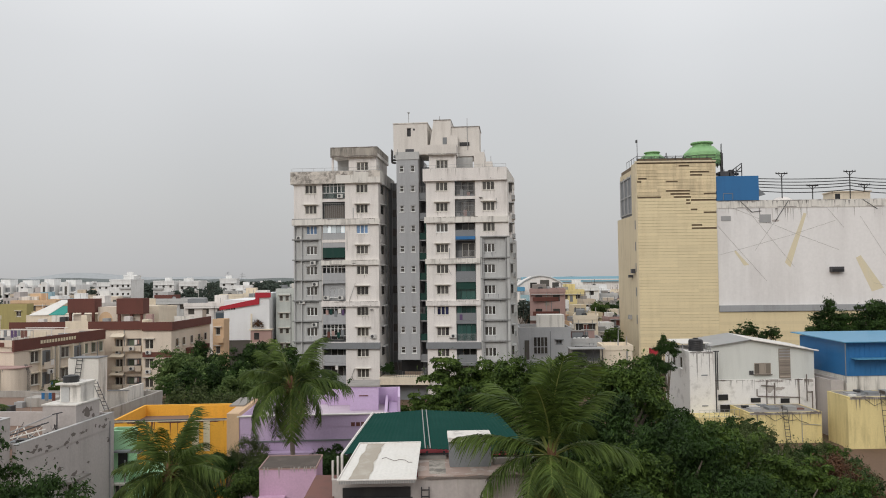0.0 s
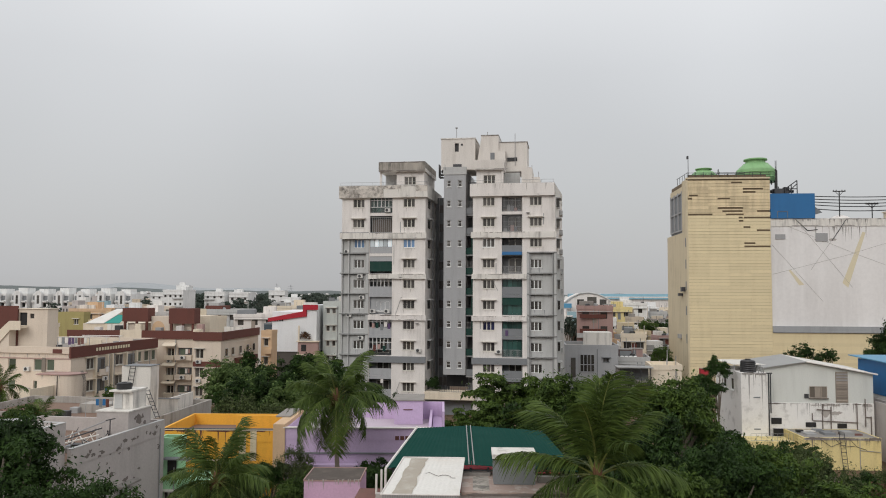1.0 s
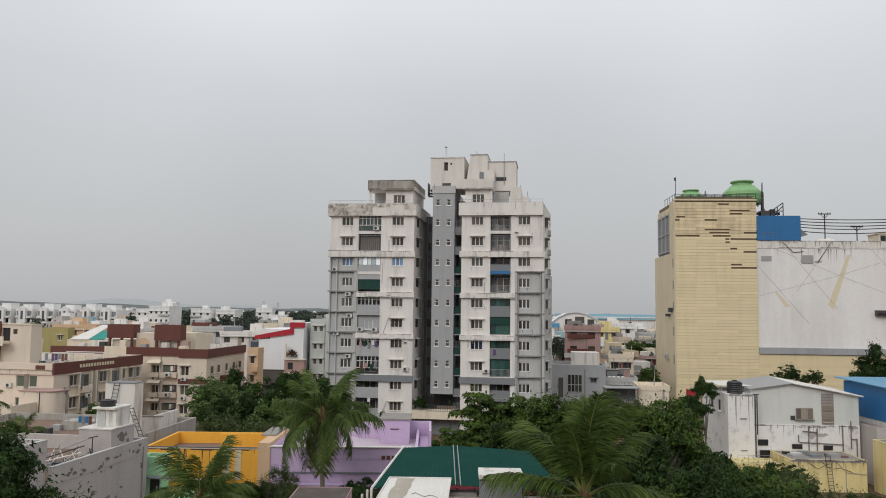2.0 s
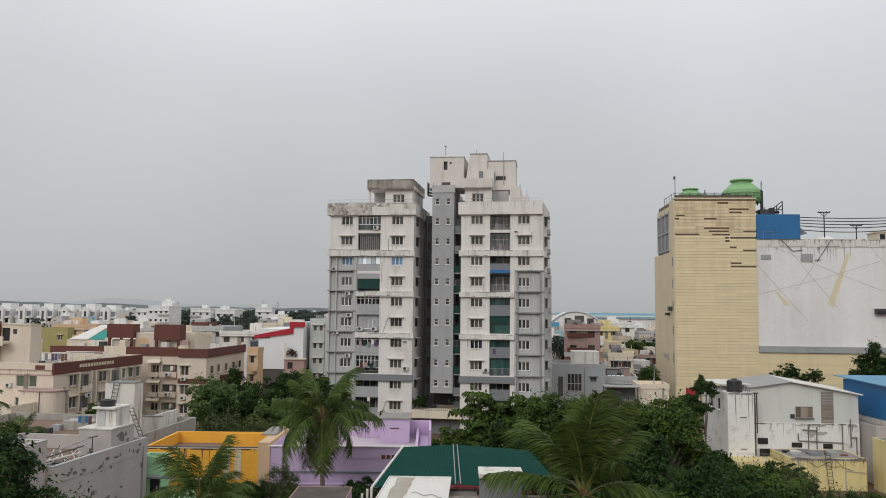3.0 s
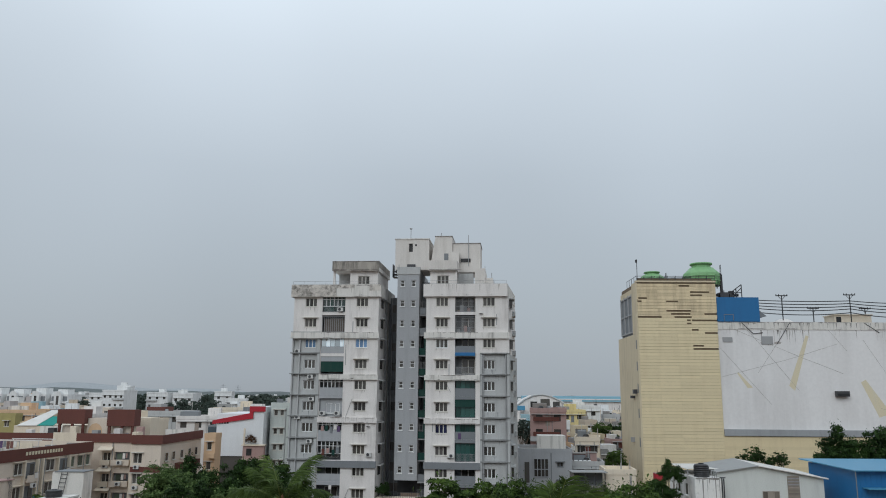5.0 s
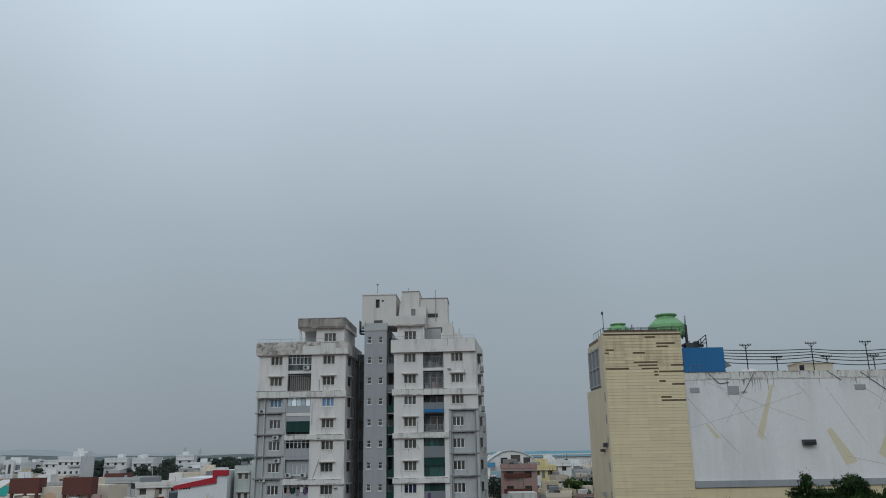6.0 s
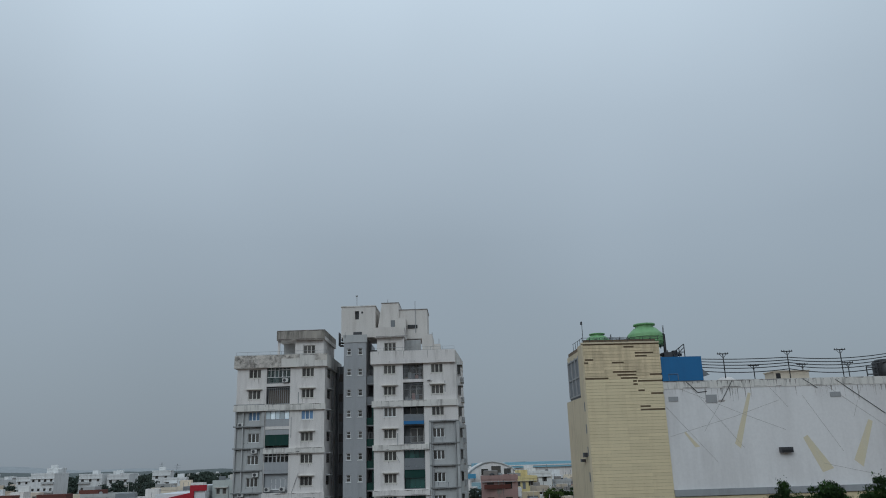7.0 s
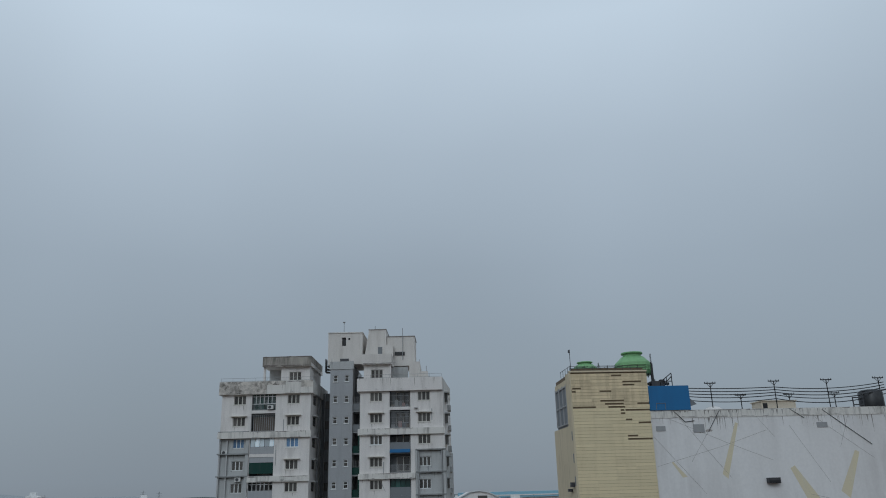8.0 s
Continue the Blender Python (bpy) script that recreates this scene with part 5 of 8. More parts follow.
def white_tank_house():
    """White house behind with a tall tank block and long parapets."""
    h = thing("white_house", "white flat-roofed house with a tall tank block and long parapets", "house", (-47.0, 66, 0), -5)
    house_block(h, 0, 19.6, 0, 13, 6.9, DULL_WALL, [(14, 15.2, 3.4, 4.8), (16.6, 17.8, 3.4, 4.8)], par=0.7, deck=TERRACE)
    tk = part("tank_block", boxes((16.1, 18.8, 2.0, 3.5, 6.27, 11.3)), WHITE_OLD, h, "tall white tank block")
    part("tank_lid", boxes((16.3, 18.85, 1.93, 3.6, 11.304, 11.37)), GREY_DARK, tk)
    ladder(h, (16.9, 1.75, 8.6), (17.2, 1.9, 11.3), 0.5, 8)
    ladder(h, (19.9, 1.4, 6.9), (18.8, 1.4, 9.4), 0.4, 8)
    part("cross_wall", boxes((14.0, 19.4, 6.0, 6.2, 6.27, 7.9), (17.6, 17.8, 6.2, 12.7, 6.27, 7.7)), WHITE_OLD, h)
    part("coping", boxes((13.95, 19.5, 5.93, 6.27, 7.904, 7.96)), GREY_DARK, h)
    part("roof_patch", boxes((1.0, 7.0, 0.6, 5.0, 6.265, 6.7)), RUST, h)
    part("stair_slope", boxes((9.0, 12.0, 7.0, 9.0, 6.27, 7.1)), DULL_WALL, h)
    lr = random.Random(2)
    for k in range(7):
        a, b = lr.uniform(2, 12.5), lr.uniform(1, 10)
        part("low_wall" if k < 3 else "roof_clutter", boxes((a, a + (3.0 if k < 3 else 0.8), b, b + (0.2 if k < 3 else 0.7), 6.27, 7.2 - 0.1 * k)), (DULL_WALL, DULL_WALL, WHITE_OLD, RAIL, PIPE, RUST, GREY_DARK)[k], h)
    line = thing("clothes_line", "washing line with dark clothes on the roof", "washing line", h.matrix_basis @ Vector((13.1, 1.5, 6.26)))
    part("line", rods([((0, 0, 0), (0, 0, 2.2)), ((2.4, 0, 0), (2.4, 0, 2.2)), ((0, 0, 2.15), (2.4, 0, 2.15))], 0.03, 4), PIPE, line)
    for k in range(4):
        part("cloth", boxes((0.9 + 0.3 * k, 1.16 + 0.3 * k, -0.03, 0.03, 1.6 - 0.15 * (k % 2), 2.16)), (BLUE_BOX, GREY_DARK, BLUE_BOX, BROWN)[k], line)


def orange_house():
    h = thing("orange_house", "orange-yellow house with a walled roof terrace and a dark coping line", "house", (-24.4, 60, 0), 1)
    house_block(h, 0, 8.9, 0, 7.5, 7.05, ORANGE, [(0.6, 2.0, 3.2, 4.5), (4.0, 5.4, 3.2, 4.5)], par=1.0, deck=TERRACE)
    part("coping", boxes((-0.12, 9.02, -0.12, 0.1, 7.054, 7.1)), RAIL, h, "dark coping line")
    part("coping_lip", boxes((-0.1, 9.0, -0.09, -0.034, 6.96, 7.05)), CREAM_PALE, h)
    smudges(h, 0.2, 8.7, -0.035, 6.9, 10, 95, 0.12, BROWN)
    drips(h, 0.1, 8.8, -0.034, 7.0, 26, 96, 1.4, 4.0, BROWN)
    for a_, b_ in ((6.2, 6.75), (7.1, 7.6)):
        part("pale_panel", boxes((a_, b_, -0.06, -0.034, 4.6, 6.9)), YELLOW_PLASTER, h, "pale stripe on the orange wall")
    part("inner_wall", boxes((4.4, 8.6, 5.4, 5.6, 6.12, 7.25)), ORANGE, h)
    sp = part("stair_wing", shell(8.96, 9.9, -0.3, 7.0, 0, 7.5, [(9.2, 9.7, 3.4, 4.6)], 0.25), PEACH, h, "peach plastered stair wing")
    window(sp, 9.2, -0.25, 3.4, 0.5, 1.2, 1, FRAME, GLASS)
    part("wing_roof", boxes((8.4, 9.6, 3.0, 7.1, 7.504, 7.62)), CONCRETE, h)
    part("wing_awning", boxes((9.903, 10.8, 0.0, 2.2, 4.7, 4.8)), GREY_DARK, sp)


def mint_house():
    h = thing("mint_house", "mint green house wall with a dark sunshade", "house", (-22.0, 53.4, 0), -3)
    house_block(h, 0, 1.5, 0, 1.4, 7.6, MINT, [(0.5, 1.2, 2.6, 3.9)], par=0.5)
    part("lean_to", boxes((1.54, 4.2, 0.6, 4.0, 0, 4.6)), MINT, h)
    part("sunshade", boxes((0.7, 2.6, -0.6, -0.05, 6.2, 6.32)), GREY_DARK, h)
    part("front_wall", boxes((-1.0, 8.0, -6.0, -5.8, 0, 2.8)), MINT, h)
    part("yard", boxes((-1.0, 8.0, -5.79, -0.05, 0.0, 0.25)), TERRACE, h)
    part("pipe", rods([((1.3, -0.1, 0.1), (1.3, -0.1, 5.6))], 0.05), PIPE, h)
    # Black sheet on the wall paints a shaded opening.
    part("opening_shade", boxes((0.8, 1.45, -0.05, -0.032, 5.0, 6.18)), BLACK, h)


def lilac_house():
    h = thing("lilac_house", "lilac painted house with a pale roof terrace and stair head", "house", (-14.5, 60, 0), 2)
    house_block(h, 0, 11.5, 0, 10.5, 7.2, PURPLE, [(1.6, 2.8, 2.4, 3.8), (4.0, 5.0, 2.4, 3.8)], par=0.9, deck=LILAC_DECK)
    part("coping", boxes((-0.15, 11.65, -0.15, 0.22, 7.204, 7.28)), WHITE, h, "white coping")
    part("string_course", boxes((-0.08, 11.58, -0.1, -0.033, 5.2, 5.32)), GREY_DARK, h)
    part("sunshade", boxes((0.3, 5.8, -0.9, -0.034, 4.35, 4.5)), PURPLE, h)
    for k in range(3):
        part("vent_block", boxes((8.7 + 0.4 * k, 9.0 + 0.4 * k, -0.06, -0.033, 6.3, 6.6)), BROWN, h)
    sh = part("stair_head", boxes((8.2, 10.7, 6.6, 10.2, 6.37, 8.4)), PURPLE, h, "lilac stair head")
    part("slab", boxes((8.1, 10.8, 6.5, 10.3, 8.404, 8.52)), CONCRETE, sh)
    part("vents", boxes((9.0, 9.8, 6.55, 6.597, 7.6, 7.68)), BROWN, sh)
    part("side_wall", boxes((10.71, 12.6, 9.6, 9.8, 5.0, 7.9), (12.4, 12.6, 4.0, 9.6, 0, 7.9)), PURPLE, h)
    part("terrace_wall", boxes((6.0, 8.19, 9.5, 9.7, 6.37, 7.8), (11.6, 12.38, 2.0, 9.5, 0, 6.6)), PURPLE, h)
    # Dark sheet on the wall imitates the deep shade of the porch.
    part("porch_shade_panel", boxes((0.7, 5.2, -0.05, -0.034, 0.2, 4.3)), GREY_DARK, h)
    for u in (0.4, 3.0, 5.3):
        part("porch_post", boxes((u, u + 0.25, -0.8, -0.55, 0, 4.34)), WHITE, h)


def pink_room():
    h = thing("pink_house", "mauve pink stair head with a stained flat top", "house", (-9.5, 44, -0.25), 1)
    w = part("wall", shell(0, 3.25, 0, 3.0, 0, 7.3, [(0.55, 1.3, 4.6, 5.6)], 0.2), PINK, h)
    window(w, 0.55, 0.05, 4.6, 0.75, 1.0, 1)
    part("roof_top", boxes((0.06, 3.19, 0.06, 2.94, 7.304, 7.39)), BLACK_SLAB, h, "blackened concrete top")
    part("rim", parapet(-0.03, 3.28, -0.03, 3.03, 7.302, 7.42, 0.06), ROSE, h)
    smudges(h, 0.05, 3.2, -0.035, 7.42, 14, 81, 0.05, PEELED)
    drips(h, 0.05, 3.2, -0.034, 7.45, 24, 82, 0.7, 6.0, GRIME)
    bm = bmesh.new()
    box(bm, 0.0, 1.5, -0.75, -0.003, 5.75, 5.85)
    part("awning", bm, PINK, h, "scalloped pink sunshade")
    part("awning_trim", boxes(*[(0.02 + 0.15 * k, 0.13 + 0.15 * k, -0.78, -0.752, 5.62, 5.86) for k in range(10)]), PINK, h)
    part("lower_house", boxes((-2.0, 3.9, 0.3, 7.0, 0, 4.4)), PINK, h)
    part("post", rods([((3.62, 0.6, 4.4), (3.62, 0.6, 6.2))], 0.09), WHITE_OLD, h)


def green_roof_house():
    h = thing("green_roof_house", "house with a dark green sheet roof over its terrace", "house", (0, 0, 0), 0)
    # lower storeys
    part("front_wall", boxes((-4.4, 5.6, 36.2, 36.5, 0, 8.45)), GREY_HOUSE, h, "grey plastered front wall")
    part("body", boxes((-4.4, 5.6, 36.52, 49.0, 0, 7.1)), GREY_HOUSE, h)
    part("roof_slab", boxes((-0.35, 5.7, 36.1, 40.0, 8.454, 8.6)), SLAB, h, "patchy brown and white concrete slab")
    part("slab_fill", boxes((-0.3, 5.6, 36.52, 39.9, 7.11, 8.45)), GREY_HOUSE, h)
    part("red_floor", boxes((-4.0, 5.4, 40.1, 48.5, 7.11, 7.3)), RED, h, "red oxide terrace floor")
    part("slab_stain", boxes((0.2, 1.0, 36.4, 39.2, 8.602, 8.61)), STAIN_BAND, h, "dark damp patch on the slab")
    part("slab_rim", boxes((-0.3, 1.1, 39.3, 39.6, 8.602, 8.75)), CONCRETE, h)
    part("slab_rim", boxes((3.4, 5.6, 38.0, 38.3, 8.602, 8.9)), CONCRETE, h)
    smudges(h, -0.2, 5.4, 36.09, 8.5, 16, 91, 0.08, PEELED)
    drips(h, -0.2, 5.4, 36.195, 8.4, 26, 92, 1.6, 4.0, GRIME)
    part("red_parapet", boxes((-0.3, 1.25, 40.02, 40.1, 7.31, 8.75)), ROSE, h)
    # green corrugated roof in two sheets with a pale ridge cap
    def sheet(name, pts, m, label, corr=0.05, n=40):
        a, b, c, d = (Vector(p) for p in pts)
        bm = bmesh.new()
        rows_ = []
        for i in range(n + 1):
            s = i / n
            off = Vector((0, 0, corr * (i % 2)))
            rows_.append([bm.verts.new(a.lerp(b, s) + off), bm.verts.new(d.lerp(c, s) + off), bm.verts.new(d.lerp(c, s) + off - Vector((0, 0, 0.02))), bm.verts.new(a.lerp(b, s) + off - Vector((0, 0, 0.02)))])
        for p, q in zip(rows_, rows_[1:]):
            bm.faces.new((p[0], q[0], q[1], p[1]))
            bm.faces.new((p[2], q[2], q[3], p[3]))
            bm.faces.new((p[0], p[3], q[3], q[0]))
            bm.faces.new((p[1], q[1], q[2], p[2]))
        return part(name, bm, m, h, label)
    sheet("green_sheet", ((-4.2, 39.3, 8.95), (0.15, 39.3, 9.15), (-0.05, 47.9, 9.62), (-3.2, 47.9, 9.45)), GREEN_SHEET, "dark green corrugated roof sheet", 0.025, 34)
    sheet("green_sheet", ((0.17, 39.3, 9.15), (5.6, 39.3, 8.85), (4.6, 47.9, 9.35), (-0.03, 47.9, 9.62)), GREEN_SHEET, "dark green corrugated roof sheet", 0.025, 42)
    part("ridge_cap", rods([((0.02, 39.3, 9.18), (-0.15, 47.9, 9.65)), ((0.28, 39.3, 9.18), (0.1, 47.9, 9.65))], 0.03, 5), GREY_SHEET, h, "pale double ridge seam")
    part("white_gutter", rods([((-4.25, 39.2, 8.95), (-3.25, 48.0, 9.5)), ((-4.25, 39.2, 8.95), (-4.25, 39.2, 6.2))], 0.07, 6), WHITE, h, "white gutter pipe")
    for x in (-3.9, 0.1, 1.0, 5.2):
        part("post", rods([((x, 39.6, 7.2), (x, 39.6, 8.95))], 0.06), RAIL, h)
        part("post", rods([((x * 0.85, 47.6, 7.2), (x * 0.85, 47.6, 9.4))], 0.06), RAIL, h)
    part("beam", rods([((-4.1, 39.6, 8.8), (5.4, 39.6, 8.8)), ((-3.9, 39.6, 8.3), (5.2, 39.6, 8.3))], 0.04, 5), RAIL, h)
    sheet("white_sheet", ((-4.0, 35.0, 8.72), (-0.42, 35.0, 8.72), (-0.2, 39.5, 9.42), (-3.35, 39.5, 9.42)), WHITE_SHEET, "dusty white corrugated awning sheet", 0.012, 30)
    bm, mr = bmesh.new(), random.Random(3)
    def on_sheet(a, b):
        y = 35.1 + 4.3 * b
        x0, x1 = -4.0 + 0.65 * b, -0.42 + 0.22 * b
        return (x0 + (x1 - x0) * a, y, 8.72 + 0.7 * (y - 35.0) / 4.5 + 0.025)
    left = [on_sheet(0.14 + mr.uniform(-0.02, 0.02), k / 9) for k in range(10)]
    right = [on_sheet(0.38 + mr.uniform(-0.03, 0.03), k / 9) for k in range(9, -1, -1)]
    bm.faces.new([bm.verts.new(p) for p in left + right])
    part("dirt_band", bm, surface("dried_mud_film", (0.36, 0.32, 0.265), dirt=0.9, dirt_colour=(0.52, 0.49, 0.44), streak=False, scale=3.0), h, "brown dried mud on the awning")
    part("crack", tube([on_sheet(0.46 + 0.05 * k, 0.55 + 0.03 * math.sin(1.3 * k) - 0.012 * k + 0.012 * (k % 2)) for k in range(10)], 0.013, 4), PEELED, h, "dark crack across the awning sheet")
    part("awning_edge", boxes(*[(-3.95 + 0.11 * k, -3.87 + 0.11 * k, 34.97, 35.0, 8.58, 8.72) for k in range(32)]), GREY_SHEET, h, "scalloped awning edge")
    part("awning_rim", rods([((-4.02, 34.98, 8.75), (-0.4, 34.98, 8.75)), ((-4.02, 34.98, 8.75), (-3.37, 39.5, 9.45)), ((-3.37, 39.52, 9.45), (-0.2, 39.52, 9.45))], 0.035, 5), WHITE, h)
    part("grey_tank_room", boxes((1.22, 3.25, 37.6, 39.2, 8.61, 9.78)), GREY_DARK, h, "grey tank room")
    part("dark_line", boxes((1.18, 3.29, 37.55, 39.25, 9.784, 9.85)), BLACK, h)
    part("tank_room_top", boxes((1.15, 3.32, 37.5, 39.28, 9.854, 10.06)), WHITE_OLD, h, "pale stained slab")
    part("side_shed", boxes((-5.6, -4.42, 36.0, 40.0, 0, 7.6)), GREY_HOUSE, h)
    part("side_shed_roof", boxes((-5.7, -4.3, 35.9, 40.1, 7.604, 7.7)), RUST, h, "rusty red sheet")
    part("shade_bar", boxes((-3.7, -0.6, 35.6, 35.9, 7.55, 7.7)), RAIL, h)
    part("rolled_awning", rods([((-3.8, 35.4, 7.45), (-0.5, 35.4, 7.65)), ((-3.8, 35.3, 7.25), (-0.6, 35.3, 7.3))], 0.13, 8), GREY_DARK, h, "rolled dark tarpaulin")
    # Black sheet below the awning stands for the shaded void.
    part("gap", boxes((-3.9, -0.7, 36.1, 36.18, 6.6, 8.1)), BLACK, h)
    ladder(h, (0.0, 36.05, 6.0), (0.0, 36.05, 8.1), 0.35, 7)
    part("post", rods([((-4.7, 39.0, 6.0), (-4.7, 39.0, 8.7))], 0.06), WHITE_OLD, h)
    part("post", rods([((-4.45, 39.1, 6.0), (-4.45, 39.1, 8.9))], 0.06), WHITE_OLD, h)


def gabled_white_house():
    h = thing("gabled_house", "stained white house with a grey sheet gable roof", "house", (0, 0, 0), 0)
    # main body with a gable front
    def prism(x0, x1, xp, y0, y1, z0, ze0, ze1, zp):
        bm = bmesh.new()
        f = [bm.verts.new(p) for p in ((x0, y0, z0), (x1, y0, z0), (x1, y0, ze1), (xp, y0, zp), (x0, y0, ze0))]
        k = [bm.verts.new((v.co.x, y1, v.co.z)) for v in f]
        bm.faces.new(f)
        bm.faces.new(k[::-1])
        for i in range(5):
            j = (i + 1) % 5
            bm.faces.new((f[i], k[i], k[j], f[j]))
        return bm
    part("upper_wall", prism(32.45, 44.2, 36.9, 85.0, 91, 6.0, 9.75, 9.1, 10.35), PALE_SHEET, h, "pale grey sheet-clad upper wall")
    part("lower_wall", boxes((32.45, 44.2, 84.9, 96, 0, 5.996)), GABLE_WHITE, h, "white lower wall with black streaks")
    for a, b, za, zb in ((32.2, 36.9, 9.72, 10.42), (36.9, 44.5, 10.42, 9.08)):
        bm = bmesh.new()
        vs = [(a, 84.6, za), (b, 84.6, zb), (b, 91.4, zb + 0.25), (a, 91.4, za + 0.25)]
        top = [bm.verts.new((x, y, z + 0.1)) for x, y, z in vs]
        bot = [bm.verts.new((x, y, z + 0.02)) for x, y, z in vs]
        bm.faces.new(top)
        bm.faces.new(bot[::-1])
        for i in range(4):
            bm.faces.new((bot[i], bot[(i + 1) % 4], top[(i + 1) % 4], top[i]))
        part("sheet_roof", bm, GREY_SHEET if a < 33 else WHITE_SHEET, h, "grey roof sheets" if a < 33 else "dusty white roof sheets")
    part("white_verge", rods([((36.9, 84.55, 10.5), (44.5, 84.55, 9.16))], 0.09, 5), WHITE, h)
    # stair block
    st = part("stair_block", boxes((29.6, 32.42, 84.0, 92.5, 0, 9.3)), GABLE_WHITE, h, "streaked white stair block")
    part("awning", boxes((29.5, 33.6, 86.2, 92.6, 9.96, 10.02)), WHITE_SHEET, h, "white sheet awning")
    for x, y in ((29.7, 86.4), (32.3, 86.4), (29.7, 92.3)):
        part("awning_post", rods([((x, y, 9.3), (x, y, 9.96))], 0.06), PIPE, h)
    for z in (3.2, 6.6):
        part("slit", boxes((30.9, 31.6, 83.95, 83.997, z, z + 0.12)), GREY_DARK, st)
    for y in (86.0, 88.5):
        ob = window(st, 29.43, y + 0.9, 7.2, 0.9, 1.3, 1, FRAME_WHITE, GLASS, turn=-90)
    part("drain_pipe", rods([((32.55, 84.0, 2.6), (32.55, 84.0, 9.3)), ((32.75, 84.0, 5.0), (32.75, 84.0, 9.2)), ((32.3, 83.9, 9.3), (32.9, 83.9, 9.3))], 0.07), RAIL, h)
    for k in range(3):
        part("pipe_bundle", rods([((31.5 + 0.25 * k, 83.9, 9.2), (31.4 + 0.25 * k, 83.9, 10.0 + 0.2 * (k % 2)))], 0.04), PIPE, h)
    # windows, louvre column and pipes of the front
    window(h, 37.3, 84.83, 6.55, 1.9, 1.25, 3, CURTAIN, GLASS_CURTAINED, sill=True)
    part("small_vent", boxes((36.75, 37.2, 84.9, 84.99, 6.5, 6.95)), RAIL, h)
    lv = part("louvre_column", boxes((40.15, 41.45, 84.9, 84.997, 6.05, 9.4)), CURTAIN, h, "brown louvred strip")
    for k in range(10):
        part("slat", boxes((40.2, 41.4, 84.84, 84.9, 6.2 + 0.32 * k, 6.32 + 0.32 * k)), CURTAIN if k < 7 else PIPE, lv)
    for u, z, w, hh in ((33.1, 3.7, 1.1, 0.65), (36.8, 3.4, 1.1, 0.5), (40.2, 3.3, 1.0, 0.5), (33.3, 2.4, 1.3, 0.8)):
        # Flat black panels imitate unlit openings in the solid wall.
        part("opening_shade", boxes((u, u + w, 84.82, 84.897, z, z + hh)), BLACK, h)
    for a, b in (((37.6, 84.8, 4.1), (42.4, 84.8, 3.9)), ((37.5, 84.8, 4.9), (37.5, 84.8, 4.1)), ((38.6, 84.8, 3.2), (38.6, 84.8, 5.9)), ((39.5, 84.8, 3.2), (39.5, 84.8, 5.6)), ((42.3, 84.8, 3.0), (42.3, 84.8, 6.0)),
                 ((43.2, 84.8, 3.5), (43.2, 84.8, 6.5)), ((43.8, 84.8, 2.5), (43.8, 84.8, 4.6)), ((38.0, 84.8, 5.3), (39.6, 84.8, 5.2)), ((43.2, 84.8, 4.5), (43.8, 84.8, 4.5))):
        part("waste_pipe", rods([(a, b)], 0.06, 5), OLD_PIPE, h)
    roof_tank((30.7, 84.95, 9.3), 0.82, 1.4)
    drips(h, 32.6, 44.0, 84.893, 5.95, 26, 61, 1.8, 0.5, DRIP)
    smudges(h, 32.7, 44.0, 84.892, 5.75, 6, 62, 0.2, GRIME)
    smudges(h, 36.5, 42.0, 84.885, 4.9, 5, 63, 0.4, GRIME)
    drips(h, 38.2, 43.9, 84.88, 5.9, 26, 66, 1.3, 3.0, PEELED)
    smudges(h, 32.6, 44.0, 84.875, 5.9, 14, 67, 0.07, PEELED)
    drips(h, 29.7, 32.3, 83.994, 9.25, 15, 64, 5.0, 0.5, DRIP)
    smudges(h, 29.7, 32.3, 83.99, 9.2, 8, 65, 0.12, DRIP)
    part("annex", boxes((29.4, 34.0, 81.0, 83.98, 0, 2.5)), SHED_YELLOW, h, "low yellow annex")
    railing(h, "annex_rail", 29.5, 33.9, 81.1, 2.51, 0.8, 0.5, 0.018, PIPE)
    ac_unit(h, 34.4, 84.85, 2.7)
    part("rust_beam", boxes((31.0, 36.0, 80.6, 80.9, 1.4, 1.6)), ROSE, h)


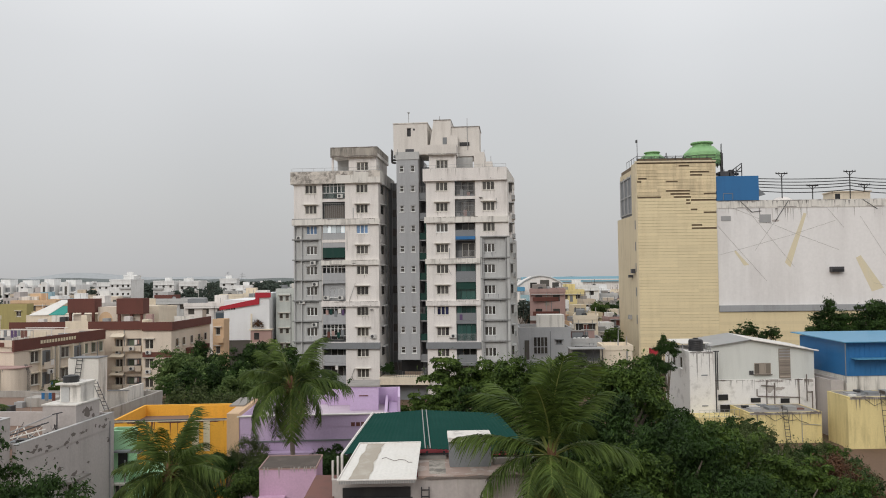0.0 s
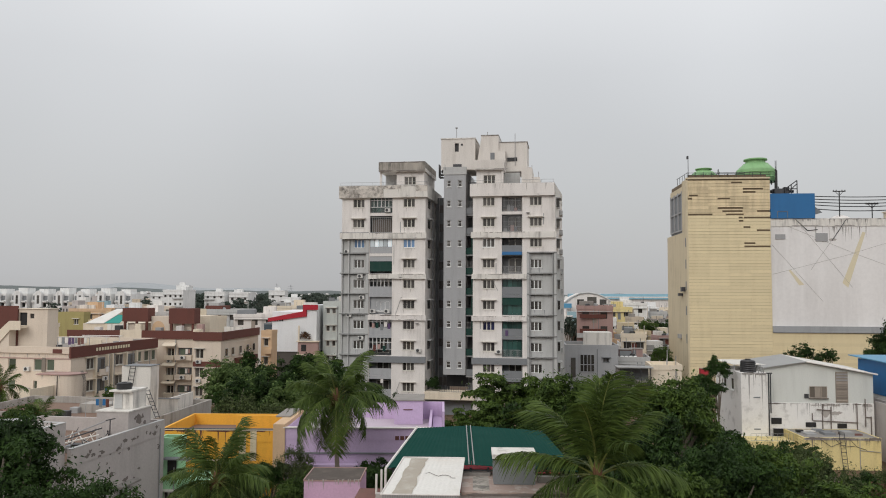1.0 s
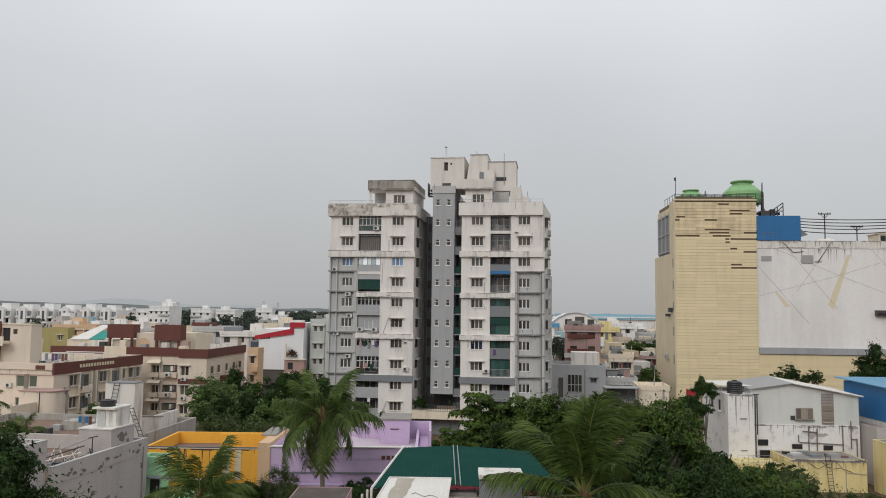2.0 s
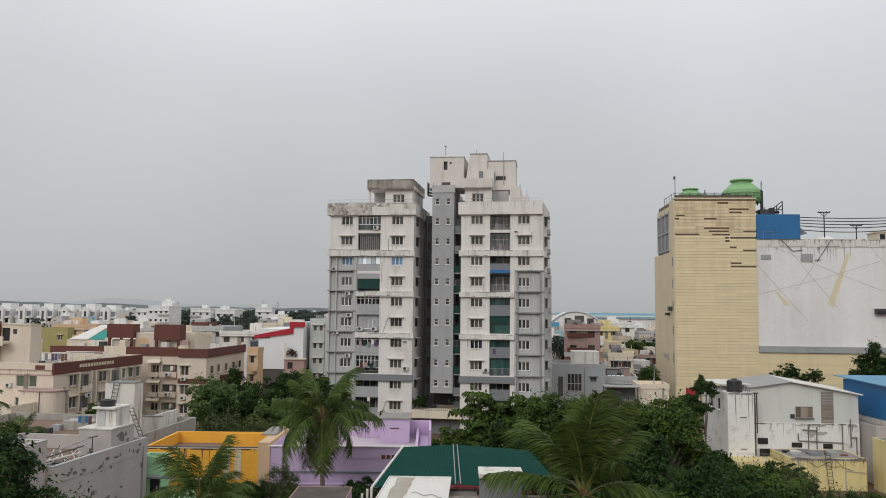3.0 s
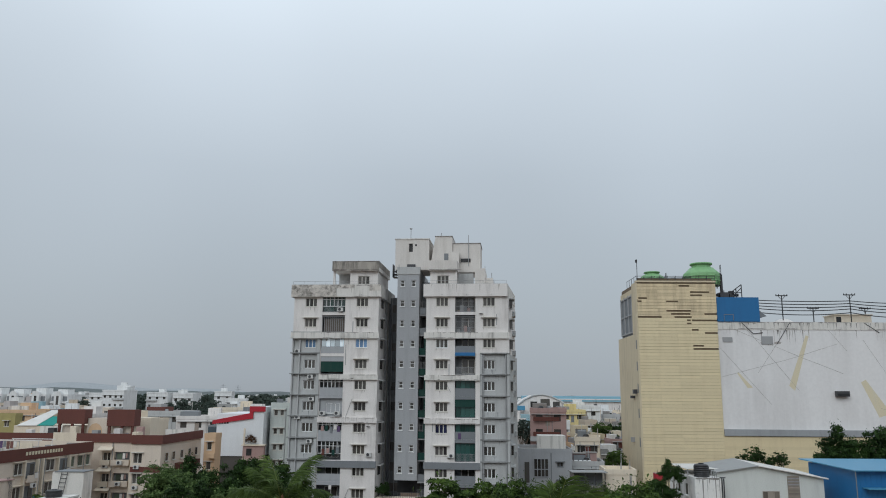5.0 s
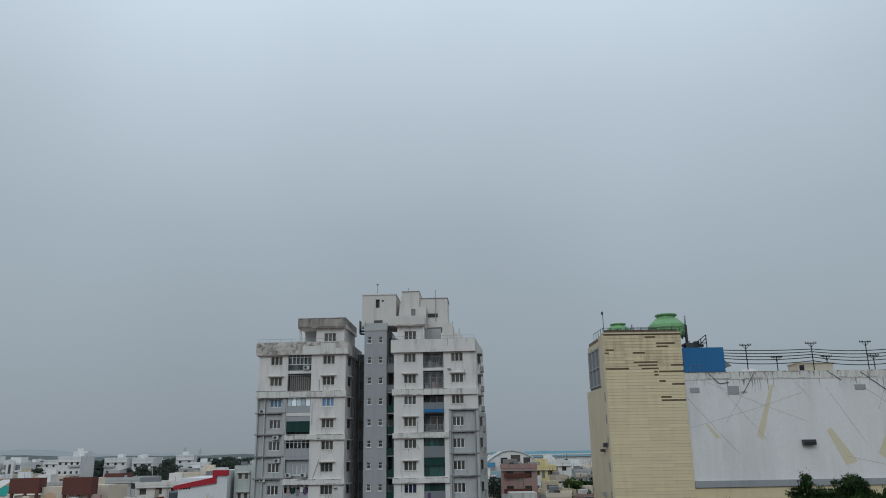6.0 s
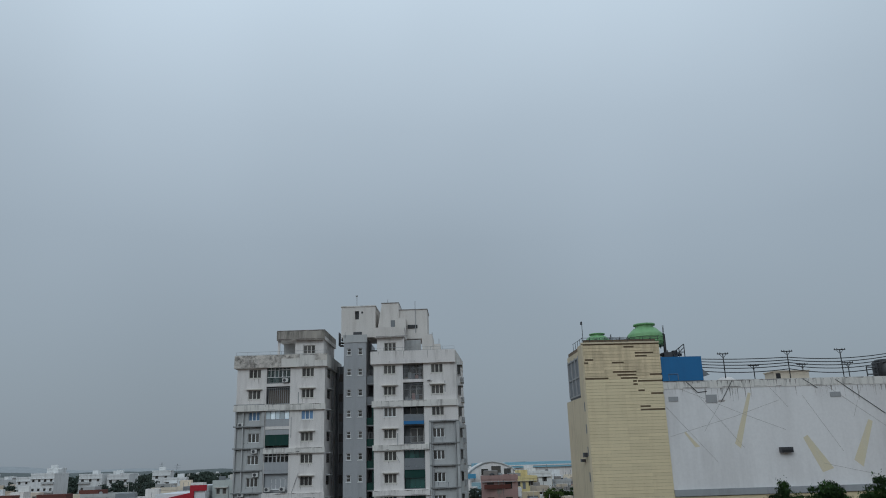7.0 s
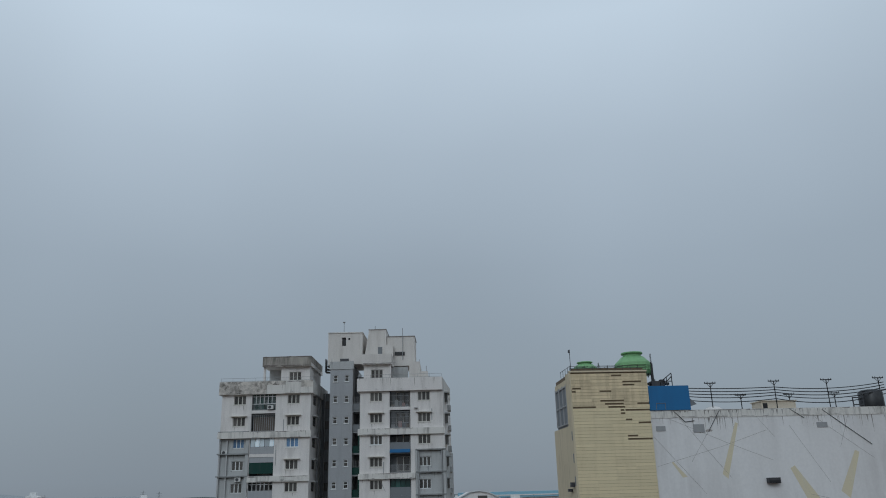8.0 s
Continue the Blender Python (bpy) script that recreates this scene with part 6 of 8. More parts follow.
def yellow_sheds():
    for x0, x1, y0, y1, z1, lx, label in ((34.25, 42.0, 79.5, 84.5, 3.35, 38.0, "low yellow washed shed with a stained roof and ladder"), (43.2, 50.5, 76.3, 80.5, 5.35, 46.6, "yellow washed shed with a steel ladder up its front")):
        s = thing("yellow_shed", label, "shed", (x0, y0, 0), 0, "yellow sheds")
        w = x1 - x0
        house_block(s, 0, w, 0, y1 - y0, z1 - 0.1, SHED_YELLOW, [], par=0.06, deck=CONCRETE)
        smudges(s, 0.1, w - 0.1, -0.064, z1 - 0.16, 14, int(x0), 0.12, PEELED)
        drips(s, 0.1, w - 0.1, -0.063, z1 - 0.15, 40, int(x0) + 1, 1.6, 0.2, PEELED)
        part("wall_stain", boxes((0.05, w - 0.05, -0.06, -0.032, z1 - 0.34, z1 - 0.11)), STAIN_BAND, s, "black damp band under the roof edge")
        ladder(s, (lx - x0, -0.9, 0.02), (lx - x0 + 0.0, -0.12, z1 + 0.4), 0.5, 11)
        for k in range(3):
            part("roof_scrap", boxes((0.8 + 1.9 * k, 1.9 + 1.9 * k, 1.2, 2.6, z1 - 0.11, z1 + 0.05 + 0.1 * k)), (PIPE, GREY_DARK, GREY_SHEET)[k], s)
        g_ = random.Random(int(x0) + 9)
        for k in range(7):
            a, b = g_.uniform(0.3, w - 1.6), g_.uniform(0.3, y1 - y0 - 1.2)
            part("roof_scrap", boxes((a, a + g_.uniform(0.5, 1.5), b, b + g_.uniform(0.2, 0.9), z1 - 0.11, z1 + g_.uniform(0.0, 0.25))), (BLACK, RAIL, GREY_DARK, WHITE_OLD, BLACK_SLAB, CONCRETE, RUST)[k], s)
        for k in range(3):
            part("loose_cable", tube([(w * 0.2 + 1.5 * k, -0.05, z1 - 0.2), (w * 0.35 + 1.3 * k, -0.09, z1 - 1.0), (w * 0.5 + 1.2 * k, -0.06, z1 - 0.5 - 0.4 * k)], 0.025, 4), RAIL, s)
        part("wall_pipe", rods([((w * 0.72, -0.07, 0.1), (w * 0.72, -0.07, z1 - 0.4)), ((w * 0.72, -0.07, z1 * 0.6), (w - 0.1, -0.07, z1 * 0.55))], 0.035, 5), PIPE, s)
        part("side_pilaster", boxes((-0.2, -0.033, -0.05, 1.0, 0, z1 - 0.3)), SHED_YELLOW, s)
    n = thing("narrow_grey_house", "narrow grey house wall between the sheds", "house", (44.45, 82.0, 0))
    house_block(n, 0, 1.4, 0, 9, 6.2, GREY_HOUSE, [], par=0.3)
    b = thing("blue_house", "house clad in bright blue sheet with a blue sloping roof", "house", (46.2, 82.0, 0), 0)
    part("lower_wall", boxes((0, 14, 0, 10, 0, 6.6)), WHITE_OLD, b, "white lower wall with torn edge")
    part("blue_wall", boxes((-0.05, 14.1, -0.1, 10, 6.604, 10.3)), BLUE_BOX, b, "bright blue sheet cladding")
    for k in range(24):
        part("seam", boxes((0.3 + 0.58 * k, 0.34 + 0.58 * k, -0.13, -0.102, 6.65, 10.25)), BLUE_BOX, b)
    bm = bmesh.new()
    vs = [(-0.7, -1.0, 10.31), (15, -1.0, 10.31), (15, 11, 10.55), (-0.7, 11, 10.55)]
    top = [bm.verts.new((x, y, z + 0.1)) for x, y, z in vs]
    bot = [bm.verts.new(p) for p in vs]
    bm.faces.new(top)
    bm.faces.new(bot[::-1])
    for i in range(4):
        bm.faces.new((bot[i], bot[(i + 1) % 4], top[(i + 1) % 4], top[i]))
    part("sloping_roof", bm, BLUE_ROOF, b, "pale blue sloping sheet roof")
    part("side_canopy", boxes((0.5, 8, -1.4, -0.14, 8.5, 8.6)), BLUE_ROOF, b)
    part("post", rods([((-0.5, -0.8, 6.0), (-0.5, -0.8, 10.3))], 0.05), GREY_DARK, b)


grey_house()
white_tank_house()
orange_house()
mint_house()
lilac_house()
pink_room()
green_roof_house()
gabled_white_house()
yellow_sheds()


# ---- the cream and brown apartment blocks ----
def cream_block_near():
    h = thing("cream_apartments", "cream apartment block with brown parapet bands and a roof stair", "building", (-53.2, 100, 0), -9)
    # front faces -v, long side faces +u
    D, top = 20.5, 9.5
    front = [(u, u + 1.2, z, z + 1.5) for u in (-3.7, -5.6, -9.6, -13.4, -17.4, -21.4) for z in (1.3, 4.3, 7.2)]
    w = part("wall", shell(-24, 0, 0, D, 0, top, front, 0.25), CREAM_WALL, h, "cream plastered wall")
    for a, b, c, d in front:
        window(w, a, 0.04, c, 1.2, 1.5, 1, FRAME, GLASS_GREEN, hood=False)
    for z in (1.2, 4.2, 7.0):
        part("louvred_panel", boxes((-4.32, -3.74, -0.12, -0.003, z, z + 1.9)), CURTAIN, w, "brown louvred panel between the windows")
        ac_unit(w, -3.5, 0.0, z - 0.55)
        ac_unit(w, -6.9, 0.0, z + 0.1)
    part("brown_band", boxes((-0.1, 0.18, -0.25, D, top - 0.6, 10.4)), BROWN, h, "dark brown parapet band")
    part("parapet", boxes((-24, -0.11, -0.22, 0.0, top + 0.004, 10.4)), CREAM_WALL, h)
    part("parapet", boxes((-24, -0.11, D - 0.2, D, top + 0.004, 10.4)), CREAM_WALL, h)
    part("brown_panel", boxes((-2.6, -1.2, -0.26, -0.222, 9.55, 10.1)), BROWN, h)
    for k in range(13):
        part("name_bar", boxes((0.182, 0.2, 5.0 + 0.62 * k, 5.42 + 0.62 * k, 9.5, 9.95)), OCHRE, h, "faded ochre lettering bar on the brown band")
    for v, wd, n_ in ((3.1, 1.6, 2), (9.6, 1.8, 2), (14.9, 1.15, 1), (16.9, 1.15, 1), (18.9, 1.0, 1)):
        for z in (1.2, 4.1, 7.1):
            window(w, 0.17, v, z, wd, 1.5, n_, FRAME, GLASS_GREEN if n_ == 1 else GLASS, hood=False, turn=90)
            part("hood", boxes((0.003, 0.5, v - 0.2, v + wd + 0.2, z + 1.6, z + 1.7)), CREAM_PALE, w)
    # balcony stacks between piers, with caged air conditioners below
    for v in (5.1, 12.2):
        for zz in (6.2, 3.2):
            # Dark sheet laid on the wall imitates a shaded balcony opening.
            part("balcony_shade_panel", boxes((0.003, 0.05, v, v + 2.2, zz + 0.3, zz + 2.3)), SHADE_GRIME, w, "dark panel painted as balcony shade")
            part("balcony_door", boxes((0.053, 0.09, v + 1.2, v + 1.95, zz + 0.32, zz + 2.1)), GLASS, w)
            part("balcony", boxes((0.003, 0.75, v, v + 2.2, zz - 0.15, zz + 0.05), (0.65, 0.75, v, v + 2.2, zz + 0.05, zz + 0.75)), CREAM_WALL, w, "shallow cream balcony")
            part("balcony_rail", rods([((0.7, v, zz + 1.0), (0.7, v + 2.2, zz + 1.0))], 0.03, 4), RAIL, w)
            o = ac_unit(w, 0.0, 0.0, 0.0)
            o.matrix_basis = pose(0.78, v + 0.5, zz - 0.85, 0, 0, 90)
            part("cloth", boxes((0.78, 0.81, v + 1.3, v + 1.9, zz + 0.25, zz + 0.98)), WHITE if zz > 5 else BLUE_BOX, w)
    for v in (4.78, 7.42, 8.5, 11.85, 14.5):
        part("pier", boxes((0.003, 0.42, v, v + 0.28, 0.2, 8.88)), CREAM_PALE, w)
    for v in (8.2, 9.3, 13.9, 18.4):
        part("rain_pipe", rods([((0.12, v, 0.2), (0.12, v, 8.8))], 0.07), PIPE, w)
    drips(w, -15.8, -0.2, -0.006, 9.4, 30, 201, 1.4, 6.5, DRIP)
    # rounded annexe at the corner with a thin dark ledge
    def rounded(x0, x1, y0, y1, z0, z1, r):
        ring = [(x0, y1), (x0, y0)] + [(x1 - r + r * math.cos(a_), y0 + r + r * math.sin(a_)) for a_ in [math.radians(-90 + 15 * k) for k in range(7)]] + [(x1, y1)]
        bm = bmesh.new()
        lo_, hi_ = [bm.verts.new((x, y, z0)) for x, y in ring], [bm.verts.new((x, y, z1)) for x, y in ring]
        bm.faces.new(hi_)
        bm.faces.new(lo_[::-1])
        for k in range(len(ring)):
            j = (k + 1) % len(ring)
            bm.faces.new((lo_[k], lo_[j], hi_[j], hi_[k]))
        return bm
    an = part("corner_annexe", rounded(-2.6, 2.5, -3.0, -0.09, 0, 7.0, 1.6), CREAM_WALL, h, "rounded cream corner annexe")
    part("ledge", rounded(-2.75, 2.65, -3.15, -0.09, 7.004, 7.12, 1.7), ROSE, an, "thin dark ledge")
    part("pipe", rods([((0.4, -3.07, 0.2), (0.4, -3.07, 6.9))], 0.05), RAIL, an)
    drips(an, -2.4, 0.8, -3.006, 6.95, 14, 202, 2.0, 3.0, DRIP)
    for k in range(4):
        part("hoop_ladder", tube([(2.62, -0.6 - 0.16 * k, 0.4), (2.75, -0.6 - 0.16 * k, 3.5), (2.75, -0.6 - 0.16 * k, 6.4), (2.3, -0.6 - 0.16 * k, 7.4)], 0.03, 4), RAIL, an)
    part("floor_line", boxes((-24, 0.06, -0.08, -0.003, 8.75, 8.86)), ROSE, w)
    part("porch", boxes((-10.5, -0.5, -7.0, -0.09, 0, 4.4), (-11, 0.0, -7.4, -0.1, 4.404, 4.6)), CREAM_WALL, h, "low cream annexe with a walled terrace")
    part("terrace_wall", boxes((-11, 0.0, -7.4, -7.2, 4.61, 5.7), (-0.2, 0.0, -7.2, -0.1, 4.61, 5.7)), CREAM_PALE, h)
    part("roof_deck", boxes((-23.9, -0.12, 0.01, D - 0.21, top + 0.002, top + 0.05)), DECK, h)
    sh = part("stair_head", shell(-15.1, -8.5, 6.0, 8.2, top + 0.06, 15.25, [(-11.4, -10.7, 13.9, 14.6), (-13.2, -11.85, 12.9, 14.75)], 0.3), CREAM_WALL, h, "tall cream stair head")
    part("roof_slab", boxes((-13.3, -8.4, 5.85, 8.3, 15.254, 15.34)), CREAM_PALE, sh)
    part("doorway", boxes((-13.19, -11.86, 6.24, 6.28, 12.91, 14.74)), BLACK, sh)
    part("window_pane", boxes((-11.39, -10.71, 6.2, 6.24, 13.91, 14.59)), GLASS, sh)
    part("brown_wall", boxes((-17.6, -13.25, 5.75, 5.99, top + 0.06, 15.7)), BROWN, sh, "dark brown roof wall")
    part("landing", boxes((-13.4, -11.6, 4.4, 5.74, 12.55, 12.85)), CREAM_PALE, sh)
    bm = bmesh.new()
    edge_ = [(-11.5, 13.6), (-13.3, 13.6), (-16.3, 11.0), (-16.3, top + 0.06), (-15.7, top + 0.06), (-13.1, 12.3), (-11.5, 12.3)]
    f_, k_ = [bm.verts.new((x, 4.2, z)) for x, z in edge_], [bm.verts.new((x, 4.36, z)) for x, z in edge_]
    bm.faces.new(f_)
    bm.faces.new(k_[::-1])
    for i in range(len(edge_)):
        j = (i + 1) % len(edge_)
        bm.faces.new((f_[i], k_[i], k_[j], f_[j]))
    part("stair_stringer", bm, CREAM_PALE, h, "solid cream side of the roof stair")
    for k in range(12):
        part("stair_step", boxes((-13.6 - 0.22 * k, -13.38 - 0.22 * k, 4.4, 5.7, top + 0.06, 12.4 - 0.22 * k)), CREAM_WALL, h, "step of the outside roof stair")
    part("low_roof_wall", boxes((-8.4, -4.0, 12.0, 12.2, top + 0.06, 10.6)), CREAM_PALE, h)
    for k, (u, v) in enumerate(((-9.5, 8.0), (-7.6, 10.5), (-3.4, 14.0), (-2.0, 17.0))):
        part("roof_clutter", boxes((u, u + 1.4, v, v + 0.8, top + 0.06, top + 0.5 + 0.12 * k)), (RAIL, WHITE_OLD, GREY_SHEET, CONCRETE)[k], h)
    cl = thing("roof_laundry", "row of coloured washing on a roof line", "washing line", h.matrix_basis @ Vector((-5.2, 4.0, top + 0.05)), -9)
    part("line", rods([((0, 0, 0), (0, 0, 1.9)), ((5, 0, 0), (5, 0, 1.9)), ((0, 0, 1.85), (5, 0, 1.85))], 0.04, 4), PIPE, cl)
    for k in range(9):
        part("cloth", boxes((0.2 + 0.5 * k, 0.6 + 0.5 * k, -0.03, 0.03, 0.85 + 0.12 * (k % 3), 1.86)), (WHITE_OLD, GREY_DARK, WHITE, PLUM, PLUM, GREY_DARK, RUST, RUST, WHITE_OLD)[k], cl)
    part("roof_pergola", rods([((-7.0, 9, top), (-7.0, 9, 11.2)), ((-1.0, 9, top), (-1.0, 9, 11.2)), ((-7.2, 9, 11.2), (-0.5, 9, 11.2)), ((-7.2, 12, 11.2), (-0.5, 12, 11.2)), ((-7, 12, top), (-7, 12, 11.2)), ((-1, 12, top), (-1, 12, 11.2))], 0.06, 5), WHITE, h)


def cream_block_far():
    h = thing("cream_apartments", "cream apartment block with brown roof band and two brown roof boxes", "building", (-50.5, 124, 0), -4)
    top = 10.2
    hs = [(0.6, 1.9, z, z + 1.4) for z in (1.0, 3.9, 7.1)] + [(2.5, 5.0, z, z + 1.7) for z in (0.8, 3.7, 6.9)]
    w = part("wall", shell(-16.7, 5.6, 0, 18, 0, top, hs, 0.5), CREAM_WALL, h, "cream wall with balconies")
    for a, b, c, d in hs:
        if a < 2:
            window(w, a, 0.3, c, round(b - a, 2), round(d - c, 2), 2, FRAME, GLASS, sill=False)
            continue
        # Back panel coloured dark for the shade inside the balcony.
        rc_ = part("balcony_recess", boxes((a + 0.004, b - 0.004, 0.46, 0.49, c + 0.004, d - 0.004)), SHADE_GRIME, w, "dark panel painted as balcony shade")
        part("door", boxes((a + 0.3, a + 1.1, 0.42, 0.457, c + 0.01, d - 0.25)), GLASS_GREEN, rc_)
        part("washing", boxes((a + 1.3, a + 1.7, 0.1, 0.13, c + 0.7, d - 0.2)), WHITE, rc_)
        part("washing", boxes((a + 1.8, a + 2.05, 0.1, 0.13, c + 0.8, d - 0.2)), ROSE, rc_)
    for z in (0.8, 3.7, 6.9):
        part("balcony", boxes((2.3, 5.2, -0.7, -0.003, z - 0.3, z + 0.55)), CREAM_WALL, w)
        ac_unit(w, 3.4, -0.7, z - 0.1)
        ac_unit(w, 0.8, 0.0, z - 0.7)
    part("brown_band", boxes((-16.8, -7.5, -0.25, -0.003, top - 0.15, 11.4)), BROWN, h, "brown roof band")
    part("brown_band", boxes((-3.7, 5.6, -0.25, -0.003, top - 0.15, 11.4)), BROWN, h, "brown roof band")
    part("cream_parapet", boxes((-7.49, -3.71, -0.2, -0.003, top - 0.15, 11.5)), CREAM_PALE, h)
    part("pilaster", boxes((5.62, 6.6, -1.2, 0.5, 0, 11.7), (6.1, 6.3, -1.35, -1.2, 0, 11.7)), CREAM_PALE, h)
    hs2 = [(7.0, 8.3, z, z + 1.5) for z in (1.2, 4.2, 7.2)]
    w2 = part("wall", shell(6.62, 11.2, -3.2, 14, 0, top, hs2, 0.3), CREAM_WALL, h, "cream corner wall")
    for a, b, c, d in hs2:
        window(w2, a, -3.1, c, 1.3, 1.5, 2, FRAME, GLASS, hood=True)
        ac_unit(w2, a + 0.2, -3.2, c - 0.8)
    for v in (-1.6, 1.2, 4.6, 8.0, 11.0):
        for z in (1.2, 4.2, 7.4):
            window(w2, 11.37, v, z, 1.2, 1.3, 1, FRAME, GLASS, hood=False, turn=90)
    for v in (2.6, 9.4):
        part("balcony", boxes((11.203, 12.1, v, v + 2.0, 5.8, 6.8)), BROWN, w2)
        part("balcony", boxes((11.203, 12.1, v, v + 2.0, 2.8, 3.8)), CREAM_WALL, w2)
    part("brown_band", boxes((6.62, 11.45, -3.45, -3.203, top - 0.15, 11.4), (11.203, 11.45, -3.2, 14, top - 0.15, 11.4)), BROWN, h, "brown roof band")
    for k in range(6):
        part("roof_clutter", boxes((-13.0 + 3.6 * k, -12.0 + 3.6 * k, 1.5, 2.5, top + 0.11, top + 1.6 + 0.3 * (k % 3))), (WHITE, RAIL, CREAM_PALE, PIPE, WHITE, ROSE)[k], h)
    for z in (3.0, 5.9, 9.1):
        bm = bmesh.new()
        vs_ = [bm.verts.new(p) for p in ((0.2, -0.003, z + 0.35), (2.3, -0.003, z + 0.35), (2.4, -0.95, z - 0.15), (0.1, -0.95, z - 0.15), (0.2, -0.003, z + 0.25), (2.3, -0.003, z + 0.25), (2.4, -0.93, z - 0.23), (0.1, -0.93, z - 0.23))]
        for q in ((0, 3, 2, 1), (4, 5, 6, 7), (3, 7, 6, 2), (0, 4, 7, 3), (1, 2, 6, 5)):
            bm.faces.new([vs_[i] for i in q])
        part("sloping_sunshade", bm, CREAM_PALE, w, "sloping weathered sunshade")
        part("window_box", boxes((0.4, 2.0, -0.5, -0.003, z - 2.5, z - 1.75)), CREAM_PALE, w)
    part("drain_pipe", rods([((5.3, -0.1, 0.2), (5.3, -0.1, 10))], 0.07), PIPE, w)
    part("drain_pipe", rods([((2.2, -0.1, 0.2), (2.2, -0.1, 10))], 0.07), PIPE, w)
    part("mid_band", boxes((6.62, 11.3, -3.3, -3.203, 5.9, 6.7)), BROWN, h)
    part("roof_deck", boxes((-14.9, 11.1, 0.05, 13.9, top + 0.004, top + 0.1)), DECK, h)
    part("roof_parapet", boxes((6.7, 10.9, 9.0, 9.2, top + 0.11, 11.7), (-15.0, -10.0, 9.0, 9.3, top + 0.11, 12.0)), WHITE_OLD, h)
    for k, (a, b) in enumerate(((-8.9, -4.3), (-0.6, 3.9))):
        bx = part("roof_box", boxes((a, b, 3, 5.4, 12.7 if k == 0 else 12.4, 15.0)), BROWN, h, "brown boxed tank room on posts")
        for u in (a + 0.2, (a + b) / 2, b - 0.5):
            part("post", boxes((u, u + 0.35, 3.1, 3.45, top + 0.1, 12.69 if k == 0 else 12.39)), BROWN, bx)
        part("under_room", boxes((a + 0.6, b - 0.6, 3.8, 5.2, top + 0.1, 12.39)), CREAM_WALL, bx)
        for i in range(3):
            part("drum", lathe([(0.3, 0), (0.32, 0.1), (0.32, 0.9), (0.2, 1.0)], 10, (a + 0.9 + 1.2 * i, 3.4, top + 0.11)), WHITE if i % 2 else PIPE, bx)
    part("roof_tower", boxes((0.4, 4.4, 8.2, 12, top + 0.1, 13.6)), CREAM_PALE, h)
    ar = part("arch_room", boxes((-4.2, -0.9, 4, 7, top + 0.1, 13.6)), CREAM_WALL, h, "cream arched roof room")
    bm = bmesh.new()
    ring = [bm.verts.new((-2.9 + 1.15 * math.cos(math.pi * k / 10), 3.97, 11.5 + 1.3 * math.sin(math.pi * k / 10))) for k in range(11)] + [bm.verts.new((-4.05, 3.97, top + 0.1)), bm.verts.new((-1.75, 3.97, top + 0.1))]
    bm.faces.new(ring)
    part("arch_recess", bm, PEACH, ar)


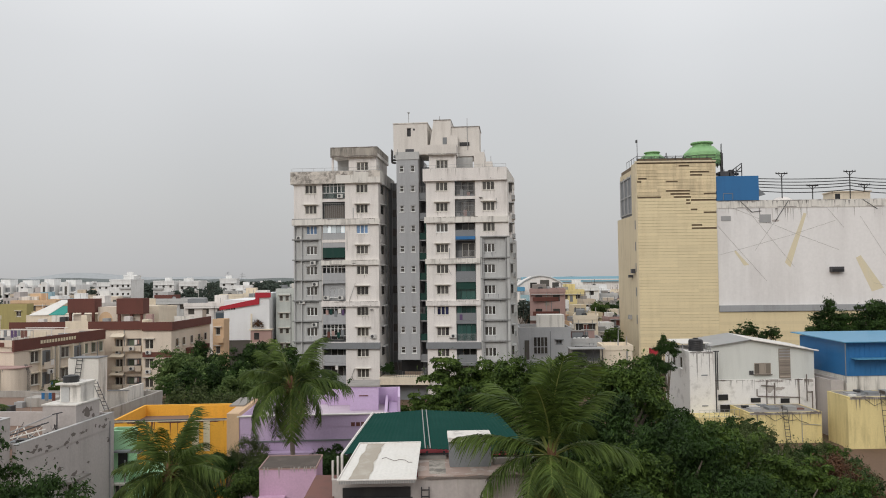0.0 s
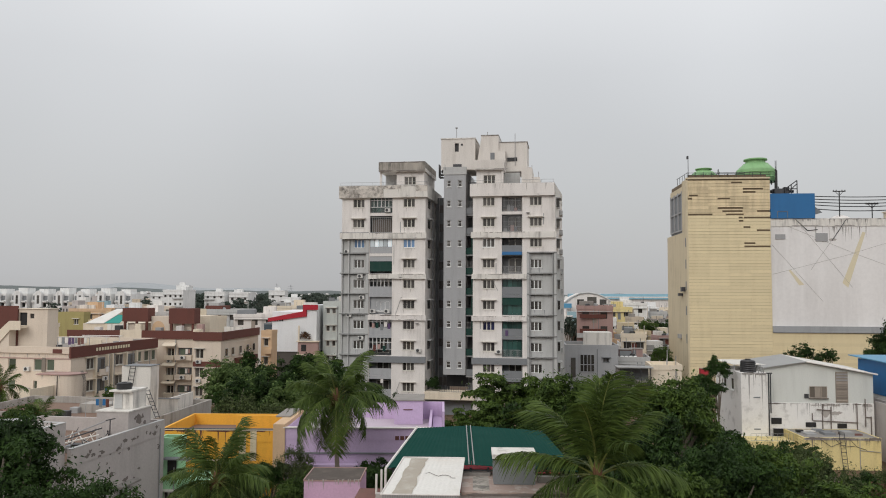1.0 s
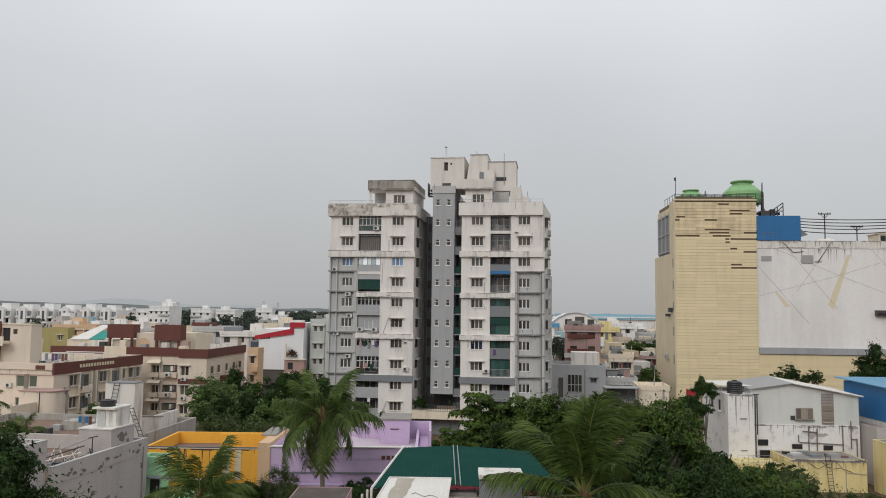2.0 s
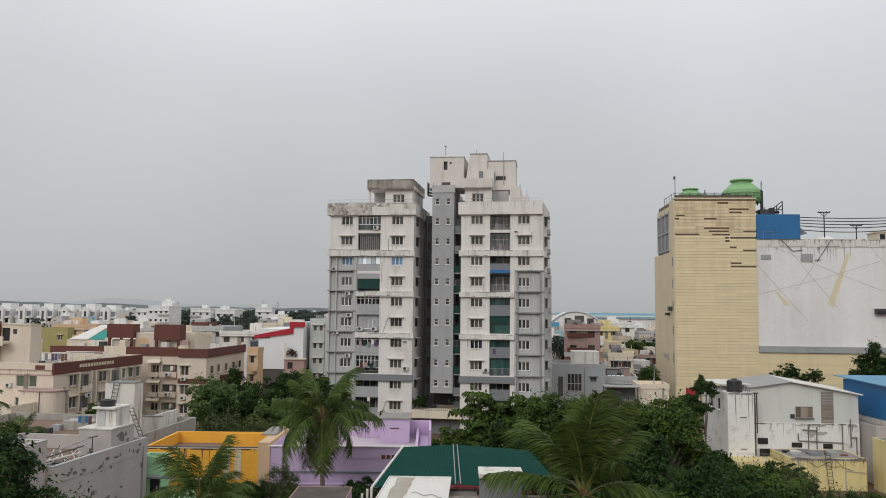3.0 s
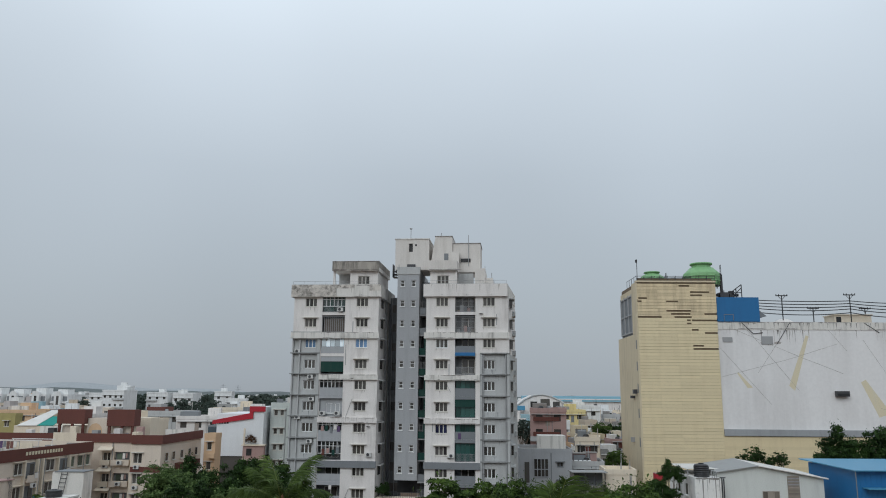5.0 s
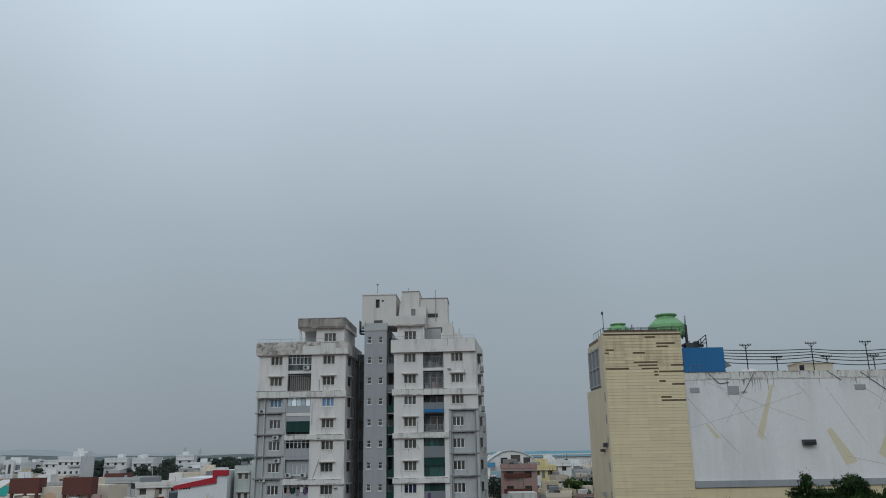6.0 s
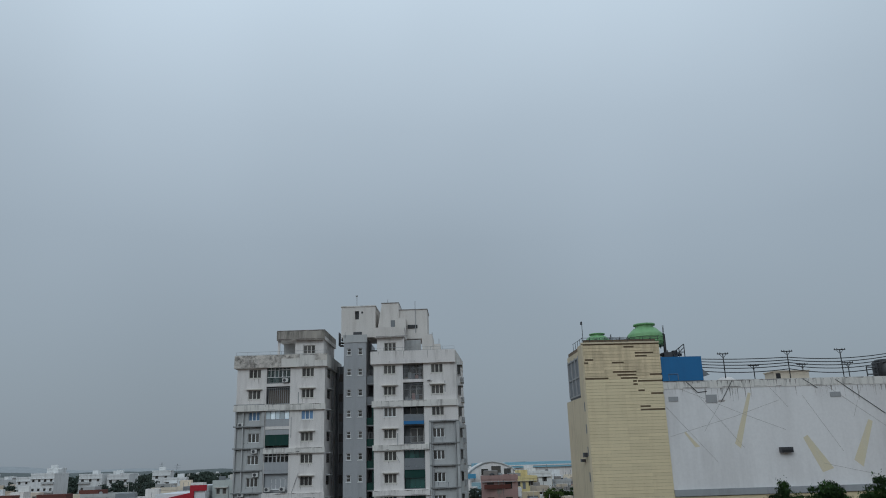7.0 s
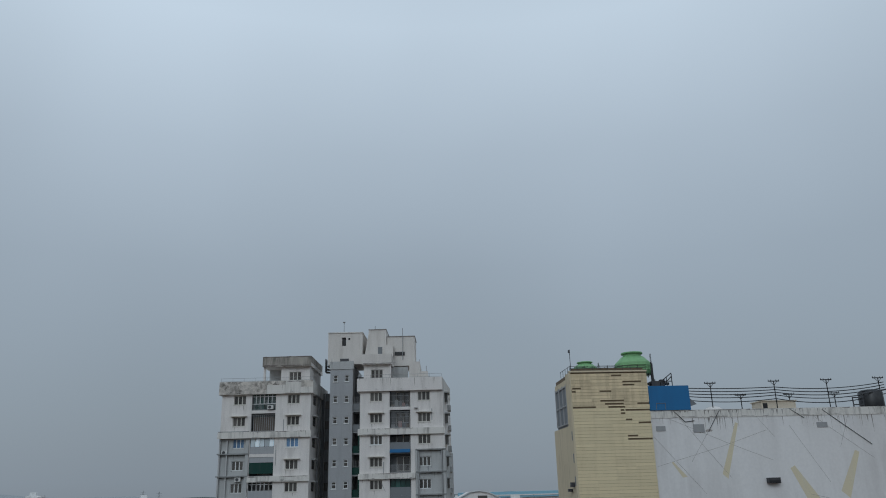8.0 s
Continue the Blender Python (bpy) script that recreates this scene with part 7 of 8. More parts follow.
def red_edge_building():
    h = thing("red_trim_building", "white building with a stepped red parapet trim and blue glazing", "building", (-39.2, 150, 0), -3)
    part("wall", boxes((0, 9.0, 0, 14, 6.0, 13.0)), BRIGHT_WHITE, h, "plain white gable wall")
    bm = bmesh.new()
    pts = [(-0.8, 12.6), (6.3, 14.0), (6.3, 15.3), (9.3, 15.3), (9.3, 14.3), (7.0, 14.3), (7.0, 13.0), (-0.8, 11.9)]
    f = [bm.verts.new((x, -0.3, z)) for x, z in pts]
    k = [bm.verts.new((x, 0.0, z)) for x, z in pts]
    bm.faces.new(f)
    bm.faces.new(k[::-1])
    for i in range(len(pts)):
        j = (i + 1) % len(pts)
        bm.faces.new((f[i], k[i], k[j], f[j]))
    part("red_trim", bm, RED, h, "bright red stepped parapet trim")
    part("upper_wall", boxes((0, 9.0, 0.02, 14, 13.004, 13.9), (6.9, 9.0, 0.02, 14, 13.904, 15.2)), BRIGHT_WHITE, h)
    for c in range(4):
        part("vent", boxes((0.4 + 0.5 * c, 0.75 + 0.5 * c, -0.05, -0.003, 12.0, 12.6)), BLACK, h)
    gl = part("glazed_bay", boxes((-2.0, -0.02, 1.0, 12, 0, 11.6)), GREY_DARK, h, "dark glazed side bay")
    for z in (1.5, 4.5, 7.5, 10):
        part("glass_panel", boxes((-1.9, -0.1, 0.94, 0.997, z, z + 1.3)), GLASS_SLATE, gl)
    part("shop_floor", boxes((0, 9.0, 0.3, 14, 0, 5.99)), GLASS, h, "dark glazed lower floors")
    tl = part("brick_balcony", boxes((5.6, 9.6, -1.2, -0.02, 5.6, 8.0)), ROSE, h, "brick red balcony block")
    part("balcony_slab", boxes((5.4, 9.8, -1.5, -0.02, 8.004, 8.2), (5.4, 9.8, -1.5, -0.02, 5.3, 5.596)), CREAM_PALE, tl)
    part("pillar", boxes((5.6, 5.9, -1.2, -0.9, 8.204, 11.2)), CREAM_PALE, tl)
    part("opening", boxes((6.3, 7.3, -1.25, -1.203, 6.2, 7.5)), BLACK, tl)
    vine = thing("balcony_shrub", "reddish flowering shrub on the brick balcony", "shrub", h.matrix_basis @ Vector((6.9, -0.7, 8.2)))
    vine_crown = new("crown", CROWNS["rust"])
    vine_crown.parent = vine
    vine_crown.matrix_basis = Matrix.Diagonal((1.3, 0.7, 1.2, 1))
    w = thing("grey_white_building", "pale grey rendered apartment building", "building", (-30, 152, 0), -3)
    hs = [(1.3 + 1.2 * i, 2.0 + 1.2 * i, z, z + 1.1) for i in range(2) for z in (4, 7, 10, 13.5)]
    house_block(w, 0.6, 7.5, 0, 12, 16.0, surface("greenish_grey_render", (0.52, 0.55, 0.52), dirt=0.6, dirt_colour=(0.28, 0.29, 0.27)), hs, 1, par=0.7, hood=True)
    for u in (3.6, 4.3, 5.4, 6.4):
        part("drain_pipe", rods([((u, -0.1, 0.2), (u, -0.1, 15.0))], 0.07), GREY_DARK if u > 5 else PIPE, w)
    for k in range(3):
        part("roof_wall", boxes((1.0 + 2.1 * k, 2.2 + 2.1 * k, 3.0, 3.3, 15.36, 16.7 + 0.3 * (k % 2))), (GREY_DARK, WHITE_OLD, GREY_BAY)[k], w)
    for z in (4.4, 8.0, 11.6):
        ac_unit(w, 4.5, 0.0, z)
        part("side_window", boxes((4.6, 5.2, -0.05, -0.003, z + 0.9, z + 2.0)), GLASS, w)
    o = thing("orange_house", "peach orange house with dark openings behind the cream block", "house", (-36.4, 132, 0), -4)
    house_block(o, 0, 1.9, 0, 3.0, 11.1, PEACH, [(0.5, 1.3, 8.4, 9.7), (0.5, 1.3, 5.2, 6.5)], 1, par=0.7, hood=True)
    part("balcony", boxes((0.9, 2.1, -0.9, -0.035, 7.1, 7.9)), PEACH, o)
    part("balcony", boxes((0.9, 2.1, -0.9, -0.035, 3.9, 4.7)), PEACH, o)


cream_block_near()
cream_block_far()


# ---- trees and palms ----
def crown_mesh(name, seed, boughs, sprays, flat, leaves, size, material, hang=0.3, lift=0.0):
    """A crown 1 m in radius and 1.5 m high: boughs that carry tufts of small bent leaves, thick on their upper sides, with gaps between.
    flat: how flat a tuft is; hang: how far leaves droop; lift: share of leaves on shoots that stand out of the crown."""
    g = np.random.default_rng(seed)
    tufts = [(0.0, 0.0, 0.62, 0.52, 0.42, 0.0)]
    for k in range(boughs):
        az = k * 2.39996 + g.uniform(-0.45, 0.45)
        el = math.asin(min(0.97, max(-0.42, -0.35 + 1.4 * (k + 0.5) / boughs + g.uniform(-0.15, 0.15))))
        reach = g.uniform(0.66, 1.0)
        way = np.array([math.cos(az) * math.cos(el), math.sin(az) * math.cos(el), 0.86 * math.sin(el)])
        for i in range(sprays):
            q = g.uniform(0.10, 0.21)
            c = way * reach * g.uniform(0.62, 1.0) + g.normal(size=3) * np.array([0.17, 0.17, 0.10])
            tufts.append((c[0], c[1], 0.62 + c[2], q, q * flat, 1.0))
    tufts = np.array(tufts)
    share = tufts[:, 3] ** 1.6 * np.where(tufts[:, 5] > 0, 1.0, 1.6)
    pick = g.choice(len(tufts), leaves, p=share / share.sum())
    t = tufts[pick]
    d = g.normal(size=(leaves, 3))
    d /= np.linalg.norm(d, axis=1)[:, None]
    d[:, 2] = np.where(g.random(leaves) < 0.72, np.abs(d[:, 2]), d[:, 2])
    rad = 1 - 0.55 * g.random(leaves) ** 1.6 + 0.14 * np.maximum(0, g.normal(size=leaves))
    c = t[:, :3] + d * np.stack([t[:, 3], t[:, 3], t[:, 4]], 1) * rad[:, None]
    shoot = g.random(leaves) < lift
    c[shoot, 2] += g.random(shoot.sum()) ** 1.5 * 0.26
    out = d * 0.55 + g.normal(size=(leaves, 3)) * 0.45 + np.array([0, 0, 0.65])
    out /= np.linalg.norm(out, axis=1)[:, None]
    along = np.cross(out, g.normal(size=(leaves, 3)))
    along /= np.linalg.norm(along, axis=1)[:, None]
    along[:, 2] -= hang
    side = np.cross(out, along)
    side /= np.linalg.norm(side, axis=1)[:, None]
    s = size * (0.55 + 0.9 * g.random(leaves))[:, None]
    verts = np.empty((leaves, 4, 3))
    verts[:, 0] = c - along * s * 0.5
    verts[:, 1] = c + side * s * 0.26 + out * s * 0.1
    verts[:, 2] = c + along * s * 0.65
    verts[:, 3] = c - side * s * 0.26 + out * s * 0.1
    me = bpy.data.meshes.new(name)
    idx = np.arange(leaves * 4).reshape(-1, 4)
    me.from_pydata(verts.reshape(-1, 3).tolist(), [], np.concatenate([idx[:, [0, 1, 2]], idx[:, [0, 2, 3]]]).tolist())
    me.materials.append(material)
    return me


# boughs, tufts a bough, flatness, leaves, leaf size, droop, upright shoots
CROWNS = {}
for seed, (key, mat, nb, ns, flat, count, size, hang, lift) in enumerate((
        ("dark", LEAF_DARK, 15, 8, 0.75, 15000, 0.068, 0.5, 0.03), ("dark_b", LEAF_DARK, 13, 8, 0.62, 14000, 0.070, 0.4, 0.05),
        ("mid", LEAF_MID, 14, 6, 0.36, 13000, 0.075, 0.15, 0.02), ("mid_b", LEAF_MID, 15, 8, 0.55, 15000, 0.064, 0.3, 0.05),
        ("wild", LEAF_WILD, 12, 6, 0.9, 9000, 0.055, 0.3, 0.25), ("rust", LEAF_RUST, 12, 6, 0.8, 8000, 0.06, 0.3, 0.2),
        ("fine", LEAF_DARK, 16, 8, 0.7, 19000, 0.052, 0.4, 0.12), ("sparse", LEAF_DARK, 10, 5, 0.5, 6000, 0.085, 0.25, 0.05),
        ("bright", LEAF_BRIGHT, 14, 8, 0.5, 14000, 0.066, 0.2, 0.05), ("far", LEAF_HAZED, 12, 6, 0.6, 2200, 0.15, 0.3, 0.03), ("far_b", LEAF_HAZED, 12, 6, 0.5, 2200, 0.15, 0.2, 0.03))):
    CROWNS[key] = crown_mesh("crown", seed + 31, nb, ns, flat, count, size, mat, hang, lift)


def limb_mesh(seed):
    g = random.Random(seed)
    bm = bmesh.new()
    rod(bm, (0, 0, 0), (0.05, 0.02, 0.45), 0.09, 9, 0.065)
    for k in range(6):
        a = k * 1.05 + g.uniform(-0.3, 0.3)
        mid = Vector((0.3 * math.cos(a), 0.3 * math.sin(a), 0.75))
        rod(bm, (0.05, 0.02, 0.42), mid, 0.045, 6, 0.03)
        rod(bm, mid, mid + Vector((0.25 * math.cos(a + 0.4), 0.25 * math.sin(a + 0.4), 0.3)), 0.03, 5, 0.012)
    return mesh_of("trunk", bm, BARK)


TRUNKS = [limb_mesh(k) for k in range(3)]
TREE_LABELS = {"dark": "broad dark green tree with a dense uneven crown", "dark_b": "dense dark green tree among the houses", "mid": "bright green leafy tree with a rounded crown",
               "mid_b": "fresh green leafy tree beside the buildings", "fine": "dark fine-leaved tree close to the grey house", "sparse": "thin dark green tree with gaps in its crown", "rust": "small tree with sparse reddish brown leaves", "wild": "dusty olive tree with thin wispy foliage",
               "bright": "pale yellow-green leafy tree with a domed crown", "far": "distant tree greyed by painted haze between the houses", "far_b": "distant rounded tree greyed by painted haze between the houses"}


def tree(kind, x, y, top, r, turn=0.0, crown_h=None, group="leafy trees"):
    """A tree whose crown ends at height top and is r metres in radius."""
    ch = min(top * 0.92, crown_h or r * 1.7)
    t = thing("tree", TREE_LABELS[kind], "tree", (x, y, 0), turn, group)
    tr = new("trunk", TRUNKS[int(abs(x) * 7) % 3])
    tr.parent = t
    sc_ = (top - ch * 0.5) / 1.0
    tr.matrix_basis = Matrix.Diagonal((min(r, sc_), min(r, sc_), max(1.0, top - ch * 0.45), 1))
    c = new("crown", CROWNS[kind])
    c.parent = t
    c.matrix_basis = pose(0, 0, top - ch) @ Matrix.Diagonal((r, r, ch / 1.5, 1))
    return t


red_edge_building()


def frond_mesh(name, length, droop, material, seed, pairs=92, rib_mat=None):
    """A palm frond: an arching, thick-footed rib with two rows of long leaflets that bend and hang."""
    g = random.Random(seed)
    verts, faces, ribs = [], [], 0
    sway = g.uniform(-0.12, 0.12)

    def rib(s):
        return Vector((length * (s - 0.18 * droop * s * s * s), length * sway * s * s, length * (0.42 * s - droop * s * s)))

    for k in range(12):
        s0, s1 = k / 12, (k + 1) / 12
        w0, w1 = 0.062 * (1 - s0) ** 1.3 + 0.012, 0.062 * (1 - s1) ** 1.3 + 0.012
        a, b = rib(s0), rib(s1)
        n0 = len(verts)
        verts += [a + Vector((0, -w0, 0)), a + Vector((0, w0, 0)), b + Vector((0, w1, 0)), b + Vector((0, -w1, 0)), a - Vector((0, 0, w0)), b - Vector((0, 0, w1))]
        faces += [(n0, n0 + 1, n0 + 2, n0 + 3), (n0, n0 + 3, n0 + 5, n0 + 4), (n0 + 2, n0 + 1, n0 + 4, n0 + 5)]
        ribs += 3
    for k in range(pairs):
        s = 0.17 + 0.83 * (k / (pairs - 1)) ** 0.95
        base, tang = rib(s), (rib(min(1, s + 0.02)) - rib(s - 0.02)).normalized()
        span = length * 0.27 * (0.35 + 0.75 * math.sin(math.pi * min(1, s * 0.80 + 0.12)))
        for sg in (-1, 1):
            if g.random() < 0.05:
                continue
            ln = span * g.uniform(0.75, 1.15)
            out = (Vector((0, sg, 0)) * g.uniform(0.5, 0.75) + tang * g.uniform(0.4, 0.7) + Vector((0, 0, g.uniform(0.0, 0.25)))).normalized()
            sag = g.uniform(0.55, 1.25)
            pts = [base + out * ln * q - Vector((0, 0, ln * sag * q * q * (0.85 if q < 0.9 else 0.95))) for q in (0.0, 0.36, 0.7, 1.0)]
            wv = (tang + Vector((0, 0, g.uniform(-0.5, 0.5)))).normalized() * 0.024 * (length / 3.6)
            n0 = len(verts)
            verts += [pts[0] - wv * 0.7, pts[0] + wv * 0.7, pts[1] + wv * 1.1, pts[1] - wv * 1.1, pts[2] + wv * 0.9, pts[2] - wv * 0.9, pts[3]]
            faces += [(n0, n0 + 1, n0 + 2, n0 + 3), (n0 + 3, n0 + 2, n0 + 4, n0 + 5), (n0 + 5, n0 + 4, n0 + 6)]
    me = bpy.data.meshes.new(name)
    me.from_pydata([tuple(v) for v in verts], [], faces)
    me.materials.append(material)
    me.materials.append(rib_mat or LEAF_RIB)
    for p in me.polygons[:ribs]:
        p.material_index = 1
    return me


FRONDS = [frond_mesh("frond", 3.7, d, LEAF_PALM, k) for k, d in enumerate((0.22, 0.36, 0.52, 0.70, 0.88, 0.45, 0.62))]
FROND_YELLOW, FROND_DEAD = frond_mesh("frond", 3.4, 0.8, LEAF_YELLOW, 9, 84), frond_mesh("frond", 2.9, 0.9, LEAF_DEAD, 10, 60, LEAF_DEAD)


def palm(x, y, crown, scale, seed, label, lean=(0.5, 0.3), n=26, upright=1.0, heart=1.0):
    """A coconut palm with a ringed trunk, arching fronds, a rusty fibrous heart and bunches of nuts."""
    g = random.Random(seed)
    p = thing("coconut_palm", label, "palm tree", (x, y, 0), 0, "coconut palms")
    bm = bmesh.new()
    steps = 22
    pts = [Vector((lean[0] * (1 - s) ** 2, lean[1] * (1 - s) ** 2, crown * s)) for s in [k / steps for k in range(steps + 1)]]
    for k, (a, b) in enumerate(zip(pts, pts[1:])):
        r = 0.2 - 0.06 * k / steps
        rod(bm, a, b, r * 1.06, 9, r * 0.97)
    part("trunk", bm, BARK, p, "ringed grey palm trunk")
    for k in range(n):
        tier = k / n
        a = k * 137.5 + g.uniform(-18, 18)
        up = 70 - 150 * tier + g.uniform(-9, 9)
        me, lab = FRONDS[min(4, int(tier * 4.2 + g.uniform(0, 1.0)))] if g.random() < 0.7 else g.choice(FRONDS[5:]), ""
        if scale > 0.8 and k in (n - 1, n - 4):
            me, lab = FROND_YELLOW, "yellowing old frond"
        elif scale > 0.8 and k == n - 2:
            me, lab = FROND_DEAD, "withered brown frond"
        if tier < 0.36 and upright > 1:
            up += 26
        f = tagged(new("frond", me), lab)
        f.parent = p
        f.matrix_basis = pose(0, 0, crown, 0, 0, a) @ pose(0.08, 0, 0, g.uniform(-16, 16), -up * 0.8, 0) @ Matrix.Scale(scale * g.uniform(0.82, 1.1) * (upright if tier < 0.45 else 1.0), 4)
    for k in range(9):
        a = k * 0.71 + g.uniform(-0.2, 0.2)
        rr = 0.3 * heart
        part("coconut", lathe([(0.02, -0.15), (0.1, -0.1), (0.13, 0.0), (0.1, 0.1), (0.03, 0.15)], 8, (rr * math.cos(a), rr * math.sin(a), crown - 0.3 - 0.16 * (k % 3))), NUT, p)
    for k in range(12):
        a = k * 0.5236 + g.uniform(-0.2, 0.2)
        foot, tip = Vector((0.1 * math.cos(a), 0.1 * math.sin(a), crown - 0.35)), Vector((0.48 * heart * math.cos(a), 0.48 * heart * math.sin(a), crown + g.uniform(-0.45, 0.5)))
        bm = bmesh.new()
        rod(bm, foot, tip, 0.09, 5, 0.03)
        part("leaf_sheath", bm, SHEATH if k % 3 else LEAF_RIB, p, "rusty fibrous leaf sheath" if k % 3 else "")
    part("crown_heart", lathe([(0.15, -0.6), (0.3 * heart, -0.15), (0.22, 0.3), (0.05, 0.9)], 9, (0, 0, crown)), SHEATH, p)
    return p


palm(6.0, 36.0, 9.5, 1.06, 3, "large coconut palm with long drooping fronds", n=32, upright=1.16, heart=0.8)
palm(-9.6, 55.0, 10.3, 1.1, 5, "coconut palm with a ragged hanging crown before the lilac house", n=28, heart=1.5)
palm(-13.9, 42.0, 7.5, 0.9, 8, "young coconut palm with a spreading star of fronds", n=31)
palm(-50.2, 80.0, 7.6, 0.75, 12, "small distant coconut palm by the cream annexe", n=16)
palm(-34.6, 60.5, 7.6, 0.6, 13, "small coconut palm behind the grey house", n=14)

for kind, x, y, top, r in (
        # between the cream blocks and the tower
        ("bright", -30.8, 96, 9.4, 3.4), ("bright", -28.5, 94, 8.6, 4.2), ("dark", -24.0, 92, 8.0, 4.0), ("wild", -25.5, 84, 6.2, 3.8), ("bright", -20.0, 90, 7.4, 4.2), ("wild", -20.5, 80, 6.0, 3.6), ("sparse", -27.0, 88, 8.4, 2.6), ("mid_b", -17.6, 57, 5.4, 1.7), ("fine", -15.0, 57.5, 5.2, 1.6),
        ("dark_b", -16.0, 95, 8.2, 4.2), ("bright", -15.0, 82, 5.8, 3.8), ("dark", -11.5, 92, 6.2, 3.4), ("dark_b", -30.0, 106, 8.6, 4.0), ("dark", -24, 110, 8.8, 4.2), ("mid", -19.5, 104, 9.0, 3.6), ("dark", -35.5, 112, 6.2, 3.2), ("wild", -15.5, 76, 4.0, 2.6),
        # before the tower's right foot
        ("mid", 4.2, 86, 9.4, 5.0), ("mid_b", 9.5, 84, 9.2, 4.6), ("mid", 1.0, 82, 6.4, 3.4), ("dark", 6.5, 78, 6.4, 4.0), ("mid_b", 13.8, 88, 8.0, 4.0), ("wild", 19.5, 98, 7.2, 3.8), ("wild", 16.0, 94, 6.6, 3.4),
        ("dark_b", 0.5, 74, 3.8, 3.2), ("wild", 24.0, 104, 6.0, 3.4), ("dark", 11.0, 66, 6.8, 3.6), ("wild", 6.0, 62, 5.4, 3.4),
        # dark trees before the white house
        ("mid_b", 18.4, 68, 10.6, 4.6), ("dark_b", 23.2, 80, 8.9, 2.2), ("dark", 25.4, 82, 9.3, 1.7), ("dark_b", 27.7, 86, 10.7, 1.5), ("mid_b", 20.6, 76, 8.4, 2.6), ("dark_b", 14.4, 60, 7.6, 4.2), ("dark", 21.2, 62, 6.4, 3.8), ("dark_b", 26.8, 72, 3.6, 3.0),
        ("dark", 16.5, 58, 5.2, 2.6), ("dark_b", 19.0, 58, 5.0, 2.6), ("dark", 22.5, 66, 5.2, 2.6), ("dark_b", 24.4, 68, 4.6, 2.4), ("dark", 13.0, 55, 5.2, 2.6), ("dark_b", 20.2, 72, 5.6, 2.6), ("dark", 9.4, 56, 5.0, 2.6),
        # along the bottom
        ("mid_b", 12.6, 46, 7.8, 3.4), ("fine", 16.2, 48, 8.8, 3.4), ("mid_b", 19.8, 50, 8.2, 3.2), ("mid", 22.4, 46, 7.2, 3.0), ("rust", 25.6, 47, 6.4, 2.6), ("fine", 11.6, 40, 6.6, 3.0), ("fine", 17.6, 41, 7.0, 3.2), ("wild", 24.2, 54, 6.8, 2.4),
        ("fine", 22.6, 39, 6.6, 2.8), ("wild", 27.6, 50, 5.4, 2.4), ("dark_b", 29.5, 52, 4.4, 2.6), ("fine", 27.0, 42, 5.2, 2.4), ("rust", 25.6, 41, 6.2, 2.2), ("mid_b", 24.6, 43, 6.3, 2.0),
        # bushes before the yellow sheds
        ("sparse", 31.6, 72, 4.0, 1.7), ("mid", 30.2, 60, 3.9, 2.0), ("wild", 26.6, 58, 4.8, 2.0), ("mid_b", 33.2, 64, 3.0, 1.9), ("sparse", 28.6, 64, 4.8, 2.0), ("rust", 34.4, 60, 2.8, 1.7), ("wild", 31.8, 55, 3.6, 1.7), ("wild", 25.6, 60, 6.0, 1.3), ("sparse", 26.6, 62, 6.2, 1.2), ("dark", 29.4, 60, 4.2, 2.0), ("wild", 32.2, 62, 3.9, 2.0), ("mid_b", 33.6, 62, 3.9, 1.6), ("dark_b", 25.0, 62, 5.6, 2.2), ("rust", 30.8, 57, 4.2, 1.3),
        # against the cinema wall
        ("sparse", 44.0, 106, 10.2, 1.5), ("sparse", 46.6, 107, 11.2, 2.0), ("sparse", 49.6, 107, 10.5, 1.5), ("dark_b", 58.0, 106, 13.2, 4.0), ("dark", 64.0, 104, 13.8, 4.4), ("dark_b", 70.0, 104, 13.4, 4.6), ("mid_b", 34.6, 138, 8.4, 2.4), ("mid_b", 46.5, 200, 11.0, 4.6), ("dark", 51.0, 204, 10.6, 4.0),
        # lower left corner
        ("fine", -17.8, 28, 13.5, 2.8), ("fine", -12.7, 25, 11.7, 2.3), ("fine", -15.6, 25.5, 11.4, 2.2), ("fine", -20.5, 30, 13.0, 2.6),
        # greenery on and behind the grey house
        ("mid", -30.5, 60, 6.6, 2.0), ("mid_b", -34.6, 58, 9.2, 2.0), ("dark_b", -32.4, 58.5, 8.0, 1.5), ("dark_b", -35.0, 62, 7.0, 2.4), ("mid_b", -40.0, 88, 7.2, 2.6), ("mid", -42.5, 92, 6.8, 2.2), ("wild", -36.5, 84, 6.0, 2.4),
        # shrubs round the lilac and pink houses
        ("dark", -7.0, 52, 6.0, 1.9), ("mid_b", -11.4, 50, 5.8, 2.2), ("mid", -13.4, 46, 4.6, 2.4), ("dark_b", -16.2, 53, 5.8, 2.2), ("dark", -4.6, 53, 6.6, 2.0), ("dark_b", -10.6, 40, 4.0, 2.2), ("mid", -16.8, 46, 3.6, 2.4), ("wild", -12.0, 56, 5.0, 1.8), ("wild", -13.0, 57.4, 6.2, 1.5), ("dark", -7.4, 57.4, 5.4, 1.6), ("mid_b", -10.4, 53, 4.8, 1.7)):
    tree(kind, x, y, top, r, (x * 37 + y * 17) % 360)

shrub = thing("podium_shrub", "dark green shrub growing on the tower's podium", "shrub")
shrub.matrix_basis = pose(0, 111, 0, 0, 0, -7) @ pose(-5.4, 0.2, 3.45)
sc_ = new("crown", CROWNS["dark"])
sc_.parent = shrub
sc_.matrix_basis = Matrix.Diagonal((1.15, 1.0, 1.35, 1))


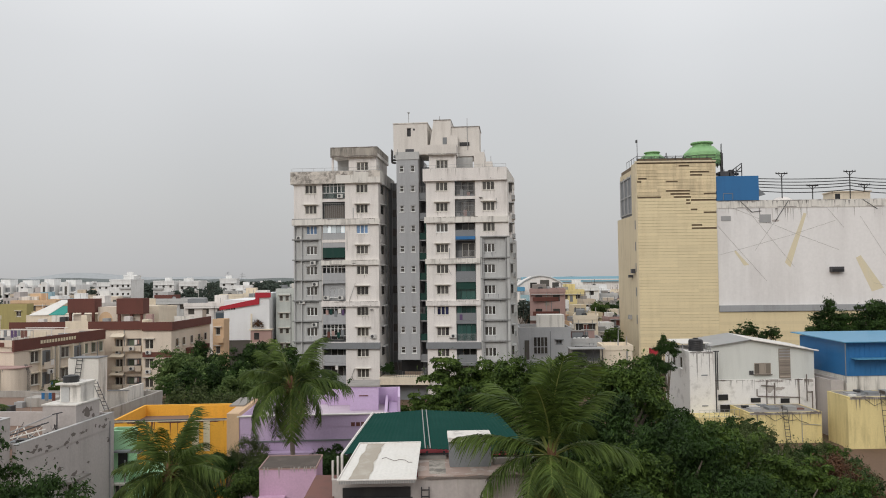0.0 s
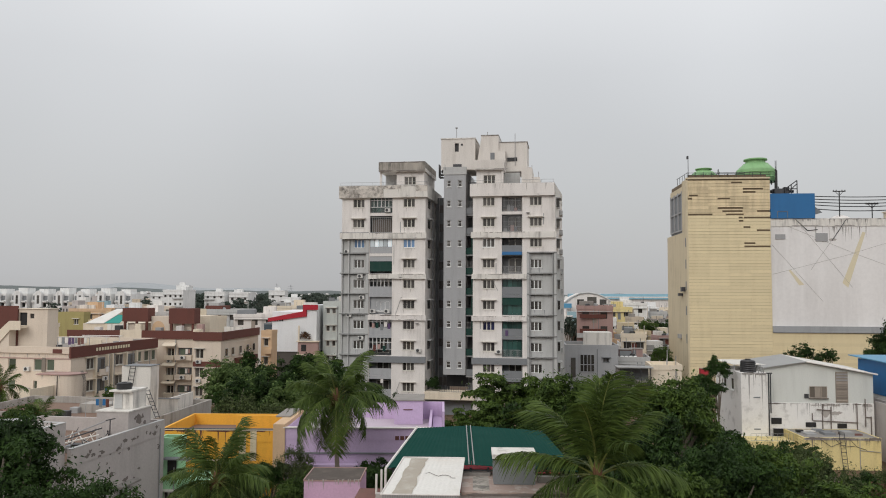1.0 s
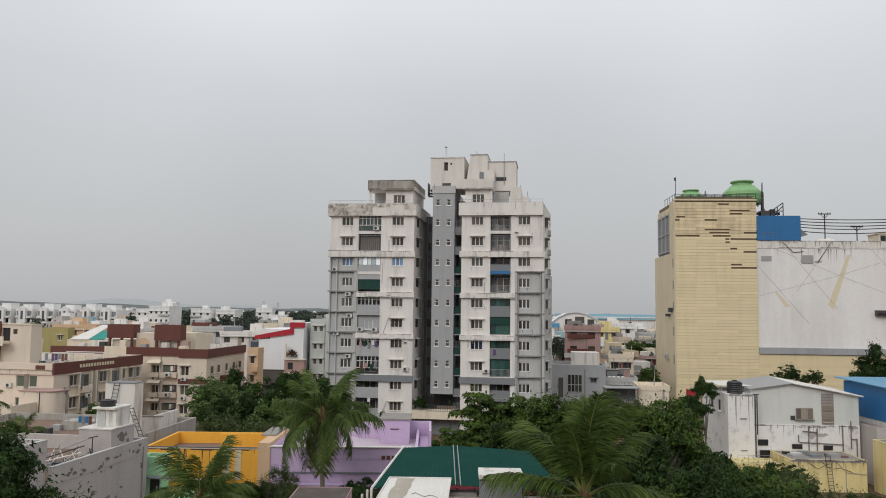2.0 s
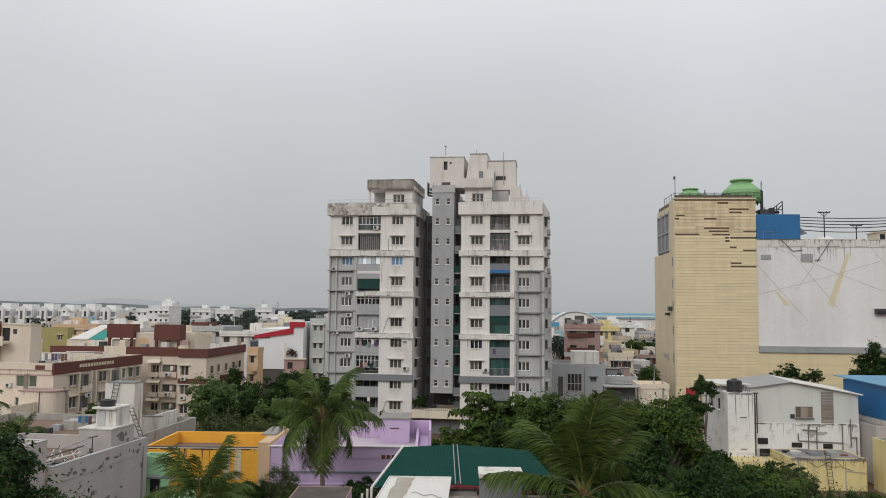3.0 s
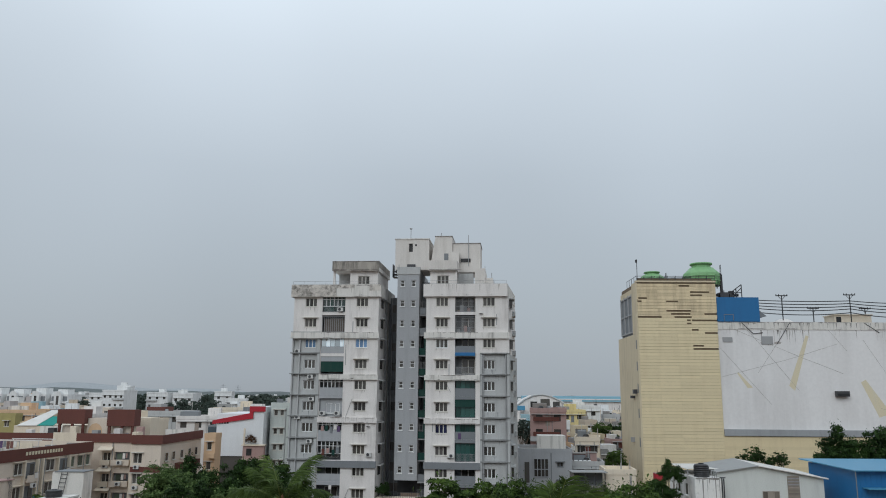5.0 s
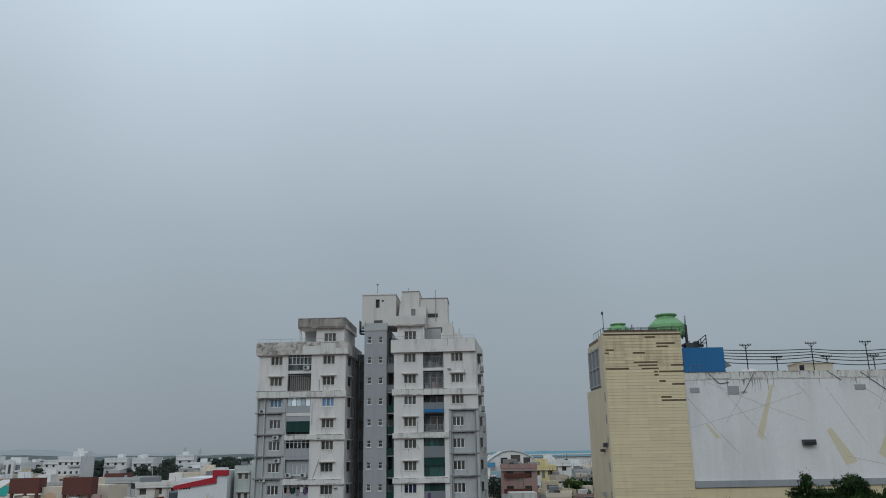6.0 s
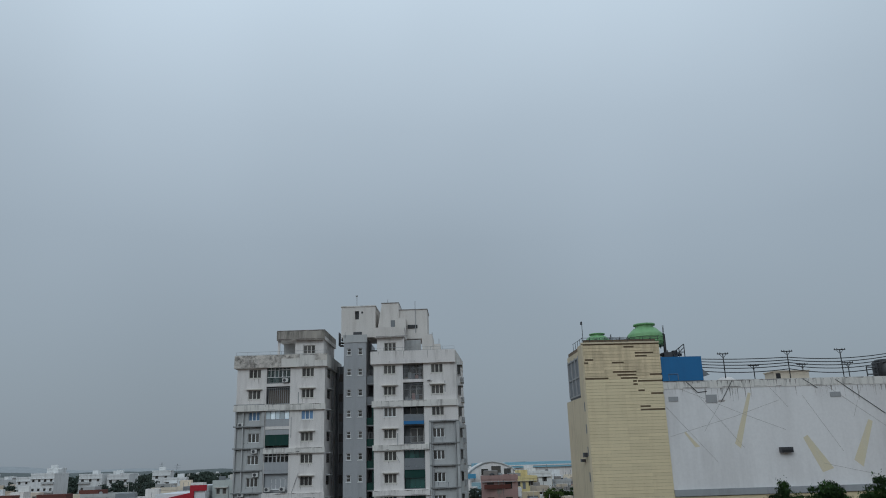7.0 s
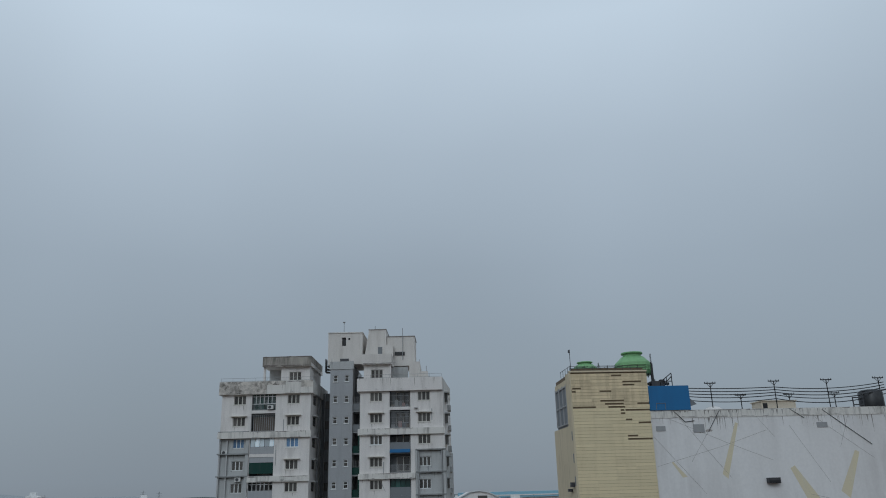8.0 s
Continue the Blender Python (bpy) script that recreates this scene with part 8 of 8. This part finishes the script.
# ---- the town behind ----
def town_house(x, y, w, d, h, wall, rnd, storeys, label, tank=True, group="houses of the town"):
    """A plain flat-roofed town house with storeys of windows, balcony slabs, a parapet and a stair head."""
    t = thing("town_house", label, "house", (x, y, 0), rnd.uniform(-14, 10), group)
    st = (h - 0.8) / storeys
    n = max(2, int(w / 3.2))
    holes = []
    for f in range(storeys):
        for k in range(n):
            a = w * (k + 0.5) / n - 0.7
            holes.append((round(a, 2), round(a + 1.4, 2), round(st * f + 1.0, 2), round(st * f + 2.3, 2)))
    wl_ = part("wall", shell(0, w, 0, d, 0, h - 0.8, holes, 0.3), wall, t)
    for a, b, c, e in holes:
        again("window", TOWN_PANE, wl_, (a, 0.2, c))
    part("parapet", parapet(-0.1, w + 0.1, -0.1, d + 0.1, h - 0.8, h, 0.25), wall, t)
    for f in range(1, storeys):
        if rnd.random() < 0.6:
            a = rnd.choice((0, w / 2))
            part("balcony", boxes((a, a + w / 2, -1.0, -0.003, st * f - 0.1, st * f + 0.8)), rnd.choice((wall, GREY_BAY, BROWN)), wl_)
    part("sunshade", boxes((0.2, w - 0.2, -0.55, -0.003, st * (storeys - 1) + 2.4, st * (storeys - 1) + 2.5)), GREY_BAY, wl_)
    if y < 260 and storeys > 1:
        for i in range(2):
            a = rnd.uniform(0.4, w - 1.4)
            part("roof_tank", lathe([(0.5, 0), (0.55, 0.1), (0.55, 1.0), (0.3, 1.2)], 10, (a + 0.5, rnd.uniform(1.2, d - 1.5), h - 0.79)), BLACK if i else PIPE, t)
        part("roof_shed", boxes((0.4, w * 0.45, d * 0.3, d * 0.8, h - 0.79, h + 0.9)), rnd.choice((GREY_DARK, BROWN, CONCRETE, GREY_SHEET, WHITE_OLD)), t)
    if y < 330:
        for i in range(3):
            a, q = rnd.uniform(0.3, w - 0.3), rnd.uniform(0.8, d - 0.8)
            part("roof_post", rods([((a, q, h - 0.8), (a, q, h + rnd.uniform(0.6, 2.2)))], 0.06, 4), rnd.choice((PIPE, RAIL, WHITE_OLD)), t)
        part("door", boxes((w * 0.42, w * 0.42 + 0.95, -0.04, -0.003, st * (storeys - 1) + 0.1, st * (storeys - 1) + 2.1)), rnd.choice((GREY_DARK, BROWN, CURTAIN)), wl_)
        for i in range(2):
            a = rnd.uniform(0.2, w - 0.6)
            part("rain_pipe", rods([((a, -0.08, 0.2), (a, -0.08, h - 0.9))], 0.06, 4), rnd.choice((PIPE, GREY_DARK)), wl_)
    if tank and w > 4.2:
        a = rnd.uniform(0.3, w - 3.4)
        part("stair_head", boxes((a, a + 3.0, d * 0.4, d * 0.4 + 3.5, h - 0.8, h + 1.7)), wall, t)
    return t


TOWN_PANE = mesh_of("window", boxes((0, 1.4, 0, 0.04, 0, 1.3), (0.66, 0.74, -0.06, -0.002, 0, 1.3)), GLASS)
rnd = random.Random(21)
PAINTS = [TOWN_WHITE, TOWN_WHITE, TOWN_CREAM, CREAM_WALL, GREY_BAY, PEACH, TOWN_CREAM, TOWN_BLUE, GREY_HOUSE, ROSE, CONCRETE]
NAMES = {TOWN_WHITE.name: "greyish white", TOWN_CREAM.name: "dull cream", TOWN_BLUE.name: "washed blue", WHITE.name: "white", CREAM_PALE.name: "pale cream", CREAM_WALL.name: "warm cream", GREY_BAY.name: "pale grey", PEACH.name: "peach", YELLOW_PLASTER.name: "cream yellow", SHED_YELLOW.name: "faded yellow", ROSE.name: "dusty rose"}


def plot(x, y, w, d, h, wall, storeys=3, tank=True):
    town_house(x, y, w, d, h, wall, rnd, storeys, NAMES[wall.name] + " flat-roofed town house with rows of dark windows", tank)


# seen between the tower and the cinema block
gh = thing("grey_villa", "grey rendered villa with a tall barred stair window", "house", (16.4, 130, 0), -4)
house_block(gh, 0, 8.8, 0, 10, 9.1, GREY_CORE, [(6.3, 7.3, 6.2, 6.9), (6.4, 7.4, 3.3, 4.0)], 2, par=0.6, hood=True, frame=GREY_DARK)
tall = part("stair_window", boxes(*[(2.4 + 0.6 * k, 2.5 + 0.6 * k, -0.12, -0.003, 4.6, 7.4) for k in range(5)], (2.4, 4.9, -0.1, -0.004, 4.5, 4.6), (2.4, 4.9, -0.1, -0.004, 5.7, 5.82), (2.4, 4.9, -0.1, -0.004, 7.4, 7.5)), GREY_CORE, gh, "tall barred stair window")
for k in range(4):
    part("pane", boxes((2.52 + 0.6 * k, 2.98 + 0.6 * k, -0.04, -0.004, 4.62, 7.38)), GLASS, tall)
part("dark_door", boxes((0.9, 1.7, -0.06, -0.003, 3.6, 6.9)), GLASS, gh)
part("side_panel", boxes((5.25, 5.4, -0.1, -0.003, 0.2, 8.4)), GREY_DARK, gh)
part("roof_room", boxes((3.6, 8.2, 3.5, 8, 8.57, 11.0)), WHITE_OLD, gh, "whitewashed roof room")
plot(22.6, 160, 7.4, 10, 15.2, ROSE, 5, False)
plot(29.0, 146, 4.6, 8, 10.2, CREAM_PALE, 3, False)
plot(26.5, 136, 5.4, 8, 6.6, GREY_BAY, 2, False)
plot(28.2, 119, 4.6, 6, 6.85, CREAM_PALE, 1, False)
plot(35.0, 172, 6, 8, 9.4, YELLOW_PLASTER, 3)
plot(31.5, 190, 5, 8, 11.6, TOWN_WHITE, 3)
plot(16, 190, 9, 10, 12.0, WHITE, 4)
rb = thing("rose_balconies", "maroon balcony bands on the dusty rose house", "balcony", (22.9, 158.9, 0), 0)
for z in (6.4, 9.6, 12.6):
    part("band", boxes((0.2, 5.6, 0, 0.5, z, z + 0.8)), BROWN, rb)
sector = random.Random(8)
for k in range(50):
    y = 150 + 175 * (k / 50)
    x = y * sector.uniform(0.165, 0.30)
    h = 6.0 + 5.6 * (k / 50) + sector.uniform(-1.6, 2.4)
    plot(x, y, sector.uniform(3.6, 6.2), 6, round(h, 2), sector.choice((TOWN_WHITE, TOWN_CREAM, GREY_BAY, TOWN_CREAM, CREAM_PALE, ROSE, TOWN_WHITE, TOWN_CREAM, YELLOW_PLASTER, GREY_BAY, PEACH)), 3, sector.random() < 0.5)
plot(49.0, 250, 9, 8, 14.6, TOWN_WHITE, 4)
plot(43.0, 238, 8, 8, 13.4, SHED_YELLOW, 4)
# beyond the cream blocks
for x, y, w, h, wall in ((-100, 150, 12, 11, CREAM_PALE), (-84, 165, 12, 11.5, YELLOW_PLASTER), (-70, 172, 11, 12, CREAM_PALE), (-92, 190, 12, 12.5, WHITE), (-57, 182, 10, 12.4, WHITE), (-74, 205, 12, 13, GREY_BAY),
                         (-47, 200, 10, 13.2, WHITE), (-36, 190, 9, 12.4, PEACH), (-60, 225, 12, 13.6, CREAM_PALE), (-110, 205, 12, 13, PEACH), (-30, 225, 10, 14, WHITE), (-44, 240, 12, 14.4, GREY_BAY), (-20, 205, 10, 13, WHITE),
                         (-10, 240, 12, 14, CREAM_PALE), (-16, 260, 11, 15, WHITE)):
    plot(x, y, w, 10, h, wall, 4 if h > 11.8 else 3)
# a row of alike white villas
for k in range(7):
    x, y = -240 + 9.9 * k, 372 + 1.5 * k
    v = thing("white_villa", "white row villa with a rounded roof tank and dark window strips", "house", (x, y, 0), -6, "row of white villas")
    w = part("wall", shell(0, 8.6, 0, 12, 0, 16.2, [(1.2, 3.0, 9.4, 11.6), (5.6, 7.6, 9.4, 11.6), (1.2, 3.0, 12.8, 15.2), (5.6, 7.6, 12.8, 15.2)], 0.6), TOWN_WHITE, v)
    # Flat dark strip paints the shade of a recess beside the bay.
    part("recess_shade_strip", boxes((0.3, 8.3, -0.05, -0.003, 13.0, 15.2)), GREY_DARK, v)
    bm = bmesh.new()
    ring = [(2.5, 6.0), (6.1, 6.0)] + [(4.3 + 1.8 * math.cos(math.pi * i / 10), 16.0 + 1.8 * math.sin(math.pi * i / 10)) for i in range(11)]
    f_, k_ = [bm.verts.new((x_, -1.8, z_)) for x_, z_ in ring], [bm.verts.new((x_, -0.004, z_)) for x_, z_ in ring]
    bm.faces.new(f_)
    bm.faces.new(k_[::-1])
    for i in range(len(ring)):
        j = (i + 1) % len(ring)
        bm.faces.new((f_[i], k_[i], k_[j], f_[j]))
    bay_ = part("arched_bay", bm, TOWN_WHITE, v, "white bay with a rounded head")
    part("bay_window", boxes((3.7, 4.9, -1.86, -1.803, 11.2, 15.4)), GLASS, bay_)
    part("balcony", boxes((0.2, 2.4, -1.2, -0.004, 11.9, 12.7)), TOWN_WHITE, v)
    part("balcony", boxes((6.2, 8.4, -1.2, -0.004, 11.9, 12.7)), TOWN_WHITE, v)
    part("roof_room", boxes((1.5, 6.5, 3, 9, 16.204, 18.6 + 0.5 * (k % 2))), TOWN_WHITE, v)
for x, y, w, h in ((-172, 420, 13, 18.6), (-166, 424, 7, 21.0), (-154, 436, 12, 17.6), (-140, 440, 12, 17.4), (-190, 446, 12, 17.0), (-128, 400, 10, 17.0), (-112, 420, 9, 18.4), (-96, 380, 10, 14.8), (-70, 400, 12, 15.0), (-52, 360, 9, 14.4), (-84, 330, 10, 12.6), (70, 420, 16, 15.6), (40, 390, 14, 15.0)):
    plot(x, y, w, 12, h, TOWN_WHITE, 4)
# the rest of the town, thinning into the distance
for k in range(230):
    y = 230 + 620 * (k / 150) ** 1.3
    x = rnd.uniform(-0.62, 0.50) * y
    if -0.19 < x / y < 0.10 or x / y > 0.32:
        continue
    h = rnd.uniform(7.0, 11.5) + min(3.6, y * 0.006)
    if x / y > -0.42:
        h -= 1.4
    w = rnd.uniform(6, 13)
    t = thing("town_house", "distant flat-roofed town house", "house", (x, y, 0), rnd.uniform(-25, 25), "far houses of the town")
    wall = rnd.choice(PAINTS)
    part("wall", boxes((0, w, 0, 11, 0, h)), wall, t)
    for f in range(2):
        part("window_row", boxes(*[(w * (i + 0.3) / 4, w * (i + 0.75) / 4, -0.05, -0.002, h - 2.6 - 3.1 * f, h - 1.2 - 3.1 * f) for i in range(4)]), GLASS, t)
    part("roof_room", boxes((w * 0.3, w * 0.3 + 3.4, 3, 7, h + 0.004, h + 2.3)), rnd.choice((wall, TOWN_WHITE)), t)

# arched hall and the long blue shed
hall = thing("arched_hall", "white hall with an arched gable and tall windows", "hall", (37, 300, 0), -5)
bm = bmesh.new()
prof = [(0, 0), (20, 0), (20, 13.4), (17, 15.6), (13.5, 17.2), (10, 17.9), (6.5, 17.5), (3, 15.8), (0, 13.4)]
f = [bm.verts.new((x, 0, z)) for x, z in prof]
b = [bm.verts.new((x, 30, z)) for x, z in prof]
bm.faces.new(f)
bm.faces.new(b[::-1])
for i in range(len(prof)):
    j = (i + 1) % len(prof)
    bm.faces.new((f[i], b[i], b[j], f[j]))
part("hall_body", bm, WHITE, hall)
for a, w, h in ((5.5, 2.6, 3.0), (9.4, 3.6, 4.0), (14.2, 2.6, 3.0)):
    part("arched_window", boxes((a, a + w, -0.1, -0.003, 12.2, 12.2 + h)), GLASS, hall)
part("arch_rim", rods([((prof[i][0], -0.2, prof[i][1]), (prof[i + 1][0], -0.2, prof[i + 1][1])) for i in range(2, 8)], 0.35, 6), GREY_BAY, hall)
part("blue_canopy", boxes((-6, 3, -8, -2, 12.0, 13.6)), BLUE_ROOF, hall)
part("canopy_post", boxes((-5.6, -5.2, -7.6, -7.2, 0, 11.99), (2.4, 2.8, -7.6, -7.2, 0, 11.99)), PIPE, hall)
shed = thing("long_blue_shed", "very long shed with a blue sheet roof paled by painted haze", "shed", (52, 380, 0), -4)
part("wall", boxes((0, 110, 0, 30, 0, 14.6)), WHITE, shed)
part("roof_sheet", boxes((-1, 111, -1.0, 31, 14.604, 17.2)), PALE_BLUE, shed, "blue sheet roof paled with painted haze")
part("roof_edge", boxes((-1, 111, -1.2, -1.004, 15.4, 15.9)), WHITE, shed)

# far trees, ridge and masts
for k in range(150):
    y = rnd.uniform(170, 800)
    x = rnd.uniform(-0.62, 0.36) * y
    if -0.17 < x / y < 0.10:
        continue
    if rnd.random() < 0.5 and y < 260:
        continue
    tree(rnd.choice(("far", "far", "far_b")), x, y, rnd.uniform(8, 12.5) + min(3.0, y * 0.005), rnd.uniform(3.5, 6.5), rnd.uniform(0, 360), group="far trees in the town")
belt = random.Random(17)
for k in range(46):
    y = belt.uniform(430, 760)
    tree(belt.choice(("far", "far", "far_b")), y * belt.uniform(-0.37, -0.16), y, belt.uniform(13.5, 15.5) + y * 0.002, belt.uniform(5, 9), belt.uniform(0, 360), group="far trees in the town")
bm = bmesh.new()
cols = 160
prev = None
for k in range(cols + 1):
    x = -1800 + 2900 * k / cols
    h = 19.5 + 4 * noise.noise(Vector((x * 0.0018, 3.1, 0))) + 5 * noise.noise(Vector((x * 0.009, 7.7, 0))) + 2.0 * noise.noise(Vector((x * 0.05, 1.7, 0)))
    h += 7 * math.exp(-((x + 1050) / 230) ** 2) - 7 / (1 + math.exp(-(x - 60) / 60))
    cur = [bm.verts.new((x, 1500, 0)), bm.verts.new((x, 1620, max(8, h))), bm.verts.new((x, 1760, max(8, h * 0.9))), bm.verts.new((x, 2000, 0))]
    if prev:
        for i in range(3):
            bm.faces.new((prev[i], cur[i], cur[i + 1], prev[i + 1]))
    prev = cur
hill = bmesh.new()
prev = None
for k in range(61):
    x = -1900 + 1500 * k / 60
    h = 14 + 30 * math.exp(-((x + 1090) / 210) ** 2) + 12 * math.exp(-((x + 700) / 160) ** 2) + 3 * noise.noise(Vector((x * 0.01, 2.2, 0)))
    cur = [hill.verts.new((x, 2300, 0)), hill.verts.new((x, 2440, max(2, h))), hill.verts.new((x, 2700, 0))]
    if prev:
        for i in range(2):
            hill.faces.new((prev[i], cur[i], cur[i + 1], prev[i + 1]))
    prev = cur
lone("backdrop", hill, HILL, "hill behind the ridge, paled with painted haze", "hill", kind="structure")
lone("backdrop", bm, RIDGE, "low wooded ridge on the horizon with haze painted in", "ridge", kind="structure")
# The pylons wear the same haze-paled grey as the hill.
for x, y, h in ((-333, 1300, 31), (-261, 1100, 27)):
    m = thing("pylon", "thin lattice power pylon far off on the horizon", "pylon", (x, y, 0), 0, "far pylons")
    part("lattice", rods([((-3, 0, 0), (-0.4, 0, h)), ((3, 0, 0), (0.4, 0, h))] + [((-3 + 2.6 * i / 6, 0, h * i / 6), (3 - 2.6 * (i + 1) / 6, 0, h * (i + 1) / 6)) for i in range(6)], 0.16, 4), HILL, m)
    part("cross_arm", rods([((-5, 0, h * 0.8), (5, 0, h * 0.8)), ((-4, 0, h * 0.92), (4, 0, h * 0.92))], 0.16, 4), HILL, m)

# Red box of unknown use; its posts are added to hold it up.
rc = thing("red_box", "small bright red box raised on added posts beside the cladding", "cabin", (38.6, 128, 0))
part("box_body", boxes((0, 1.35, 0, 1.2, 4.1, 5.35)), RED, rc)
part("box_lid", boxes((-0.05, 1.4, -0.05, 1.25, 5.354, 5.42)), ROSE, rc)
for a, b in ((0.1, 0.1), (1.2, 0.1), (0.1, 1.05), (1.2, 1.05)):
    part("post", boxes((a, a + 0.06, b, b + 0.06, 0, 4.098)), RAIL, rc)

# roof shed with a pale slope and a green tarpaulin, behind the cream blocks
ts = thing("roof_shed", "pale sloping sheet roof with a green tarpaulin on a cream house", "house", (-77.5, 150, 0), -6)
part("wall", boxes((0, 11, 0, 9, 0, 11.4)), CREAM_PALE, ts)
bm = bmesh.new()
slope = [bm.verts.new(p) for p in ((0.6, -0.2, 11.45), (4.6, -0.2, 11.5), (6.2, 5.0, 14.2), (4.2, 5.0, 14.2))]
under = [bm.verts.new(v.co - Vector((0, 0, 0.12))) for v in slope]
bm.faces.new(slope)
bm.faces.new(under[::-1])
for k in range(4):
    bm.faces.new((under[k], under[(k + 1) % 4], slope[(k + 1) % 4], slope[k]))
part("sheet_roof", bm, WHITE_SHEET, ts, "dusty pale sloping sheet")
bm = bmesh.new()
slope = [bm.verts.new(p) for p in ((4.65, -0.1, 11.5), (7.8, -0.1, 11.5), (8.0, 3.0, 12.9), (5.8, 3.0, 13.1))]
under = [bm.verts.new(v.co - Vector((0, 0, 0.08))) for v in slope]
bm.faces.new(slope)
bm.faces.new(under[::-1])
for k in range(4):
    bm.faces.new((under[k], under[(k + 1) % 4], slope[(k + 1) % 4], slope[k]))
part("tarpaulin", bm, surface("green_tarpaulin", (0.03, 0.26, 0.22), dirt=0.3, dirt_colour=(0.02, 0.14, 0.12)), ts, "blue-green tarpaulin")
part("post", boxes((4.4, 4.55, 4.8, 4.95, 11.4, 14.05)), RAIL, ts)
part("post", boxes((7.6, 7.75, 2.8, 2.95, 11.4, 12.7)), RAIL, ts)
oh = thing("olive_house", "mustard olive plastered house with a flat roof", "house", (-95, 172, 0), -6)
house_block(oh, 0, 6.6, 0, 2.5, 13.0, surface("mustard_olive_paint", (0.36, 0.31, 0.13), dirt=0.5, dirt_colour=(0.2, 0.17, 0.08)), [(4.2, 5.3, 10.2, 11.4)], par=0.7)

for k in range(9):
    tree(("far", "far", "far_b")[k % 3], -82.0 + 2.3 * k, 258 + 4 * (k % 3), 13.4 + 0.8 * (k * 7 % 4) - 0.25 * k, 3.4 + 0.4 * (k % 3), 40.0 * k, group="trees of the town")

# open shed and roof tanks in the lane beside the cladding
sh_ = thing("tin_shed", "open-fronted shed with a dusty grey sheet roof", "shed", (22.9, 117.5, 0), -2)
part("roof", boxes((-0.2, 5.2, -0.4, 3.0, 6.45, 6.58)), GREY_SHEET, sh_, "dusty grey roof sheet")
part("rear_wall", boxes((0, 5.0, 2.7, 2.9, 0, 6.44)), GREY_DARK, sh_)
part("side_wall", boxes((0, 0.2, 0, 2.69, 0, 6.44)), CONCRETE, sh_)
part("loft_front", boxes((0.21, 5.0, -0.05, 0.1, 3.0, 4.6)), CONCRETE, sh_)
for u in (0.3, 1.9, 3.4, 4.8):
    part("post", rods([((u, -0.2, 0), (u, -0.2, 6.44))], 0.06, 6), RAIL, sh_)
for u, v, c, lab in ((27.2, 138.4, BROWN, "maroon painted roof store on the grey house"), (29.6, 140.2, ROSE, "dusty red roof store on the grey house")):
    st_ = thing("roof_store", lab, "roof store", (u, v, 5.85), -6)
    part("body", boxes((0, 2.1, 0, 2.0, 0, 1.8)), c, st_)
    part("slab", boxes((-0.15, 2.25, -0.15, 2.15, 1.804, 1.92)), CONCRETE, st_)
    part("door", boxes((0.3, 0.95, -0.04, -0.003, 0.02, 1.6)), GREY_DARK, st_)
for k in range(4):
    rt = lone("solar_tank", lathe([(0.05, 0), (0.32, 0.03), (0.32, 0.75), (0.05, 0.8)], 14), FRAME_WHITE, "white drum tank on the flat roof", "water tank", (27.4 + 0.78 * k, 137.2, 5.87), 0, "white drum tanks")
